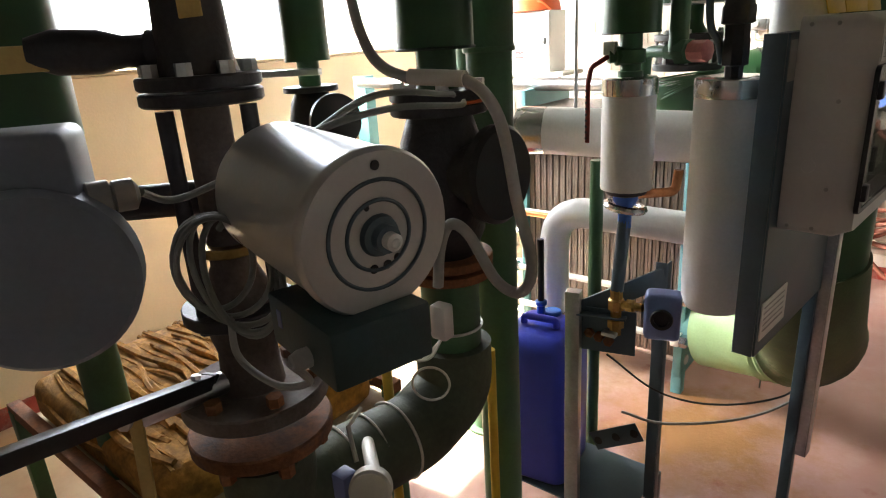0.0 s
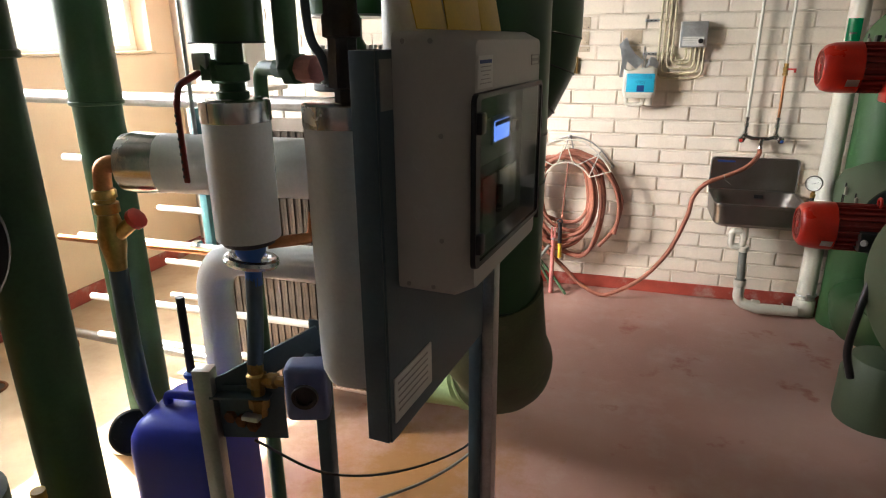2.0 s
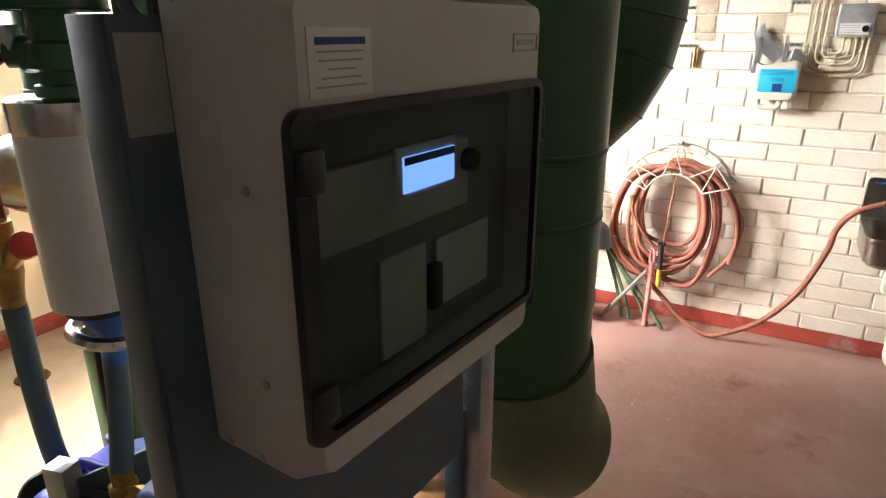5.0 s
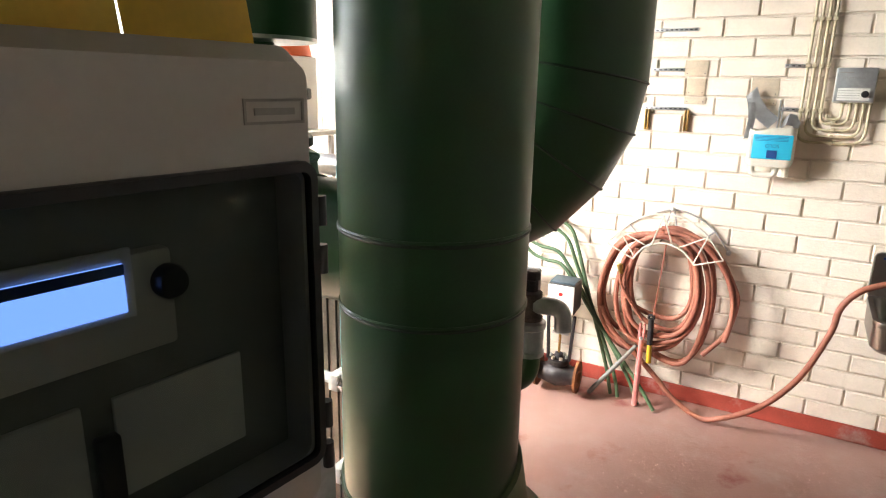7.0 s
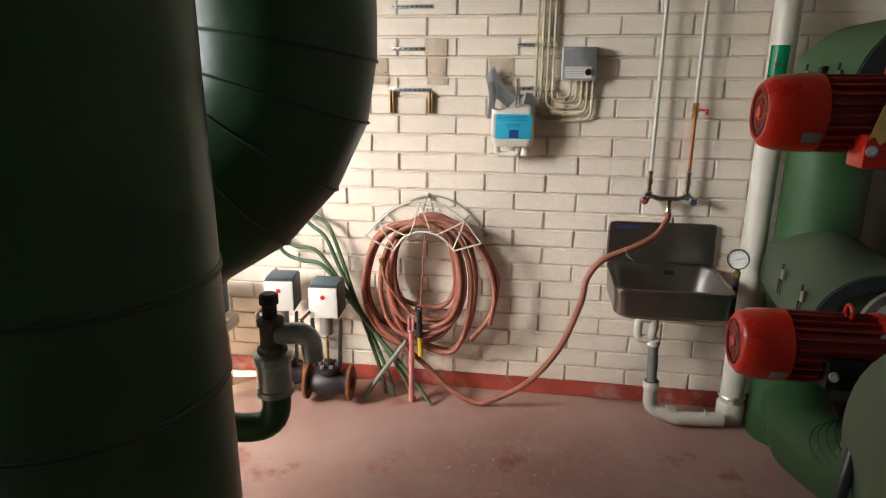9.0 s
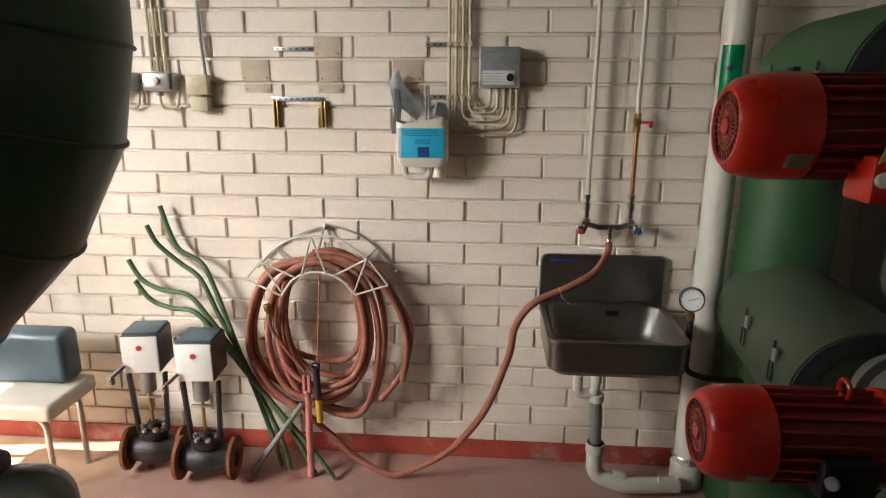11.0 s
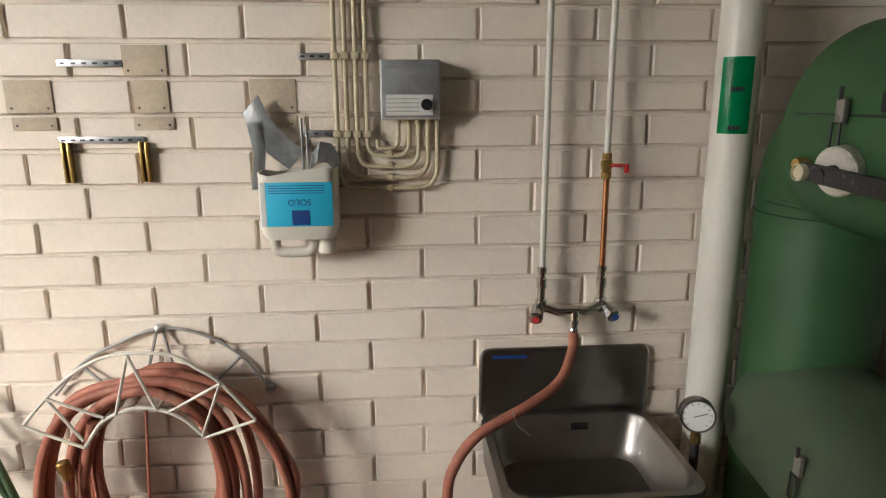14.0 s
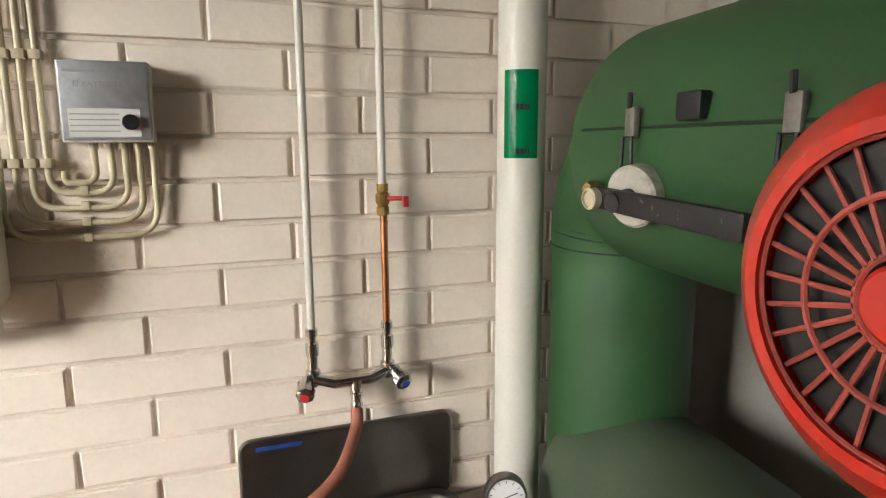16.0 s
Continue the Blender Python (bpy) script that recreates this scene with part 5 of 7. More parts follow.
part("copper_length", bm_tube([(1.440, WALL - 0.05, 1.47), (1.442, WALL - 0.05, 1.155)], 0.008, 12), "copper", wpz, "bare copper pipe length")
part("stop_valve", bm_lathe((1.439, WALL - 0.05, 1.425), (0, 0, 1), [(0.011, 0), (0.014, 0.002), (0.014, 0.018), (0.011, 0.020), (0.016, 0.03), (0.016, 0.045), (0.011, 0.05), (0.013, 0.052), (0.013, 0.068)], 8), "brass", wpz)
part("stop_handle", bm_join(bm_tube([(1.445, WALL - 0.06, 1.462), (1.475, WALL - 0.075, 1.462)], 0.005, 8), bm_box((1.482, WALL - 0.078, 1.455), (0.012, 0.008, 0.024), 0.002)), "red", wpz)
for x, hot in ((1.276, True), (1.442, False)):
    part("nipple", bm_lathe((x, WALL - 0.05, 1.19), (0, 0, -1), [(0.011, 0), (0.013, 0.002), (0.013, 0.016), (0.010, 0.018), (0.010, 0.03), (0.014, 0.033), (0.014, 0.06), (0.011, 0.063), (0.011, 0.09), (0.016, 0.094), (0.016, 0.125), (0.012, 0.13)], 12), "chrome", wpz)
    part("tap", bm_lathe((x + (-0.012 if hot else 0.012), WALL - 0.052, 1.075), (-0.25 if hot else 0.25, -0.9, -0.3), [(0.015, 0), (0.015, 0.03), (0.020, 0.034), (0.020, 0.05), (0.014, 0.054)], 8), "chrome", wpz)
    part("tap_mark", bm_disc((x + (-0.012 if hot else 0.012) + (-0.0145 if hot else 0.0145), WALL - 0.052 - 0.052, 1.0575), (-0.25 if hot else 0.25, -0.9, -0.3), 0.010, 0.002, 0.0005, 14), "red" if hot else "bluecap", wpz)
part("bridge", bm_tube(fillet([(1.276, WALL - 0.055, 1.078), (1.32, WALL - 0.065, 1.066), (1.40, WALL - 0.065, 1.066), (1.442, WALL - 0.055, 1.078)], 0.02), 0.012, 12), "chrome", wpz)
part("spout", bm_lathe((1.366, WALL - 0.065, 1.068), (0, 0, -1), [(0.015, 0), (0.015, 0.016), (0.012, 0.018), (0.012, 0.028), (0.014, 0.03), (0.014, 0.038), (0.012, 0.04), (0.012, 0.052), (0.014, 0.055), (0.014, 0.06)], 14), "chrome", wpz)

# sink
def sheet_basin(x0, x1, y0, y1, ztop, depth, rim):
    """An open basin with a rolled rim and rounded inner corners."""
    bm = bmesh.new()
    cx, cy, w, d = (x0 + x1) / 2, (y0 + y1) / 2, x1 - x0, y1 - y0
    rows = [(w - 0.05, d - 0.05, -depth), (w - 0.012, d - 0.012, -depth + 0.02), (w - 0.006, d - 0.006, -rim), (w, d, -rim), (w + 0.004, d + 0.004, -rim / 2), (w, d, 0), (w - 0.04, d - 0.04, 0), (w - 0.05, d - 0.05, -0.006), (w - 0.075, d - 0.075, -depth + 0.03), (w - 0.11, d - 0.11, -depth + 0.008), (0.05, 0.05, -depth + 0.005)]
    rings = [[bm.verts.new((cx + x, cy + y, ztop + z)) for x, y in round_rect(a, b, min(0.055, a / 2.2, b / 2.2), 6)] for a, b, z in rows]
    for a, b in zip(rings, rings[1:]):
        n = len(a)
        for i in range(n):
            bm.faces.new((a[i], a[(i + 1) % n], b[(i + 1) % n], b[i]))
    bm.faces.new(rings[0])
    bm.faces.new(rings[-1])
    return bm
sink = thing("utility_sink", (1.36, WALL, 0.60), "small stained stainless steel wall sink with splashback", "sink")
part("basin", sheet_basin(1.112, 1.600, 4.36, WALL - 0.02, 0.745, 0.135, 0.022), "steel", sink)
part("splashback", bm_prism(round_rect(0.49, 0.22, 0.03), Matrix(((1, 0, 0, 1.362), (0, 0, -1, WALL - 0.004), (0, 1, 0, 0.828), (0, 0, 0, 1))), 0.008), "steel", sink)
part("splashback_edge", bm_tube([(1.117, WALL - 0.012, 0.745)] + fillet([(1.117, WALL - 0.012, 0.80), (1.117, WALL - 0.012, 0.938), (1.607, WALL - 0.012, 0.938), (1.607, WALL - 0.012, 0.80)], 0.03) + [(1.607, WALL - 0.012, 0.745)], 0.005, 8), "steel", sink)
part("maker_mark", bm_box((1.20, WALL - 0.0128, 0.915), (0.10, 0.001, 0.010)), "navy", sink)
part("overflow", bm_box((1.40, 4.745, 0.712), (0.05, 0.004, 0.02), 0.001), "black", sink)
dr = thing("sink_drain", (1.31, 4.6, 0.0), "plastic sink trap and drain pipe to the floor", "drain")
part("tailpiece", bm_tube([(1.325, 4.60, 0.61), (1.33, 4.60, 0.48)], 0.022, 16), "pvc", dr)
part("trap", bm_tube(fillet([(1.33, 4.60, 0.53), (1.26, 4.60, 0.53), (1.26, 4.60, 0.43), (1.325, 4.60, 0.43), (1.328, 4.60, 0.50)], 0.03), 0.020, 16), "pvc", dr)
part("nut", bm_lathe((1.335, 4.60, 0.40), (0, 0, 1), [(0.026, 0), (0.030, 0.004), (0.030, 0.03), (0.026, 0.034)], 16), "pvc", dr)
part("grey_pipe", bm_tube([(1.335, 4.60, 0.41), (1.345, 4.60, 0.20)], 0.023, 18), "panel", dr, "dark grey drain pipe")
part("elbow_run", bm_tube(fillet([(1.345, 4.60, 0.22), (1.345, 4.60, 0.075), (1.46, 4.57, 0.050), (1.68, 4.60, 0.045)], 0.06), 0.032, 20), "pvc", dr)
part("socket", bm_lathe((1.345, 4.60, 0.22), (0, 0, -1), [(0.034, 0), (0.037, 0.004), (0.037, 0.04), (0.033, 0.045)], 20), "pvc", dr)
part("socket", bm_lathe((1.42, 4.593, 0.060), (0.95, 0.0, -0.05), [(0.034, 0), (0.038, 0.004), (0.038, 0.045), (0.034, 0.05)], 20), "pvc", dr)
part("clamp", bm_tube(ring_pts((1.60, 4.598, 0.050), (1, 0, 0), 0.034, 20), 0.004, 6, True), "zinc", dr)

wp = thing("drain_pipe", (1.738, 4.69, 0), "upright cream white plastic pipe with green marker", "pipe")
part("pipe", bm_tube([(1.738, 4.69, 0), (1.738, 4.69, ZC - 0.005)], 0.0525, 32), "pvc", wp)
part("socket", bm_lathe((1.738, 4.69, 0.0), (0, 0, 1), [(0.062, 0), (0.062, 0.09), (0.056, 0.10)], 32), "pvc", wp)
part("clamp", bm_tube(ring_pts((1.738, 4.69, 0.13), (0, 0, 1), 0.056, 28), 0.006, 6, True), "zinc", wp)
part("clamp_screw", bm_box((1.741, 4.628, 0.13), (0.03, 0.02, 0.03), 0.003), "zinc", wp)
def sticker_bm(c, r, a0, a1, z0, z1):
    bm = bmesh.new()
    n = 12
    lo = [bm.verts.new((c[0] + r * math.cos(a0 + (a1 - a0) * i / n), c[1] + r * math.sin(a0 + (a1 - a0) * i / n), z0)) for i in range(n + 1)]
    hi = [bm.verts.new((v.co.x, v.co.y, z1)) for v in lo]
    for i in range(n):
        bm.faces.new((lo[i], lo[i + 1], hi[i + 1], hi[i]))
    bmesh.ops.solidify(bm, geom=bm.faces[:], thickness=0.0006)
    return bm
part("marker", sticker_bm((1.738, 4.69), 0.0535, radians(200), radians(282), 1.545, 1.728), "sticker", wp, "green pipe marker sticker with glare")
for z in (1.652, 1.560):
    for i in range(5):
        part("marker_print", bm_box((1.702 + 0.009 * i, 4.69 - 0.0515 + 0.0006 * (2 - i) * (2 - i), z), (0.005, 0.004, 0.011)), "ink", wp)

ga = thing("pressure_gauge", (1.635, 4.52, 0.62), "round pressure gauge on a bent siphon pipe", "gauge")
GW = Vector((-0.32, -0.92, 0.12))
part("case", bm_lathe((1.637, 4.545, 0.852), GW, [(0.040, 0), (0.044, 0.004), (0.044, 0.032), (0.041, 0.036), (0.039, 0.036), (0.039, 0.030)], 32), "steel", ga)
gd = part("dial", bm_lathe(Vector((1.637, 4.545, 0.852)) + GW.normalized() * 0.030, GW, [(0.039, 0), (0.039, 0.0015)], 32), "dial", ga)
GA = Matrix.Translation(Vector((1.637, 4.545, 0.852)) + GW.normalized() * 0.0322) @ frame_axes(GW)
for i in range(11):
    a = radians(-135 + 27 * i) + math.pi / 2
    part("tick", bm_box((0, 0, 0), (0.006, 0.0012, 0.0006), 0, GA @ Matrix.Translation((0.032 * math.cos(a), 0.032 * math.sin(a), 0)) @ pose(0, 0, 0, 0, 0, math.degrees(a))), "ink", gd)
part("needle", bm_box((0, 0, 0), (0.036, 0.002, 0.0006), 0, GA @ pose(0, 0, 0.001, 0, 0, 22) @ Matrix.Translation((0.008, 0, 0))), "ink", gd)
part("stem", bm_lathe((1.637, 4.535, 0.812), (0, 0, -1), [(0.010, 0), (0.010, 0.015), (0.014, 0.018), (0.014, 0.04), (0.008, 0.042)], 8), "brass", ga)
part("siphon", bm_tube(fillet([(1.637, 4.535, 0.775), (1.637, 4.535, 0.57), (1.70, 4.52, 0.555), (1.86, 4.50, 0.555)], 0.04), 0.011, 12), "iron", ga)

# ---- hose, hanger, tools ----
hg = thing("hose_hanger", (0.25, WALL, 0.75), "cream wire hose hanger of welded loops", "hanger")
HC = Vector((0.22, 4.73, 0.615))
def hp(r, deg, y):
    return Vector((HC.x + r * math.cos(radians(deg)), y, HC.z + r * 1.02 * math.sin(radians(deg))))
YF = 4.60   # front plane of the cradle
cradle = [(0.108, 0.797), (0.128, 0.828), (0.160, 0.866), (0.222, 0.893), (0.289, 0.891), (0.350, 0.861), (0.397, 0.810)]
rim = [(-0.030, 0.862), (0.034, 0.932), (0.112, 0.999), (0.201, 1.036), (0.325, 1.034), (0.390, 0.997), (0.445, 0.954), (0.524, 0.852)]
part("inner_arc", bm_tube(spline([(x, YF, z) for x, z in cradle]), 0.005, 8), "pvc", hg)
part("inner_arc", bm_tube(spline([(x, WALL - 0.02, z) for x, z in cradle]), 0.005, 8), "pvc", hg)
for x, z in cradle:
    part("cross_wire", bm_tube([(x, YF, z), (x, WALL - 0.02, z)], 0.0045, 8), "pvc", hg)
part("front_arc", bm_tube(spline([(x, YF, z) for x, z in rim]), 0.0045, 8), "pvc", hg)
for a, b in (((-0.030, 0.862), (0.108, 0.797)), ((0.108, 0.815), (0.034, 0.932)), ((0.034, 0.932), (0.163, 0.875)), ((0.192, 0.885), (0.235, 1.035)), ((0.235, 1.035), (0.289, 0.891)), ((0.318, 0.884), (0.445, 0.954)), ((0.445, 0.954), (0.392, 0.815)), ((0.397, 0.810), (0.524, 0.852))):
    part("loop", bm_tube([(a[0], YF - 0.004, a[1]), (b[0], YF - 0.004, b[1])], 0.004, 6), "pvc", hg)
part("back_arc", bm_tube(spline([(-0.05, WALL - 0.012, 0.85), (0.027, WALL - 0.012, 0.936), (0.115, WALL - 0.012, 0.987), (0.243, WALL - 0.012, 1.033), (0.357, WALL - 0.012, 1.010), (0.449, WALL - 0.012, 0.948), (0.525, WALL - 0.012, 0.847)]), 0.0045, 8), "cable", hg)
for x0, z0, x1, z1 in ((0.236, 1.030, 0.205, 0.90), (0.250, 1.030, 0.285, 0.90), (0.03, 0.935, 0.13, 0.85), (0.45, 0.945, 0.37, 0.87)):
    part("stay", bm_tube([(x0, WALL - 0.014, z0), (x1, WALL - 0.04, z1)], 0.0045, 6), "cable", hg)
part("hook", bm_lathe((0.243, WALL - 0.004, 1.033), (0, -1, 0), [(0.012, 0), (0.012, 0.02), (0.006, 0.024)], 12), "zinc", hg)
part("hook", bm_lathe((0.525, WALL - 0.004, 0.847), (0, -1, 0), [(0.012, 0), (0.012, 0.02), (0.006, 0.024)], 12), "zinc", hg)

hs = thing("rubber_hose", (0.22, 4.68, 0.2), "long dusty red rubber hose coiled on the hanger", "hose")
rng = random.Random(5)
pts = []
# each turn: left, right, height of both, bottom x and z, top x and z, depth
for n, (xl, xr, zm, xb, zb, xt, zt) in enumerate((
        (-0.077, 0.402, 0.589, 0.107, 0.262, 0.243, 0.948), (0.047, 0.391, 0.633, 0.269, 0.475, 0.231, 0.912), (0.071, 0.492, 0.635, 0.338, 0.254, 0.266, 0.955),
        (-0.050, 0.434, 0.603, 0.123, 0.363, 0.254, 0.930), (0.090, 0.411, 0.660, 0.292, 0.426, 0.231, 0.914), (-0.064, 0.420, 0.595, 0.150, 0.290, 0.262, 0.940),
        (0.059, 0.475, 0.634, 0.350, 0.267, 0.254, 0.930), (0.029, 0.446, 0.620, 0.183, 0.348, 0.242, 0.918), (0.075, 0.428, 0.640, 0.250, 0.400, 0.236, 0.925))):
    d = 4.735 - 0.0125 * n
    q = 0.73
    pts += [(xt, d, zt), (xt + q * (xr - xt), d - 0.005, zm + q * (zt - zm)), (xr, d - 0.012, zm), (xb + q * (xr - xb), d - 0.015, zm + q * (zb - zm)), (xb, d - 0.01 + 0.01 * rng.uniform(-1, 1), zb),
            (xb + q * (xl - xb), d - 0.012, zm + q * (zb - zm)), (xl, d - 0.01, zm), (xt + q * (xl - xt), d - 0.008, zm + q * (zt - zm))]
part("coil", bm_tube(spline(pts, 6), 0.0128, 10), "hose", hs)
part("loose_end", bm_tube(spline([(0.24, 4.645, 0.945), (0.334, 4.64, 0.938), (0.446, 4.64, 0.885), (0.536, 4.64, 0.78), (0.583, 4.64, 0.653), (0.588, 4.635, 0.54), (0.571, 4.63, 0.44)]), 0.0125, 10), "hose", hs)
part("loose_end", bm_tube(spline([(0.22, 4.67, 0.955), (0.311, 4.665, 0.954), (0.469, 4.66, 0.886), (0.582, 4.655, 0.712), (0.602, 4.65, 0.618), (0.568, 4.645, 0.47), (0.481, 4.635, 0.349)]), 0.0125, 10), "hose", hs)
part("run", bm_tube(spline([(1.366, WALL - 0.066, 1.00), (1.355, WALL - 0.10, 0.968), (1.295, 4.60, 0.925), (1.205, 4.56, 0.880), (1.072, 4.52, 0.826), (1.006, 4.50, 0.740), (0.985, 4.50, 0.62), (0.900, 4.51, 0.385), (0.766, 4.55, 0.185), (0.60, 4.60, 0.050), (0.50, 4.62, 0.018), (0.37, 4.64, 0.075), (0.28, 4.645, 0.16), (0.16, 4.645, 0.27), (0.03, 4.65, 0.37), (-0.045, 4.655, 0.50)], 10), 0.0135, 12), "hose", hs)
part("wire_tie", bm_tube([(1.16, 4.53, 0.885), (1.17, 4.52, 0.85), (1.20, 4.50, 0.83)], 0.0015, 5), "zinc", hs)
part("rope", bm_tube([(0.258, 4.61, 0.89), (0.236, 4.60, 0.52)], 0.004, 8), "hose", hs, "thin reddish rope")
part("brass_end", bm_lathe((0.046, 4.60, 0.76), (0.2, 0, -1), [(0.012, 0), (0.016, 0.004), (0.016, 0.025), (0.012, 0.03), (0.012, 0.05)], 8), "brass", hs)
part("hose_line", bm_tube(spline([(0.05, 4.60, 0.72), (0.06, 4.595, 0.66), (0.12, 4.60, 0.56), (0.186, 4.59, 0.485)]), 0.007, 8), "hose", hs)

bc = thing("bolt_cutter", (0.15, 4.62, 0.0), "pink-handled bolt cutter standing against the wall", "tool")
part("handle", bm_tube([(0.190, 4.60, 0.40), (0.187, 4.60, 0.006)], [0.013, 0.015], 12), "pink", bc)
part("handle", bm_tube([(0.17, 4.59, 0.345), (-0.06, 4.60, 0.012)], [0.010, 0.013], 12), "panel", bc, "grey tubular handle")
part("jaw", bm_box((0.178, 4.598, 0.425), (0.012, 0.018, 0.08), 0.003), "pink", bc)
part("jaw", bm_box((0.199, 4.598, 0.425), (0.012, 0.018, 0.08), 0.003), "pink", bc)
part("pivot", bm_disc((0.19, 4.586, 0.39), (0, -1, 0), 0.010, 0.008, 0.002, 14), "zinc", bc)
sc = thing("hand_tool", (0.235, 4.6, 0.2), "dark hand tool with yellow grip hanging on the rope", "tool")
part("shaft", bm_tube([(0.228, 4.60, 0.50), (0.232, 4.60, 0.36)], 0.014, 12), "iron", sc)
part("head", bm_tube(ring_pts((0.227, 4.60, 0.505), (0, 1, 0), 0.014, 16), 0.006, 8, True), "iron", sc)
part("grip", bm_tube([(0.232, 4.60, 0.36), (0.236, 4.60, 0.26)], 0.013, 12), "yellow", sc, "yellow plastic grip")

gt = thing("green_tubes", (-0.1, 4.72, 0.0), "bunch of bent green painted tubes leaning on the wall", "tubes")
for pts_ in ([(-0.43, 4.76, 1.11), (-0.40, 4.76, 1.0), (-0.36, 4.75, 0.93), (-0.27, 4.74, 0.88), (-0.22, 4.73, 0.78), (-0.14, 4.71, 0.55), (0.0, 4.66, 0.18), (0.045, 4.65, 0.01)],
             [(-0.49, 4.75, 1.03), (-0.45, 4.75, 0.95), (-0.36, 4.75, 0.87), (-0.28, 4.74, 0.81), (-0.21, 4.72, 0.67), (-0.10, 4.70, 0.45), (0.05, 4.65, 0.14), (0.09, 4.63, 0.01)],
             [(-0.58, 4.74, 0.885), (-0.53, 4.74, 0.80), (-0.44, 4.73, 0.76), (-0.33, 4.72, 0.745), (-0.25, 4.71, 0.66), (-0.12, 4.69, 0.48), (0.12, 4.63, 0.16), (0.20, 4.61, 0.01)],
             [(-0.55, 4.72, 0.80), (-0.49, 4.72, 0.72), (-0.40, 4.71, 0.69), (-0.30, 4.70, 0.68), (-0.22, 4.69, 0.60), (-0.08, 4.67, 0.42), (0.18, 4.61, 0.14), (0.29, 4.58, 0.01)]):
    part("tube", bm_tube(spline(pts_), 0.0098, 12), "greentube", gt)

# old actuator valves on the floor
def old_valve(x, y, yaw):
    m = pose(x, y, 0, 0, 0, yaw)
    t = thing("motor_valve", m, "removed flanged valve with white-fronted actuator standing on the floor", "valve", "removed valves")
    P = lambda *a, **k: part(*a, world_space=False, **k)
    P("body", bm_lathe((-0.10, 0, 0.105), (1, 0, 0), [(0.05, 0), (0.05, 0.02), (0.062, 0.06), (0.07, 0.10), (0.062, 0.14), (0.05, 0.18), (0.05, 0.20)], 24), "iron", t)
    for s in (-1, 1):
        f = part("flange", bm_lathe((s * 0.10, 0, 0.105), (s, 0, 0), [(0.05, 0), (0.088, 0.002), (0.088, 0.016), (0.05, 0.018), (0.036, 0.018), (0.034, 0.005)], 28), "rust", t, "rusty flange", world_space=False)
        for i in range(4):
            a = math.pi / 4 + i * math.pi / 2
            part("bolt_hole", bm_disc((s * 0.1165, 0.07 * math.cos(a), 0.105 + 0.07 * math.sin(a)), (s, 0, 0), 0.008, 0.002, 0.0003, 10), "black", f, world_space=False)
    P("bonnet", bm_lathe((0, 0, 0.165), (0, 0, 1), [(0.055, 0), (0.058, 0.005), (0.058, 0.03), (0.03, 0.035), (0.022, 0.06), (0.012, 0.065)], 24), "iron", t)
    for i in range(6):
        a = math.pi * i / 3
        P("bolt", bm_lathe((0.044 * math.cos(a), 0.044 * math.sin(a), 0.20), (0, 0, 1), [(0.011, 0), (0.011, 0.014)], 6), "zinc", t)
    P("stem", bm_tube([(0, 0, 0.22), (0, 0, 0.40)], 0.007, 10), "brass", t)
    for s in (-1, 1):
        P("yoke", bm_box((s * 0.048, 0, 0.32), (0.014, 0.028, 0.26), 0.003, pose(0, 0, 0, 0, s * 3, 0)), "iron", t)
    P("spring_pot", bm_lathe((0, 0, 0.37), (0, 0, 1), [(0.03, 0), (0.032, 0.004), (0.032, 0.10)], 20), "cable", t)
    P("crossbar", bm_box((0, 0, 0.34), (0.09, 0.012, 0.012), 0.002), "zinc", t)
    c = part("actuator_case", bm_box((0, 0.04, 0.545), (0.145, 0.15, 0.160), 0.006), "act_dark", t, "dark grey actuator case", world_space=False)
    part("front_cover", bm_box((0, -0.041, 0.545), (0.14, 0.012, 0.152), 0.003), "white", c, "white front cover", world_space=False)
    part("scale", bm_lathe((0.0, -0.0468, 0.575), (0, -1, 0), [(0.011, 0), (0.011, 0.003), (0.004, 0.004)], 12), "red", c, world_space=False)
    part("lid", bm_box((0, 0.04, 0.630), (0.135, 0.13, 0.010), 0.003), "bluegrey", c, world_space=False)
    P("crank", bm_join(bm_tube([(-0.06, -0.055, 0.505), (-0.10, -0.085, 0.47)], 0.008, 8), bm_lathe((-0.10, -0.085, 0.475), (0, 0, -1), [(0.010, 0), (0.013, 0.004), (0.013, 0.03), (0.009, 0.034)], 10)), "chrome", t)
    return t
old_valve(-0.225, 4.545, 4)
old_valve(-0.475, 4.60, 8)

# junk beyond the trap pipe
jb = thing("timber_bench", (-1.05, 4.55, 0.0), "low pale bench on bent steel tube legs", "bench")
part("top", bm_box((-1.05, 4.52, 0.37), (0.62, 0.30, 0.07), 0.02, seg=3), "canister", jb)
for x in (-1.30, -0.80):
    for y in (4.42, 4.62):
        part("leg", bm_tube(fillet([(x * 0.8 - 0.21, y, 0.35), (x, y, 0.30), (x, y, 0.0)], 0.05), 0.012, 10), "zinc", jb, "bent steel tube leg")
js = thing("grey_sheet", (-1.02, 4.6, 0.41), "blue-grey rounded box resting on the bench", "sheet")
part("sheet", bm_box((-0.98, 4.60, 0.515), (0.40, 0.12, 0.22), 0.03, seg=3), "bluegrey", js)
jc = thing("paint_can", (-1.28, 4.5, 0.41), "white can with a yellow lid on the bench", "can")
part("can", bm_lathe((-1.28, 4.48, 0.405), (0, 0, 1), [(0.05, 0), (0.05, 0.12), (0.03, 0.14)], 20), "white", jc)
part("lid", bm_disc((-1.28, 4.48, 0.545), (0, 0, 1), 0.032, 0.03), "yellow", jc)

# ---- pump group ----
PX, PY, PR = 1.95, 4.60, 0.157
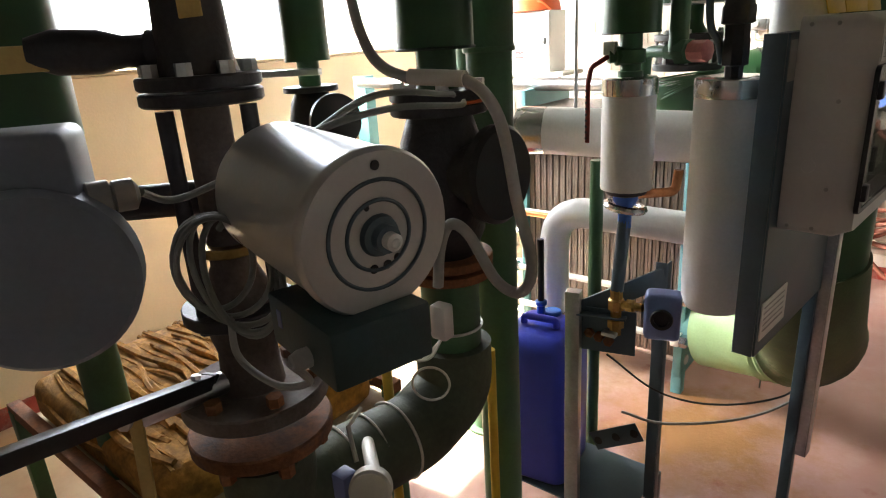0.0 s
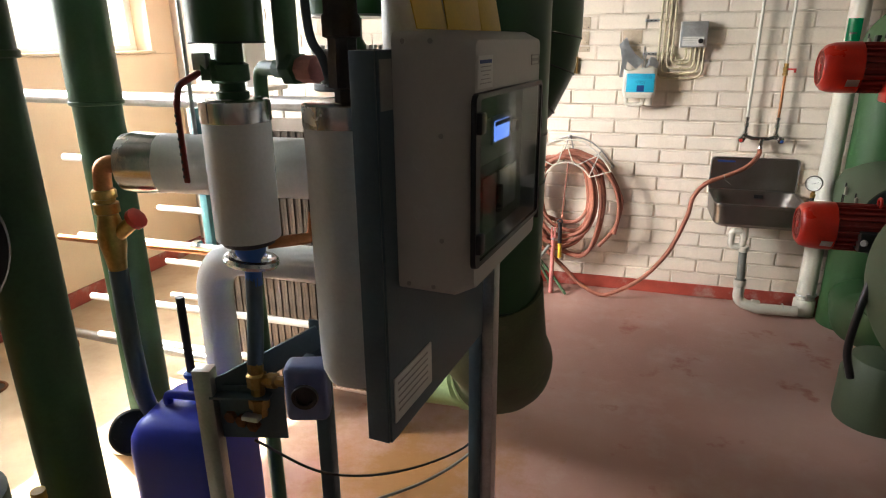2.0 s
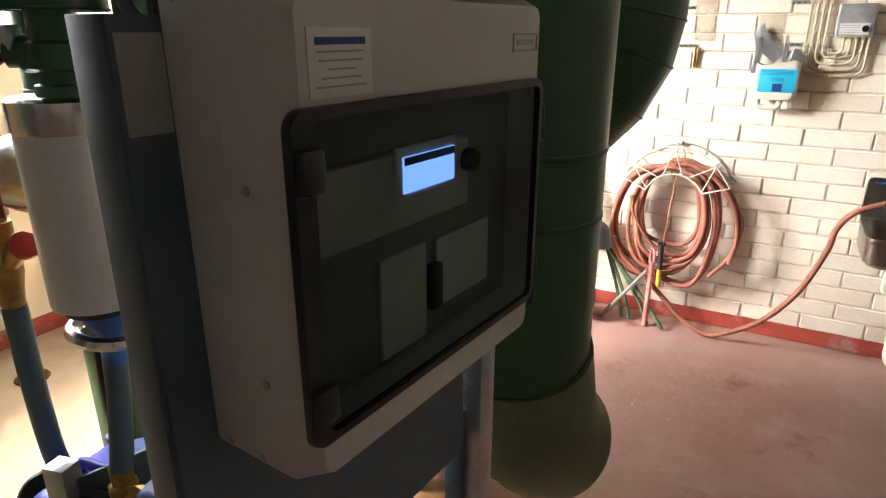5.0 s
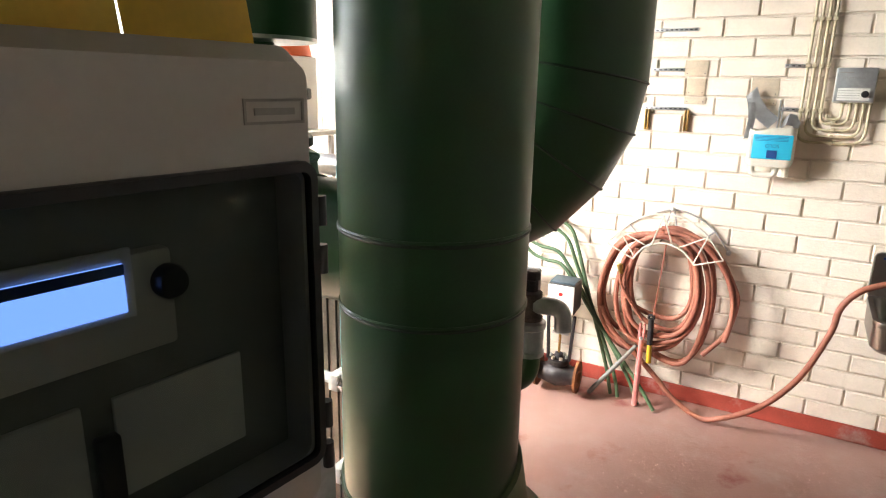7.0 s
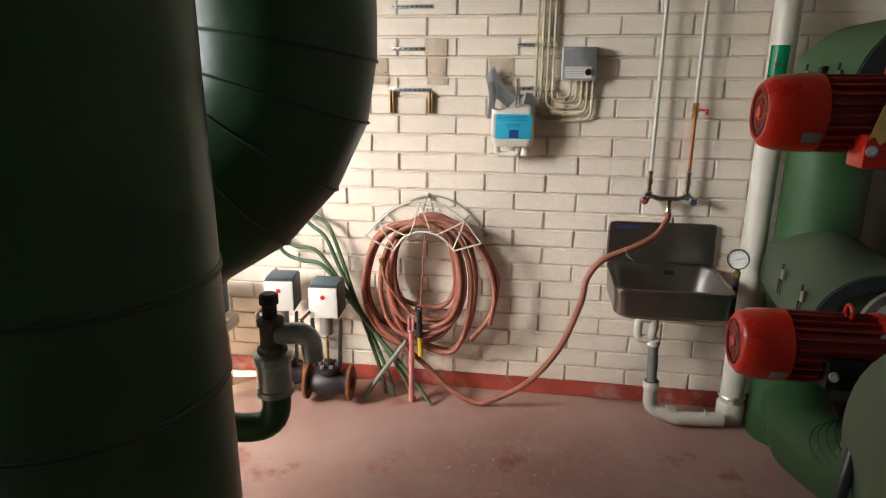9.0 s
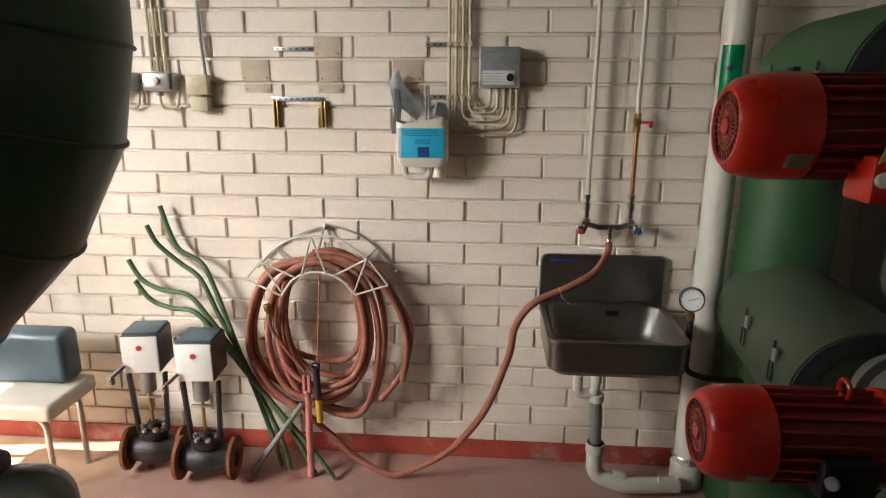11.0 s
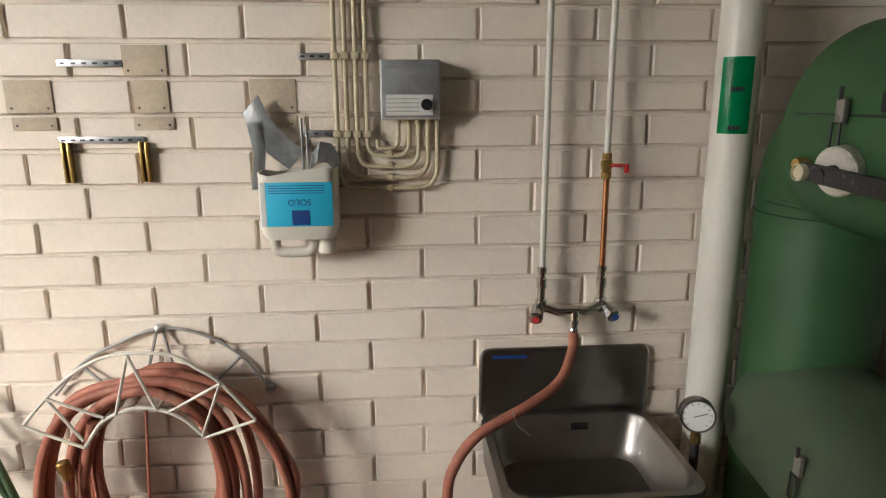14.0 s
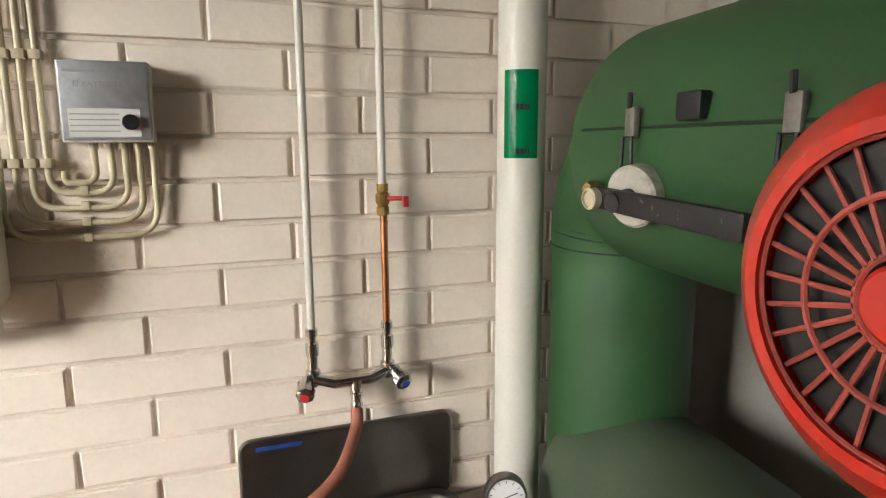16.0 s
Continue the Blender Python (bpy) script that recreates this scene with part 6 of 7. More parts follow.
def jacket(c0, c1, r, name, label, ring=True, cloth="dusty_jacket"):
    """A removable insulation jacket: a fat cylinder with a lid seam, end ring and clasps."""
    c0, c1 = Vector(c0), Vector(c1)
    t = thing(name, c0 - Vector((0, 0, r)), label, "insulation jacket", "insulation jackets")
    part("shell", bm_tube([c0, c1], r, 44), cloth, t)
    if ring:
        way = (c1 - c0).normalized()
        part("end_ring", bm_lathe(c1 - way * 0.002, way, [(r - 0.002, 0), (r - 0.006, 0.006), (r * 0.74, 0.006), (r * 0.72, -0.03)], 44), "motor_ring", t, "dark foam end ring")
    return t


M["fan_guard"] = mat("dusty_red_fan_guard", (0.44, 0.085, 0.06), 0.6, vary=0.25, scale=30, bump=0.2)
M["gear_box"] = mat("dark_teal_gear_box", (0.018, 0.045, 0.05), 0.5, vary=0.15, scale=8)
M["motor_ring"] = mat("dark_foam", (0.03, 0.045, 0.04), 0.8, vary=0.2, scale=20)
M["grey_iron"] = mat("grey_pump_iron", (0.22, 0.20, 0.17), 0.55, 0.3, vary=0.2, scale=10, bump=0.3)
pr = thing("pump_riser", (PX, PY, 0), "upright mid green insulated pump pipe with wrinkled bend", "pipe")
part("riser", bm_tube([(PX, PY, 0.0), (PX, PY, 1.36)], PR, 40), "green_pump", pr)
bend = [Vector((PX, PY, 1.30)), Vector((PX, PY, 1.36))] + arc_corner((PX, PY, 1.36), (PX, PY, 1.565), (PX - 0.03, PY - 0.25, 1.565), 10)
part("bend", bm_tube(bend, [PR + 0.001 + 0.02 * i / len(bend) for i in range(len(bend))], 40), "green_pump", pr)
for z, s in ((1.355, 0.0), (1.385, 0.05), (1.40, 0.10), (1.43, 0.16), (1.45, 0.2), (1.475, 0.3), (1.49, 0.42), (1.51, 0.6)):
    seam((PX, PY - s * 0.12, z), (0, -s, 1), PR + 0.003, pr, "seam", 0.0022)
ju = jacket((PX - 0.03, PY - 0.20, 1.565), (PX - 0.08, 3.80, 1.565), 0.225, "insulation_jacket", "mid green removable insulation jacket with wire clasps", cloth="green_pump")
part("lid_seam", bm_tube([(PX - 0.255, PY - 0.22, 1.598), (PX - 0.302, 3.80, 1.598)], 0.003, 6), "seam", ju)
part("notch", bm_box((1.668, 4.09, 1.622), (0.02, 0.045, 0.036), 0.004), "black", ju)
def clasp(x, y, z, parent):
    part("clasp_plate", bm_box((x, y, z), (0.012, 0.022, 0.045), 0.003), "grey_iron", parent)
    part("clasp_wire", bm_tube([(x - 0.008, y - 0.010, z - 0.02), (x - 0.008, y - 0.012, z - 0.075), (x - 0.008, y + 0.012, z - 0.075), (x - 0.008, y + 0.010, z - 0.02)], 0.003, 6, True), "iron", parent)
    part("clasp_hook", bm_tube([(x - 0.006, y, z + 0.02), (x - 0.004, y + 0.003, z + 0.042)], 0.004, 6), "iron", parent)
clasp(1.672, 4.215, 1.605, ju)
clasp(1.655, 3.93, 1.605, ju)
lv = thing("valve_lever", (1.66, 3.9, 1.5), "black worn valve lever on a round white plate", "lever")
part("plate", bm_lathe((1.685, 4.195, 1.505), (-0.97, -0.2, -0.15), [(0.042, 0), (0.045, 0.006), (0.045, 0.03), (0.041, 0.034)], 28), "plate_worn", lv)
part("stem", bm_lathe((1.655, 4.188, 1.50), (-0.97, -0.2, -0.15), [(0.014, 0), (0.014, 0.04)], 14), "iron", lv)
part("bar", bm_box((0, 0, 0), (0.014, 0.30, 0.032), 0.003, Matrix.Translation((1.625, 4.095, 1.493)) @ pose(0, 0, 0, 2, 0, -2)), "worn_black", lv)
part("bolt", bm_lathe((1.62, 4.225, 1.497), (-1, -0.1, 0), [(0.016, 0), (0.016, 0.012), (0.012, 0.014), (0.012, 0.010)], 12), "conduit", lv)
part("bleed_valve", bm_lathe((1.70, 4.325, 1.50), (-0.9, -0.3, 0.1), [(0.010, 0), (0.014, 0.01), (0.014, 0.03), (0.009, 0.04)], 8), "brass", lv)
jl = jacket((PX, PY - 0.02, 0.81), (PX - 0.08, 3.86, 0.81), 0.20, "insulation_jacket", "dusty olive green lower insulation jacket with dark ring")
clasp(PX - 0.238, 4.25, 0.88, jl)
clasp(PX - 0.262, 4.0, 0.88, jl)
pl = thing("lower_pipe", (1.90, 3.70, 0), "green wrapped pump outlet pipe near the floor", "pipe")
part("wrap", bm_tube(fillet([(1.88, 3.66, 0.72), (1.88, 3.66, 0.36), (1.88, 4.2, 0.20), (1.95, 4.5, 0.20)], 0.2), 0.14, 32), "green_pump", pl)
for i in range(4):
    seam((1.88, 3.70 + 0.05 * i, 0.50 - 0.04 * i), (0, 0.3, -1), 0.143, pl, "seam", 0.002)
jn = jacket((2.06, 3.22, 0.77), (1.68, 3.10, 0.77), 0.31, "insulation_jacket", "large dusty green dished insulation cover with clasp", ring=False)
part("dished_end", bm_lathe((1.684, 3.101, 0.77), (-0.95, -0.3, 0), [(0.312, 0), (0.310, 0.012), (0.27, 0.035), (0.15, 0.055), (0.0, 0.06)], 44), "dusty_jacket", jn)
seam((1.70, 3.105, 0.77), (-0.95, -0.3, 0), 0.313, jn, "seam", 0.003)
clasp(1.60, 3.00, 1.0, jn)
part("stand_leg", bm_box((1.9, 3.17, 0.24), (0.10, 0.10, 0.48), 0.005), "green_pump", jn)
jd = thing("low_drum", (1.75, 3.5, 0), "low green wrapped drum under the motor", "drum")
part("drum", bm_lathe((1.78, 3.52, 0.0), (0, 0, 1), [(0.16, 0), (0.165, 0.02), (0.165, 0.22), (0.13, 0.30), (0.05, 0.33)], 36), "dusty_jacket", jd)
part("black_hose", bm_tube(spline([(1.60, 3.35, 0.75), (1.56, 3.30, 0.6), (1.55, 3.30, 0.42), (1.58, 3.30, 0.30)]), 0.016, 12), "black", jd)


def bm_grille(c, way, r_in, r_out, n):
    """Radial bars between a hub and a rim, with two rings."""
    ax = Matrix.Translation(c) @ frame_axes(way)
    bm = bmesh.new()
    for i in range(n):
        a = 2 * math.pi * i / n
        bm_tube([ax @ Vector((r_in * math.cos(a), r_in * math.sin(a), 0)), ax @ Vector((r_out * math.cos(a), r_out * math.sin(a), -0.004))], 0.0014, 6, False, bm)
    for r in (r_in, (r_in + r_out) / 2, r_out):
        bm_tube([ax @ Vector((r * math.cos(2 * math.pi * k / 36), r * math.sin(2 * math.pi * k / 36), -0.001)) for k in range(36)], 0.0016, 6, True, bm)
    return bm


def motor(fan, r, label, terminal):
    x, y, z = fan
    t = thing("pump_motor", (x + 0.5, y, z - r), label, "pump motor", "pump motors")
    part("fan_cowl", bm_lathe((x, y, z), (1, 0, 0), [(r * 0.66, 0.012), (r * 0.66, 0.0), (r * 0.72, 0.0), (r * 0.88, 0.014), (r * 0.97, 0.042), (r, 0.08), (r, 0.135), (r * 0.9, 0.138)], 48), "motor_red", t)
    # flat black disc stands for the shade in the grille's gaps
    part("fan_dark", bm_disc((x + 0.0115, y, z), (-1, 0, 0), r * 0.655, 0.003), "black", t, "black disc for the shade behind the grille")
    g = part("grille", bm_grille((x + 0.003, y, z), (-1, 0, 0), r * 0.2, r * 0.66, 28), "fan_guard", t, "dusty red radial fan grille")
    part("hub", bm_disc((x + 0.006, y, z), (-1, 0, 0), r * 0.16, 0.008), "motor_red", g)
    body = bm_lathe((x + 0.137, y, z), (1, 0, 0), [(r * 0.85, 0), (r * 0.85, 0.24)], 40)
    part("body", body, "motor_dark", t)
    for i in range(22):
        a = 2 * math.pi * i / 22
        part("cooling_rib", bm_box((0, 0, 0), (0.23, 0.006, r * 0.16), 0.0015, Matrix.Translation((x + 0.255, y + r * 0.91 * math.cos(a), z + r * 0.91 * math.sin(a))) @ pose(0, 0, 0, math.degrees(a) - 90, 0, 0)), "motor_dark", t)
    part("front_flange", bm_lathe((x + 0.375, y, z), (1, 0, 0), [(r * 0.8, 0), (r * 1.02, 0.004), (r * 1.02, 0.022), (r * 0.6, 0.03), (r * 0.5, 0.10), (r * 0.75, 0.11), (r * 0.75, 0.13)], 36), "motor_red", t)
    bolts((x + 0.373, y, z), (-1, 0, 0), r * 0.9, 4, 0.010, 0.014, 0.8, "zinc", t)
    tb = part("terminal_box", bm_box((x + 0.27, y - r * 0.75, z + terminal), (0.11, 0.09, 0.085), 0.008), "motor_red" if terminal < -0.05 else "black", t)
    part("gland", bm_lathe((x + 0.235, y - r * 0.75 - 0.04, z + terminal), (-0.4, -0.9, 0.2), [(0.014, 0), (0.014, 0.02), (0.010, 0.025)], 10), "cable", tb)
    part("name_plate", bm_box((0, 0, 0), (0.045, 0.002, 0.032), 0.0005, Matrix.Translation((x + 0.105, y - r * 0.83, z - r * 0.56)) @ pose(0, 0, 0, 34, 0, 0)), "zinc", t)
    part("lifting_eye", bm_tube(ring_pts((x + 0.30, y, z + r * 1.06), (1, 0, 0), 0.02, 18), 0.006, 8, True), "motor_red", t)
    vol = part("volute", bm_lathe((x + 0.46, y, z), (1, 0, 0), [(0.06, 0), (0.125, 0.01), (0.14, 0.05), (0.125, 0.10), (0.07, 0.12)], 36), "grey_iron", t, "grey pump volute")
    part("suction", bm_tube([(x + 0.52, y - 0.02, z), (x + 0.525, y + 0.21, z + 0.03)], 0.085, 28), "grey_iron", vol)
    part("discharge_flange", bm_disc((x + 0.525, y + 0.15, z + 0.02), (0, 1, 0), 0.115, 0.02), "grey_iron", vol)
    return t


motor((1.338, 3.605, 1.516), 0.100, "red enamelled electric pump motor with radial fan grille", -0.085)
motor((1.366, 3.639, 0.850), 0.105, "red enamelled pump motor with dusty cowl and black terminal box", -0.035)
tg = thing("cardboard_tag", (1.655, 3.472, 1.45), "torn brown cardboard tag with handwriting on the motor", "tag")
part("sheet", bm_prism([(-0.062, -0.095), (-0.05, -0.085), (-0.035, -0.102), (-0.01, -0.078), (0.03, -0.088), (0.055, -0.03), (0.05, 0.04), (0.058, 0.095), (0.03, 0.102), (0.0, 0.078), (-0.03, 0.092), (-0.044, 0.06), (-0.04, 0.03), (-0.052, -0.02)], Matrix.Translation((1.628, 3.472, 1.545)) @ pose(0, 0, 0, 82, 8, -14), 0.003), "cardboard", tg)
TAG = Matrix.Translation((1.628, 3.472, 1.545)) @ pose(0, 0, 0, 82, 8, -14)
text("writing", "SULJETTU", TAG @ Matrix.Translation((-0.004, 0.040, 0.0034)) @ pose(0, 0, 0, 0, 0, 12), 0.016, "ink", tg)
text("writing", "22.", TAG @ Matrix.Translation((-0.004, 0.014, 0.0034)) @ pose(0, 0, 0, 0, 0, 10), 0.0185, "ink", tg)
for i, w in enumerate((0.06, 0.05)):
    part("writing", bm_box((0, 0, 0), (w * 0.8, 0.007, 0.001), 0, TAG @ Matrix.Translation((-0.005, -0.022 - 0.03 * i, 0.0036)) @ pose(0, 0, 0, 0, 0, 12)), "ink", tg)
sl = thing("pump_rod", (1.9, 3.4, 1.4), "short dark threaded rods of the pump clamp", "rod")
part("rod", bm_tube([(1.668, 3.484, 1.442), (1.88, 3.56, 1.45)], 0.02, 12), "iron", sl)
part("rod", bm_tube([(1.70, 3.46, 1.482), (1.90, 3.56, 1.49)], 0.018, 12), "zinc", sl)

# ---- left valve group ----
P1 = (-0.27, 0.68)
ve = thing("valve_riser", (P1[0], P1[1], 0.0), "dark iron riser pipe with flanges and stuffing box", "pipe")
part("upper_pipe", bm_lathe((P1[0], P1[1], 1.622), (0, 0, 1), [(0.055, 0), (0.05, 0.02), (0.045, 0.10), (0.055, 0.16), (0.075, 0.22), (0.08, 0.30), (0.08, 1.14)], 32), "iron", ve)
for z, r, h, m_ in ((1.605, 0.082, 0.018, "iron"), (1.584, 0.082, 0.018, "iron"), (1.118, 0.115, 0.028, "dusty_iron"), (1.050, 0.115, 0.026, "rust")):
    part("flange", bm_disc((P1[0], P1[1], z), (0, 0, 1), r, h, 0.003, 36), m_, ve)
bolts((P1[0], P1[1], 1.623), (0, 0, 1), 0.068, 8, 0.011, 0.016, 0.0, "zinc", ve)
bolts((P1[0], P1[1], 1.146), (0, 0, 1), 0.090, 6, 0.013, 0.016, 0.0, "rust", ve)
bolts((P1[0], P1[1], 1.05), (0, 0, -1), 0.090, 6, 0.013, 0.03, 0.0, "rust", ve)
part("body", bm_lathe((P1[0], P1[1], 1.11), (0, 0, 1), [(0.06, 0), (0.05, 0.03), (0.045, 0.10), (0.052, 0.13), (0.055, 0.17), (0.05, 0.20), (0.032, 0.24), (0.032, 0.47)], 28), "dusty_iron", ve)
for a in (0.6, 2.7, 4.8):
    part("stay_bolt", bm_tube([(P1[0] + 0.062 * math.cos(a), P1[1] + 0.062 * math.sin(a), 1.26), (P1[0] + 0.062 * math.cos(a), P1[1] + 0.062 * math.sin(a), 1.58)], 0.012, 10), "iron", ve)
part("gland_plate", bm_disc((P1[0], P1[1], 1.27), (0, 0, 1), 0.085, 0.02), "iron", ve)
part("gland_plate", bm_disc((P1[0], P1[1], 1.37), (0, 0, 1), 0.05, 0.015), "brass", ve)
part("neck", bm_lathe((P1[0], P1[1], 1.05), (0, 0, -1), [(0.07, 0), (0.065, 0.03)], 28), "iron", ve)
part("lower_bend", bm_tube(fillet([(P1[0], P1[1], 1.02), (P1[0], P1[1], 0.90), (-0.21, 0.98, 0.90), (-0.19, 1.09, 0.95), (-0.19, 1.09, 1.06)], 0.12, 10), 0.078, 32), "olive", ve, "dark olive cloth wrapped lower bend")
for s in (0.25, 0.5, 0.75):
    q = Vector((P1[0], P1[1] + 0.08, 0.90)).lerp(Vector((-0.205, 0.99, 0.90)), s)
    seam(q, (0.15, 1, 0), 0.080, ve, "pvc", 0.003)
part("drop_pipe", bm_tube([(P1[0], P1[1], 0.86), (P1[0], P1[1], 0.0)], 0.07, 28), "green_mid", ve)
part("hanging_tag", bm_box((P1[0] + 0.09, P1[1] - 0.05, 1.75), (0.05, 0.003, 0.12), 0.001), "cardboard", ve, "greyed paper tag")
part("lever", bm_join(bm_tube([(P1[0], P1[1], 1.655), (-0.31, 0.64, 1.655)], 0.028, 16), bm_lathe((-0.295, 0.665, 1.655), (-0.44, -0.9, 0.04), [(0.018, 0), (0.022, 0.02), (0.020, 0.06), (0.028, 0.09), (0.028, 0.14), (0.018, 0.17)], 16)), "iron", ve)
part("bar", bm_box((0, 0, 0), (0.30, 0.012, 0.032), 0.003, Matrix.Translation((-0.40, 0.43, 1.655)) @ pose(0, 0, 0, 0, 0, 64)), "cardboard", ve, "flat tan lever bar")

GX, GY = -0.19, 1.09
bk = thing("black_valve", (GX, GY, 1.06), "black cast valve with round blind cover and flanges", "valve")
part("body", bm_lathe((GX, GY, 1.25), (0, 0, 1), [(0.055, 0), (0.075, 0.05), (0.085, 0.14), (0.075, 0.22), (0.055, 0.28)], 32), "iron", bk)
part("side_neck", bm_tube([(GX, GY, 1.41), (GX + 0.13, GY - 0.01, 1.42)], 0.055, 28), "iron", bk)
part("blind_cover", bm_lathe((GX + 0.12, GY - 0.01, 1.42), (1, -0.05, 0.03), [(0.07, 0), (0.086, 0.003), (0.086, 0.018), (0.078, 0.026), (0.0, 0.03)], 40), "black", bk, "round black blind cover")
part("cover_bolt", bm_lathe((GX + 0.15, GY - 0.012, 1.455), (1, -0.05, 0.03), [(0.008, 0), (0.008, 0.006)], 6), "iron", bk)
for z in (1.52, 1.545, 1.235, 1.21):
    part("flange", bm_disc((GX, GY, z), (0, 0, 1), 0.088, 0.018, 0.002, 32), "iron" if z > 1.4 else "rust", bk)
bolts((GX, GY, 1.563), (0, 0, 1), 0.074, 8, 0.011, 0.014, 0.0, "zinc", bk)
part("orange_gasket", bm_disc((GX, GY, 1.538), (0, 0, 1), 0.084, 0.007), "orange", bk)
part("lower_pipe", bm_tube([(GX, GY, 1.215), (GX, GY, 1.0)], 0.058, 30), "green_mid", bk, "green painted pipe below the valve")
part("upper_neck", bm_tube([(GX, GY, 1.56), (GX, GY, 1.66)], 0.036, 24), "green", bk)
g1 = thing("clad_riser", (GX, GY, 1.64), "dark green clad riser above the black valve", "pipe", "dark clad risers")
part("cladding", bm_tube([(GX, GY, 1.632), (GX, GY, ZC - 0.005)], 0.068, 36), "green", g1)
part("rim", bm_tube(ring_pts((GX, GY, 1.632), (0, 0, 1), 0.068, 36), 0.003, 6, True), "seam", g1)

# silver actuator with its base box
MO = Vector((0.118, 0.612, 1.472))
MW = Vector((0.975, -0.22, -0.06)).normalized()
mo = thing("actuator_motor", MO - Vector((0, 0, 0.1)), "silver round actuator motor on a dark green base box", "actuator")
part("drum", bm_lathe(MO - MW * 0.235, MW, [(0.060, 0), (0.078, 0.006), (0.083, 0.02), (0.084, 0.215), (0.0865, 0.222), (0.0865, 0.230), (0.083, 0.235), (0.0, 0.235)], 56), "silver", mo)
for r in (0.056, 0.036):
    part("face_groove", bm_tube(ring_pts(MO + MW * 0.0005, MW, r, 48), 0.0022, 6, True), "bluegrey", mo)
part("shaft_boss", bm_lathe(MO, MW, [(0.022, 0), (0.020, 0.006), (0.014, 0.008), (0.014, 0.018), (0.0, 0.019)], 24), "bluegrey", mo)
part("shaft", bm_lathe(MO + MW * 0.016, MW, [(0.009, 0), (0.009, 0.012), (0.005, 0.014), (0.0, 0.010)], 16), "white", mo)
FA = frame_axes(MW)
for dx, dz, r in ((0.0, 0.070, 0.005), (-0.012, 0.030, 0.003), (0.008, -0.033, 0.005), (-0.008, -0.034, 0.005), (0.02, -0.028, 0.004)):
    part("screw", bm_disc(MO + FA.to_3x3() @ Vector((dx, dz, 0)), MW, r, 0.001, 0.0002, 12), "black", mo)
BASE = Matrix.Translation(MO + Vector((-0.055, -0.005, -0.106))) @ pose(0, 0, 0, 0, 0, -14)
part("base_box", bm_box((0, 0, 0), (0.15, 0.115, 0.062), 0.004, BASE), "gear_box", mo, "dark blue-green gear box")
part("badge", bm_box((-0.045, -0.0585, 0.008), (0.010, 0.001, 0.02), 0, BASE), "bluebox", mo)
part("gland", bm_lathe(BASE @ Vector((0.02, -0.057, -0.012)), BASE.to_3x3() @ Vector((0, -1, 0)), [(0.011, 0), (0.011, 0.012), (0.008, 0.02)], 10), "cable", mo)
part("bracket", bm_tube([MO - MW * 0.22 + Vector((0, 0, -0.02)), Vector((P1[0], P1[1], 1.42))], 0.022, 16), "iron", mo)

ab = thing("actuator_box", (-0.22, 0.36, 1.4), "blue-grey actuator case with big round cover", "actuator")
AW = Vector((0.86, -0.50, 0.02)).normalized()
AC = Vector((-0.12, 0.385, 1.45))
AM = Matrix.Translation(AC) @ frame_axes(AW)
part("case", bm_box((-0.035, 0.075, -0.075), (0.17, 0.13, 0.13), 0.012, AM, 3), "act_blue", ab)
part("round_cover", bm_lathe(AC - AW * 0.05, AW, [(0.085, 0), (0.092, 0.004), (0.092, 0.045), (0.086, 0.052), (0.0, 0.056)], 48), "act_blue", ab)
part("gland", bm_lathe(AM @ Vector((0.05, 0.065, -0.05)), AM.to_3x3() @ Vector((1, 0, -0.25)), [(0.015, 0), (0.019, 0.002), (0.019, 0.022), (0.013, 0.024), (0.017, 0.026), (0.017, 0.045), (0.008, 0.05)], 10), "cable", ab)
part("bracket", bm_tube([AC - AW * 0.05, (-0.40, 0.56, 1.45), (P1[0] - 0.02, P1[1], 1.45)], 0.025, 14), "iron", ab)
ac = thing("signal_cable", (-0.1, 0.6, 1.3), "looped grey control cables tied round the valve spindle", "cable")
lo = AM @ Vector((0.10, 0.065, -0.062))
part("cable", bm_tube(spline([lo, (-0.16, 0.55, 1.49), (-0.13, 0.58, 1.50), (-0.05, 0.66, 1.545), (0.0, 0.74, 1.59), (-0.02, 0.9, 1.575), (-0.10, 1.02, 1.56)]), 0.0045, 8), "panel", ac)
part("cable", bm_tube(spline([(-0.125, 0.585, 1.45), (-0.08, 0.60, 1.50), (-0.03, 0.655, 1.553), (0.02, 0.74, 1.575), (0.0, 0.90, 1.56), (-0.08, 1.02, 1.55)]), 0.0045, 8), "panel", ac)
for k in range(5):
    part("loop", bm_tube([Vector((-0.115 + 0.006 * k, 0.565 + 0.004 * k, 1.412 - 0.004 * k)) + Vector((0.79, 0.42, 0)) * ((0.056 + 0.004 * (k % 3)) * math.cos(a)) + Vector((0.02 * math.sin(a + k), 0, (0.062 + 0.003 * k) * math.sin(a))) for a in (2 * math.pi * i / 32 for i in range(32))], 0.004, 8, True), "panel", ac)
part("cable", bm_tube(spline([(-0.11, 0.57, 1.345), (-0.09, 0.56, 1.30), (-0.02, 0.56, 1.285), (0.03, 0.57, 1.30), BASE @ Vector((0.02, -0.078, -0.012))]), 0.0045, 8), "cable", ac)
hc = thing("heavy_cable", (0.0, 1.0, 1.2), "thick pale grey flexible conduit looped past the valve", "cable")
part("cable", bm_tube(spline([(-0.33, 1.02, 1.95), (-0.30, 1.0, 1.75), (-0.24, 0.98, 1.63), (-0.16, 0.985, 1.59), (-0.06, 1.0, 1.585), (0.0, 1.0, 1.53), (0.03, 1.0, 1.40), (0.055, 1.0, 1.30), (0.04, 0.99, 1.255), (0.0, 0.98, 1.27), (-0.045, 0.97, 1.345), (-0.075, 0.96, 1.36), (-0.09, 0.95, 1.32), (-0.10, 0.95, 1.25)], 8), 0.0095, 12), "cable", hc)
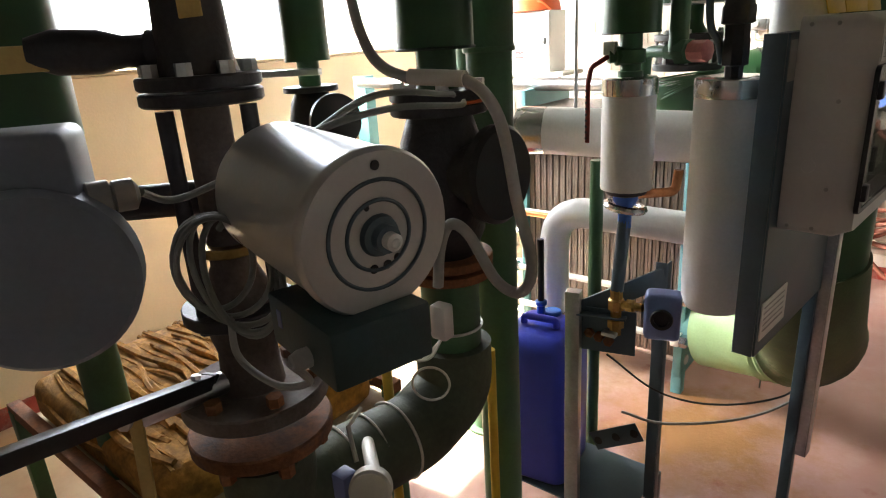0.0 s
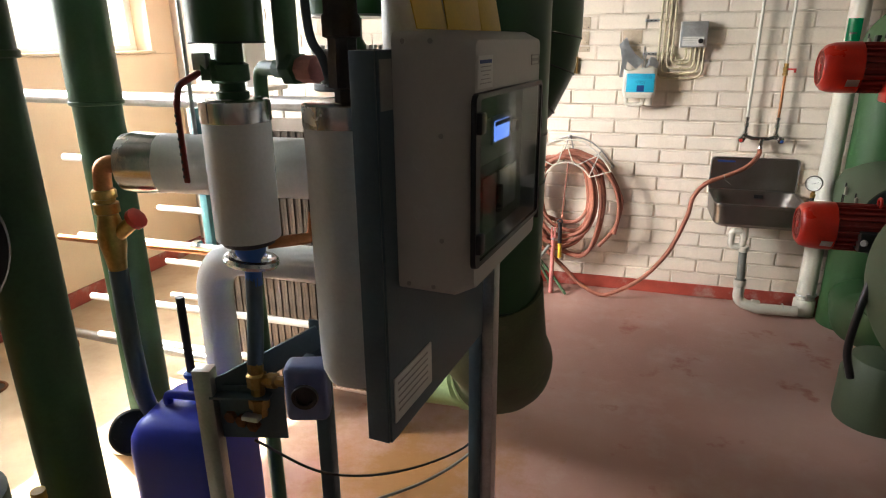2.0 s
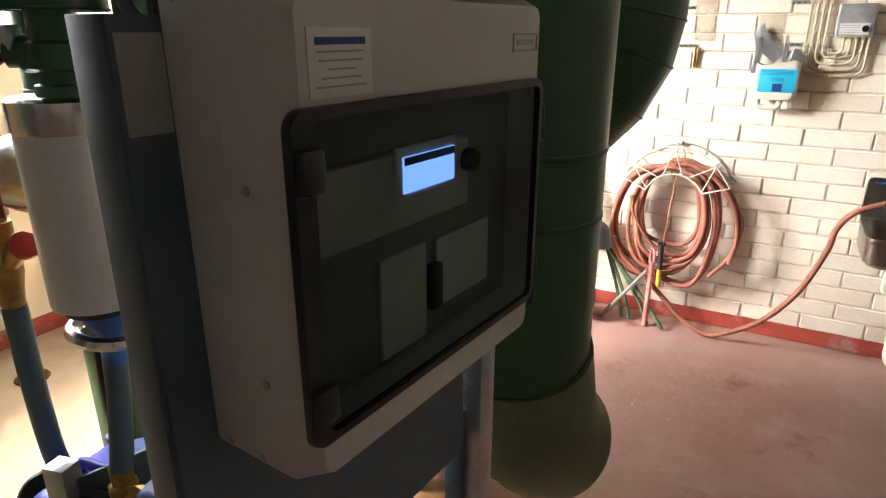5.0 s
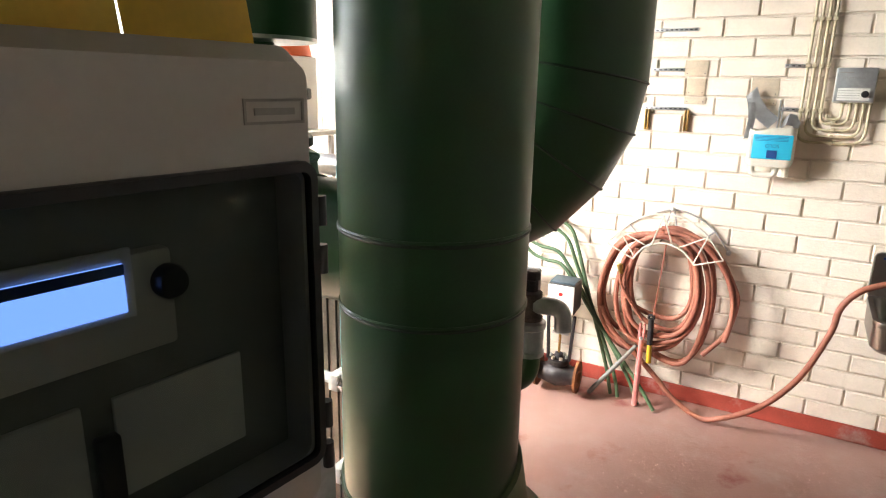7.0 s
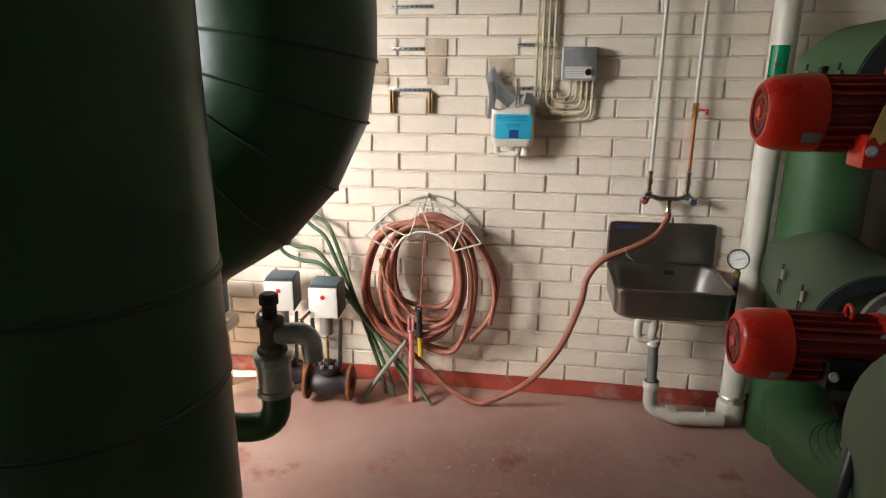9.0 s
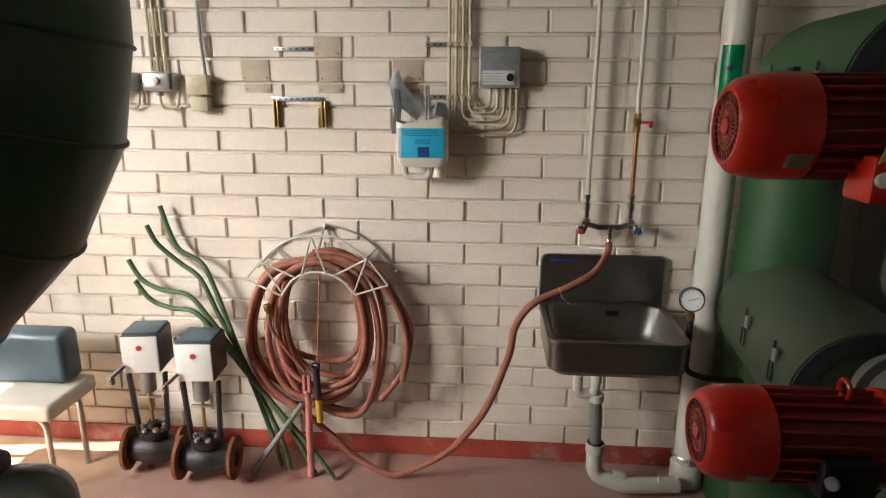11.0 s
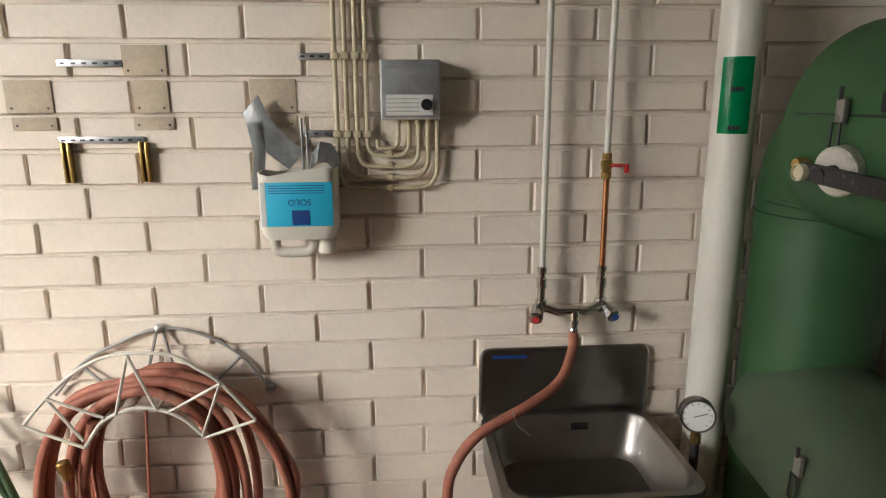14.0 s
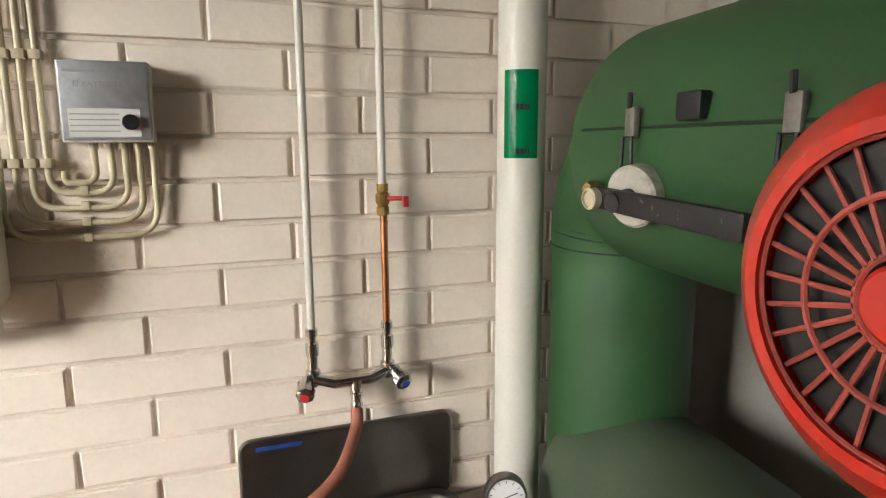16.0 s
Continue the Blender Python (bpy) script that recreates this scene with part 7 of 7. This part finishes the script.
part("sleeve", bm_tube([(-0.16, 0.985, 1.592), (-0.06, 1.0, 1.587)], 0.013, 12), "pvc", hc)
wj = thing("pipe_sensor", (-0.16, 1.02, 1.10), "white sensor box strapped to the green pipe", "sensor")
part("box", bm_box((-0.158, 1.022, 1.140), (0.036, 0.030, 0.070), 0.005, None), "white", wj)
part("strap", bm_tube(ring_pts((GX, GY, 1.10), (0, 0, 1), 0.061, 28), 0.003, 6, True), "zinc", wj)
for k in range(3):
    part("wire", bm_tube(spline([(-0.158, 1.02, 1.105), (-0.17 - 0.012 * k, 0.99, 1.07 - 0.006 * k), (-0.22, 0.99, 1.06 + 0.012 * k), (-0.25, 1.02, 1.08 + 0.01 * k)]), 0.0025, 6), "pvc", wj)
part("wire_loop", bm_tube([(-0.165 + 0.03 * math.cos(a), 0.985 + 0.02 * math.cos(a), 1.02 + 0.036 * math.sin(a)) for a in (2 * math.pi * i / 24 for i in range(24))], 0.0025, 6, True), "pvc", wj)
th = thing("thermostat_head", (-0.086, 0.734, 0.95), "white round thermostat head with blue-white plug", "thermostat")
part("head", bm_lathe((-0.09, 0.745, 0.985), (0.6, -0.75, 0.25), [(0.030, 0), (0.034, 0.004), (0.034, 0.024), (0.030, 0.028), (0.0, 0.030)], 28), "pvc", th)
part("plug", bm_box((-0.125, 0.72, 0.985), (0.03, 0.03, 0.05), 0.004), "bluebox", th)
part("sleeve", bm_tube([(-0.10, 0.76, 0.99), (-0.20, 0.84, 0.96)], 0.012, 12), "pvc", th)
part("wire", bm_tube([(-0.115, 0.74, 1.02), (-0.15, 0.76, 1.06), (-0.16, 0.80, 1.07)], 0.004, 6), "pvc", th)
yp = thing("yellow_post", (-0.30, 1.02, 0), "thin yellow painted steel post", "post")
part("post", bm_tube([(-0.30, 1.00, 0.0), (-0.30, 1.00, 1.12)], 0.011, 12), "yellow", yp)
yq = thing("yellow_post", (-0.17, 1.2, 0), "thin yellow painted steel post", "post")
part("post", bm_tube([(-0.19, 1.22, 0.0), (-0.19, 1.22, 0.98)], 0.011, 12), "yellow", yq)

# far second valve group
for (x, y, zb) in ((-1.10, 1.55, 1.60),):
    q = thing("clad_riser", (x, y, zb), "dark green clad riser with a yellow flow sticker", "pipe", "dark clad risers")
    part("cladding", bm_tube([(x, y, zb), (x, y, ZC - 0.005)], 0.072, 32), "green", q)
    part("flow_sticker", bm_box((x + 0.05, y - 0.055, zb + 0.22), (0.04, 0.004, 0.05), 0, None), "yellow", q)
    part("neck", bm_tube([(x, y, zb + 0.02), (x, y, 1.50)], 0.035, 20), "green", q)
    part("lower_pipe", bm_tube([(x, y, 1.34), (x, y, 0.0)], 0.055, 24), "green_mid", q)
    v = thing("black_valve", (x, y, 1.32), "small black cast valve with round cover on the far riser", "valve")
    part("body", bm_lathe((x, y, 1.33), (0, 0, 1), [(0.06, 0), (0.075, 0.04), (0.08, 0.09), (0.07, 0.14), (0.05, 0.18)], 24), "iron", v)
    part("blind_cover", bm_lathe((x + 0.08, y - 0.02, 1.42), (1, -0.3, 0), [(0.05, 0), (0.08, 0.06), (0.085, 0.063), (0.085, 0.08), (0.0, 0.09)], 32), "black", v)
    for z in (1.505, 1.33):
        part("flange", bm_disc((x, y, z), (0, 0, 1), 0.088, 0.018), "iron", v)
    part("lever", bm_box((0, 0, 0), (0.22, 0.03, 0.02), 0.003, Matrix.Translation((x + 0.02, y - 0.1, 1.57)) @ pose(0, 0, 0, 0, 0, 25)), "zinc", v)
lt = thing("clad_riser", (-0.74, 0.62, 1.55), "dark blue-green clad riser at the window side", "pipe", "dark clad risers")
part("cladding", bm_tube([(-0.74, 0.62, 1.52), (-0.74, 0.62, ZC - 0.005)], 0.075, 32), "green", lt)
part("neck", bm_tube([(-0.74, 0.62, 1.54), (-0.74, 0.62, 0.0)], 0.04, 20), "green_mid", lt)

# low bench frame with bundled wool at the window side
fr = thing("angle_frame", (-0.75, 0.75, 0), "green and rusty steel angle frame holding insulation", "frame")
for y in (0.55, 1.15):
    part("rail", bm_box((-0.80, y, 0.84), (0.75, 0.03, 0.03), 0.002), "rust", fr)
for x, y in ((-1.15, 0.55), (-0.45, 0.55), (-1.15, 1.15), (-0.45, 1.15)):
    part("leg", bm_box((x, y, 0.42), (0.035, 0.035, 0.84), 0.002), "green_mid", fr)
part("shelf", bm_box((-0.80, 0.85, 0.80), (0.72, 0.60, 0.012), 0.002), "wood", fr)
part("lower_rail", bm_tube([(-1.15, 0.56, 0.5), (-0.42, 0.56, 0.5)], 0.018, 10), "rust", fr)
wl_ = thing("wool_bundle", (-0.80, 0.85, 0.806), "bundle of yellow-brown mineral wool strands on the frame", "insulation")
rng = random.Random(9)
part("core", bm_box((-0.80, 0.85, 0.862), (0.66, 0.54, 0.112), 0.035, seg=3), "wool", wl_)
fibres = bmesh.new()
for i in range(150):
    y0 = 0.585 + 0.53 * rng.random()
    z0 = 0.905 + 0.022 * rng.random() - (0.05 if abs(y0 - 0.85) > 0.235 else 0.0)
    x0 = -1.13 + 0.25 * rng.random()
    bm_tube(spline([(x0, y0, z0), (x0 + 0.15, y0 + rng.uniform(-0.02, 0.02), z0 + rng.uniform(-0.004, 0.010)), (x0 + 0.30, y0 + rng.uniform(-0.03, 0.03), z0 + rng.uniform(-0.004, 0.012)), (x0 + 0.42, y0 + rng.uniform(-0.04, 0.04), z0)], 3), rng.uniform(0.004, 0.009), 5, False, fibres)
strands = part("fibre_fill", fibres, "wool", wl_)
strands["kind"] = "stuff"
bb = thing("black_bar", (-0.33, 0.36, 0.95), "square black steel lever bar with end cap", "bar")
part("bar", bm_box((0, 0, 0), (0.40, 0.022, 0.022), 0.002, Matrix.Translation((-0.205, 0.435, 1.235)) @ pose(0, 0, 0, 0, 17, 113)), "black", bb)
BAR = Matrix.Translation((-0.205, 0.435, 1.235)) @ pose(0, 0, 0, 0, 17, 113)
part("end_cap", bm_box((0.203, 0, 0), (0.012, 0.025, 0.025), 0.002, BAR), "iron", bb)
part("end_cap", bm_box((-0.203, 0, 0), (0.012, 0.025, 0.025), 0.002, BAR), "iron", bb)
part("pivot_bolt", bm_lathe(BAR @ Vector((0.17, 0, 0.011)), BAR.to_3x3() @ Vector((0, 0, 1)), [(0.008, 0), (0.008, 0.006), (0.004, 0.008)], 6), "zinc", bb)
ch = thing("sampling_valve", (-0.33, 0.52, 0.98), "greenish strap handle of a ball valve", "handle")
part("strap", bm_box((0, 0, 0), (0.022, 0.006, 0.17), 0.002, Matrix.Translation((-0.30, 0.50, 1.085)) @ pose(0, 0, 0, 0, 4, 30)), "cardboard", ch)
part("nut", bm_lathe((-0.305, 0.495, 1.165), (0.5, -0.8, 0), [(0.012, 0), (0.012, 0.012), (0.006, 0.016)], 6), "zinc", ch)
part("body", bm_tube([(-0.30, 0.51, 1.165), (P1[0], P1[1], 1.165)], 0.018, 12), "zinc", ch)

# drain hole in the floor
dh = thing("floor_drain", (-2.32, 2.58, 0), "open round rusty floor drain", "drain")
part("rim", bm_tube(ring_pts((-2.32, 2.58, 0.004), (0, 0, 1), 0.07, 28), 0.008, 6, True), "rust", dh)
part("hole", bm_disc((-2.32, 2.58, 0.0), (0, 0, 1), 0.066, 0.004, 0.001), "black", dh)

# ---- bricks, last ----
BL, BH, GAP = 0.289, 0.0891, 0.0095
Z0 = 1.149 - 13 * 0.0891


def brick_mesh(w, h, seed):
    bm = bmesh.new()
    bmesh.ops.create_cube(bm, size=1, matrix=Matrix.Diagonal((w, 0.030, h, 1)))
    front = [e for e in bm.edges if all(v.co.y < 0 for v in e.verts)]
    bmesh.ops.bevel(bm, geom=front, offset=0.0035, segments=1, affect="EDGES")
    r = random.Random(seed)
    for v in bm.verts:
        v.co += Vector((r.uniform(-1, 1) * 0.0012, r.uniform(-1, 1) * 0.0007, r.uniform(-1, 1) * 0.0012))
    me = bpy.data.meshes.new("brick")
    bmesh.ops.recalc_face_normals(bm, faces=bm.faces)
    bm.to_mesh(me)
    bm.free()
    me.materials.append(M["brick"])
    return me


def joint(u):
    """Where the u-th upright joint stands; the bricks are a little longer towards the east end."""
    return -0.04 + 0.272 * u + 0.0035 * max(u, 0.0) ** 2


kinds = [brick_mesh(BL - GAP, BH - GAP, s) for s in range(8)]
rng = random.Random(3)
far = bmesh.new()
for row in range(-1, 41):
    z = Z0 + BH * (row + 0.5)
    if z < 0.03 or z > ZC - 0.03:
        continue
    for k in range(-11, 9):
        u = k - (0.5 if row % 2 else 0.0)
        x, wide = (joint(u) + joint(u + 1)) / 2, joint(u + 1) - joint(u)
        if x < XW + 0.14 or x > XE - 0.14:
            continue
        near = -0.75 < x < 1.80 and 0.10 < z < 2.35
        dy = rng.uniform(-0.002, 0.002)
        if near:
            ob = new("brick", kinds[rng.randrange(8)])
            ob.location = (x, YN + 0.015 + dy - wall_north.location.y, z)
            ob.scale = ((wide - GAP) / (BL - GAP), 1, 1)
            ob.parent = wall_north
        else:
            bmesh.ops.create_cube(far, size=1, matrix=Matrix.Translation((x, YN + 0.015 + dy, z)) @ Matrix.Diagonal((wide - GAP, 0.030, BH - GAP, 1)))
rest = part("brick_rest", far, "brick", wall_north, smooth=0)
rest["kind"] = "stuff"
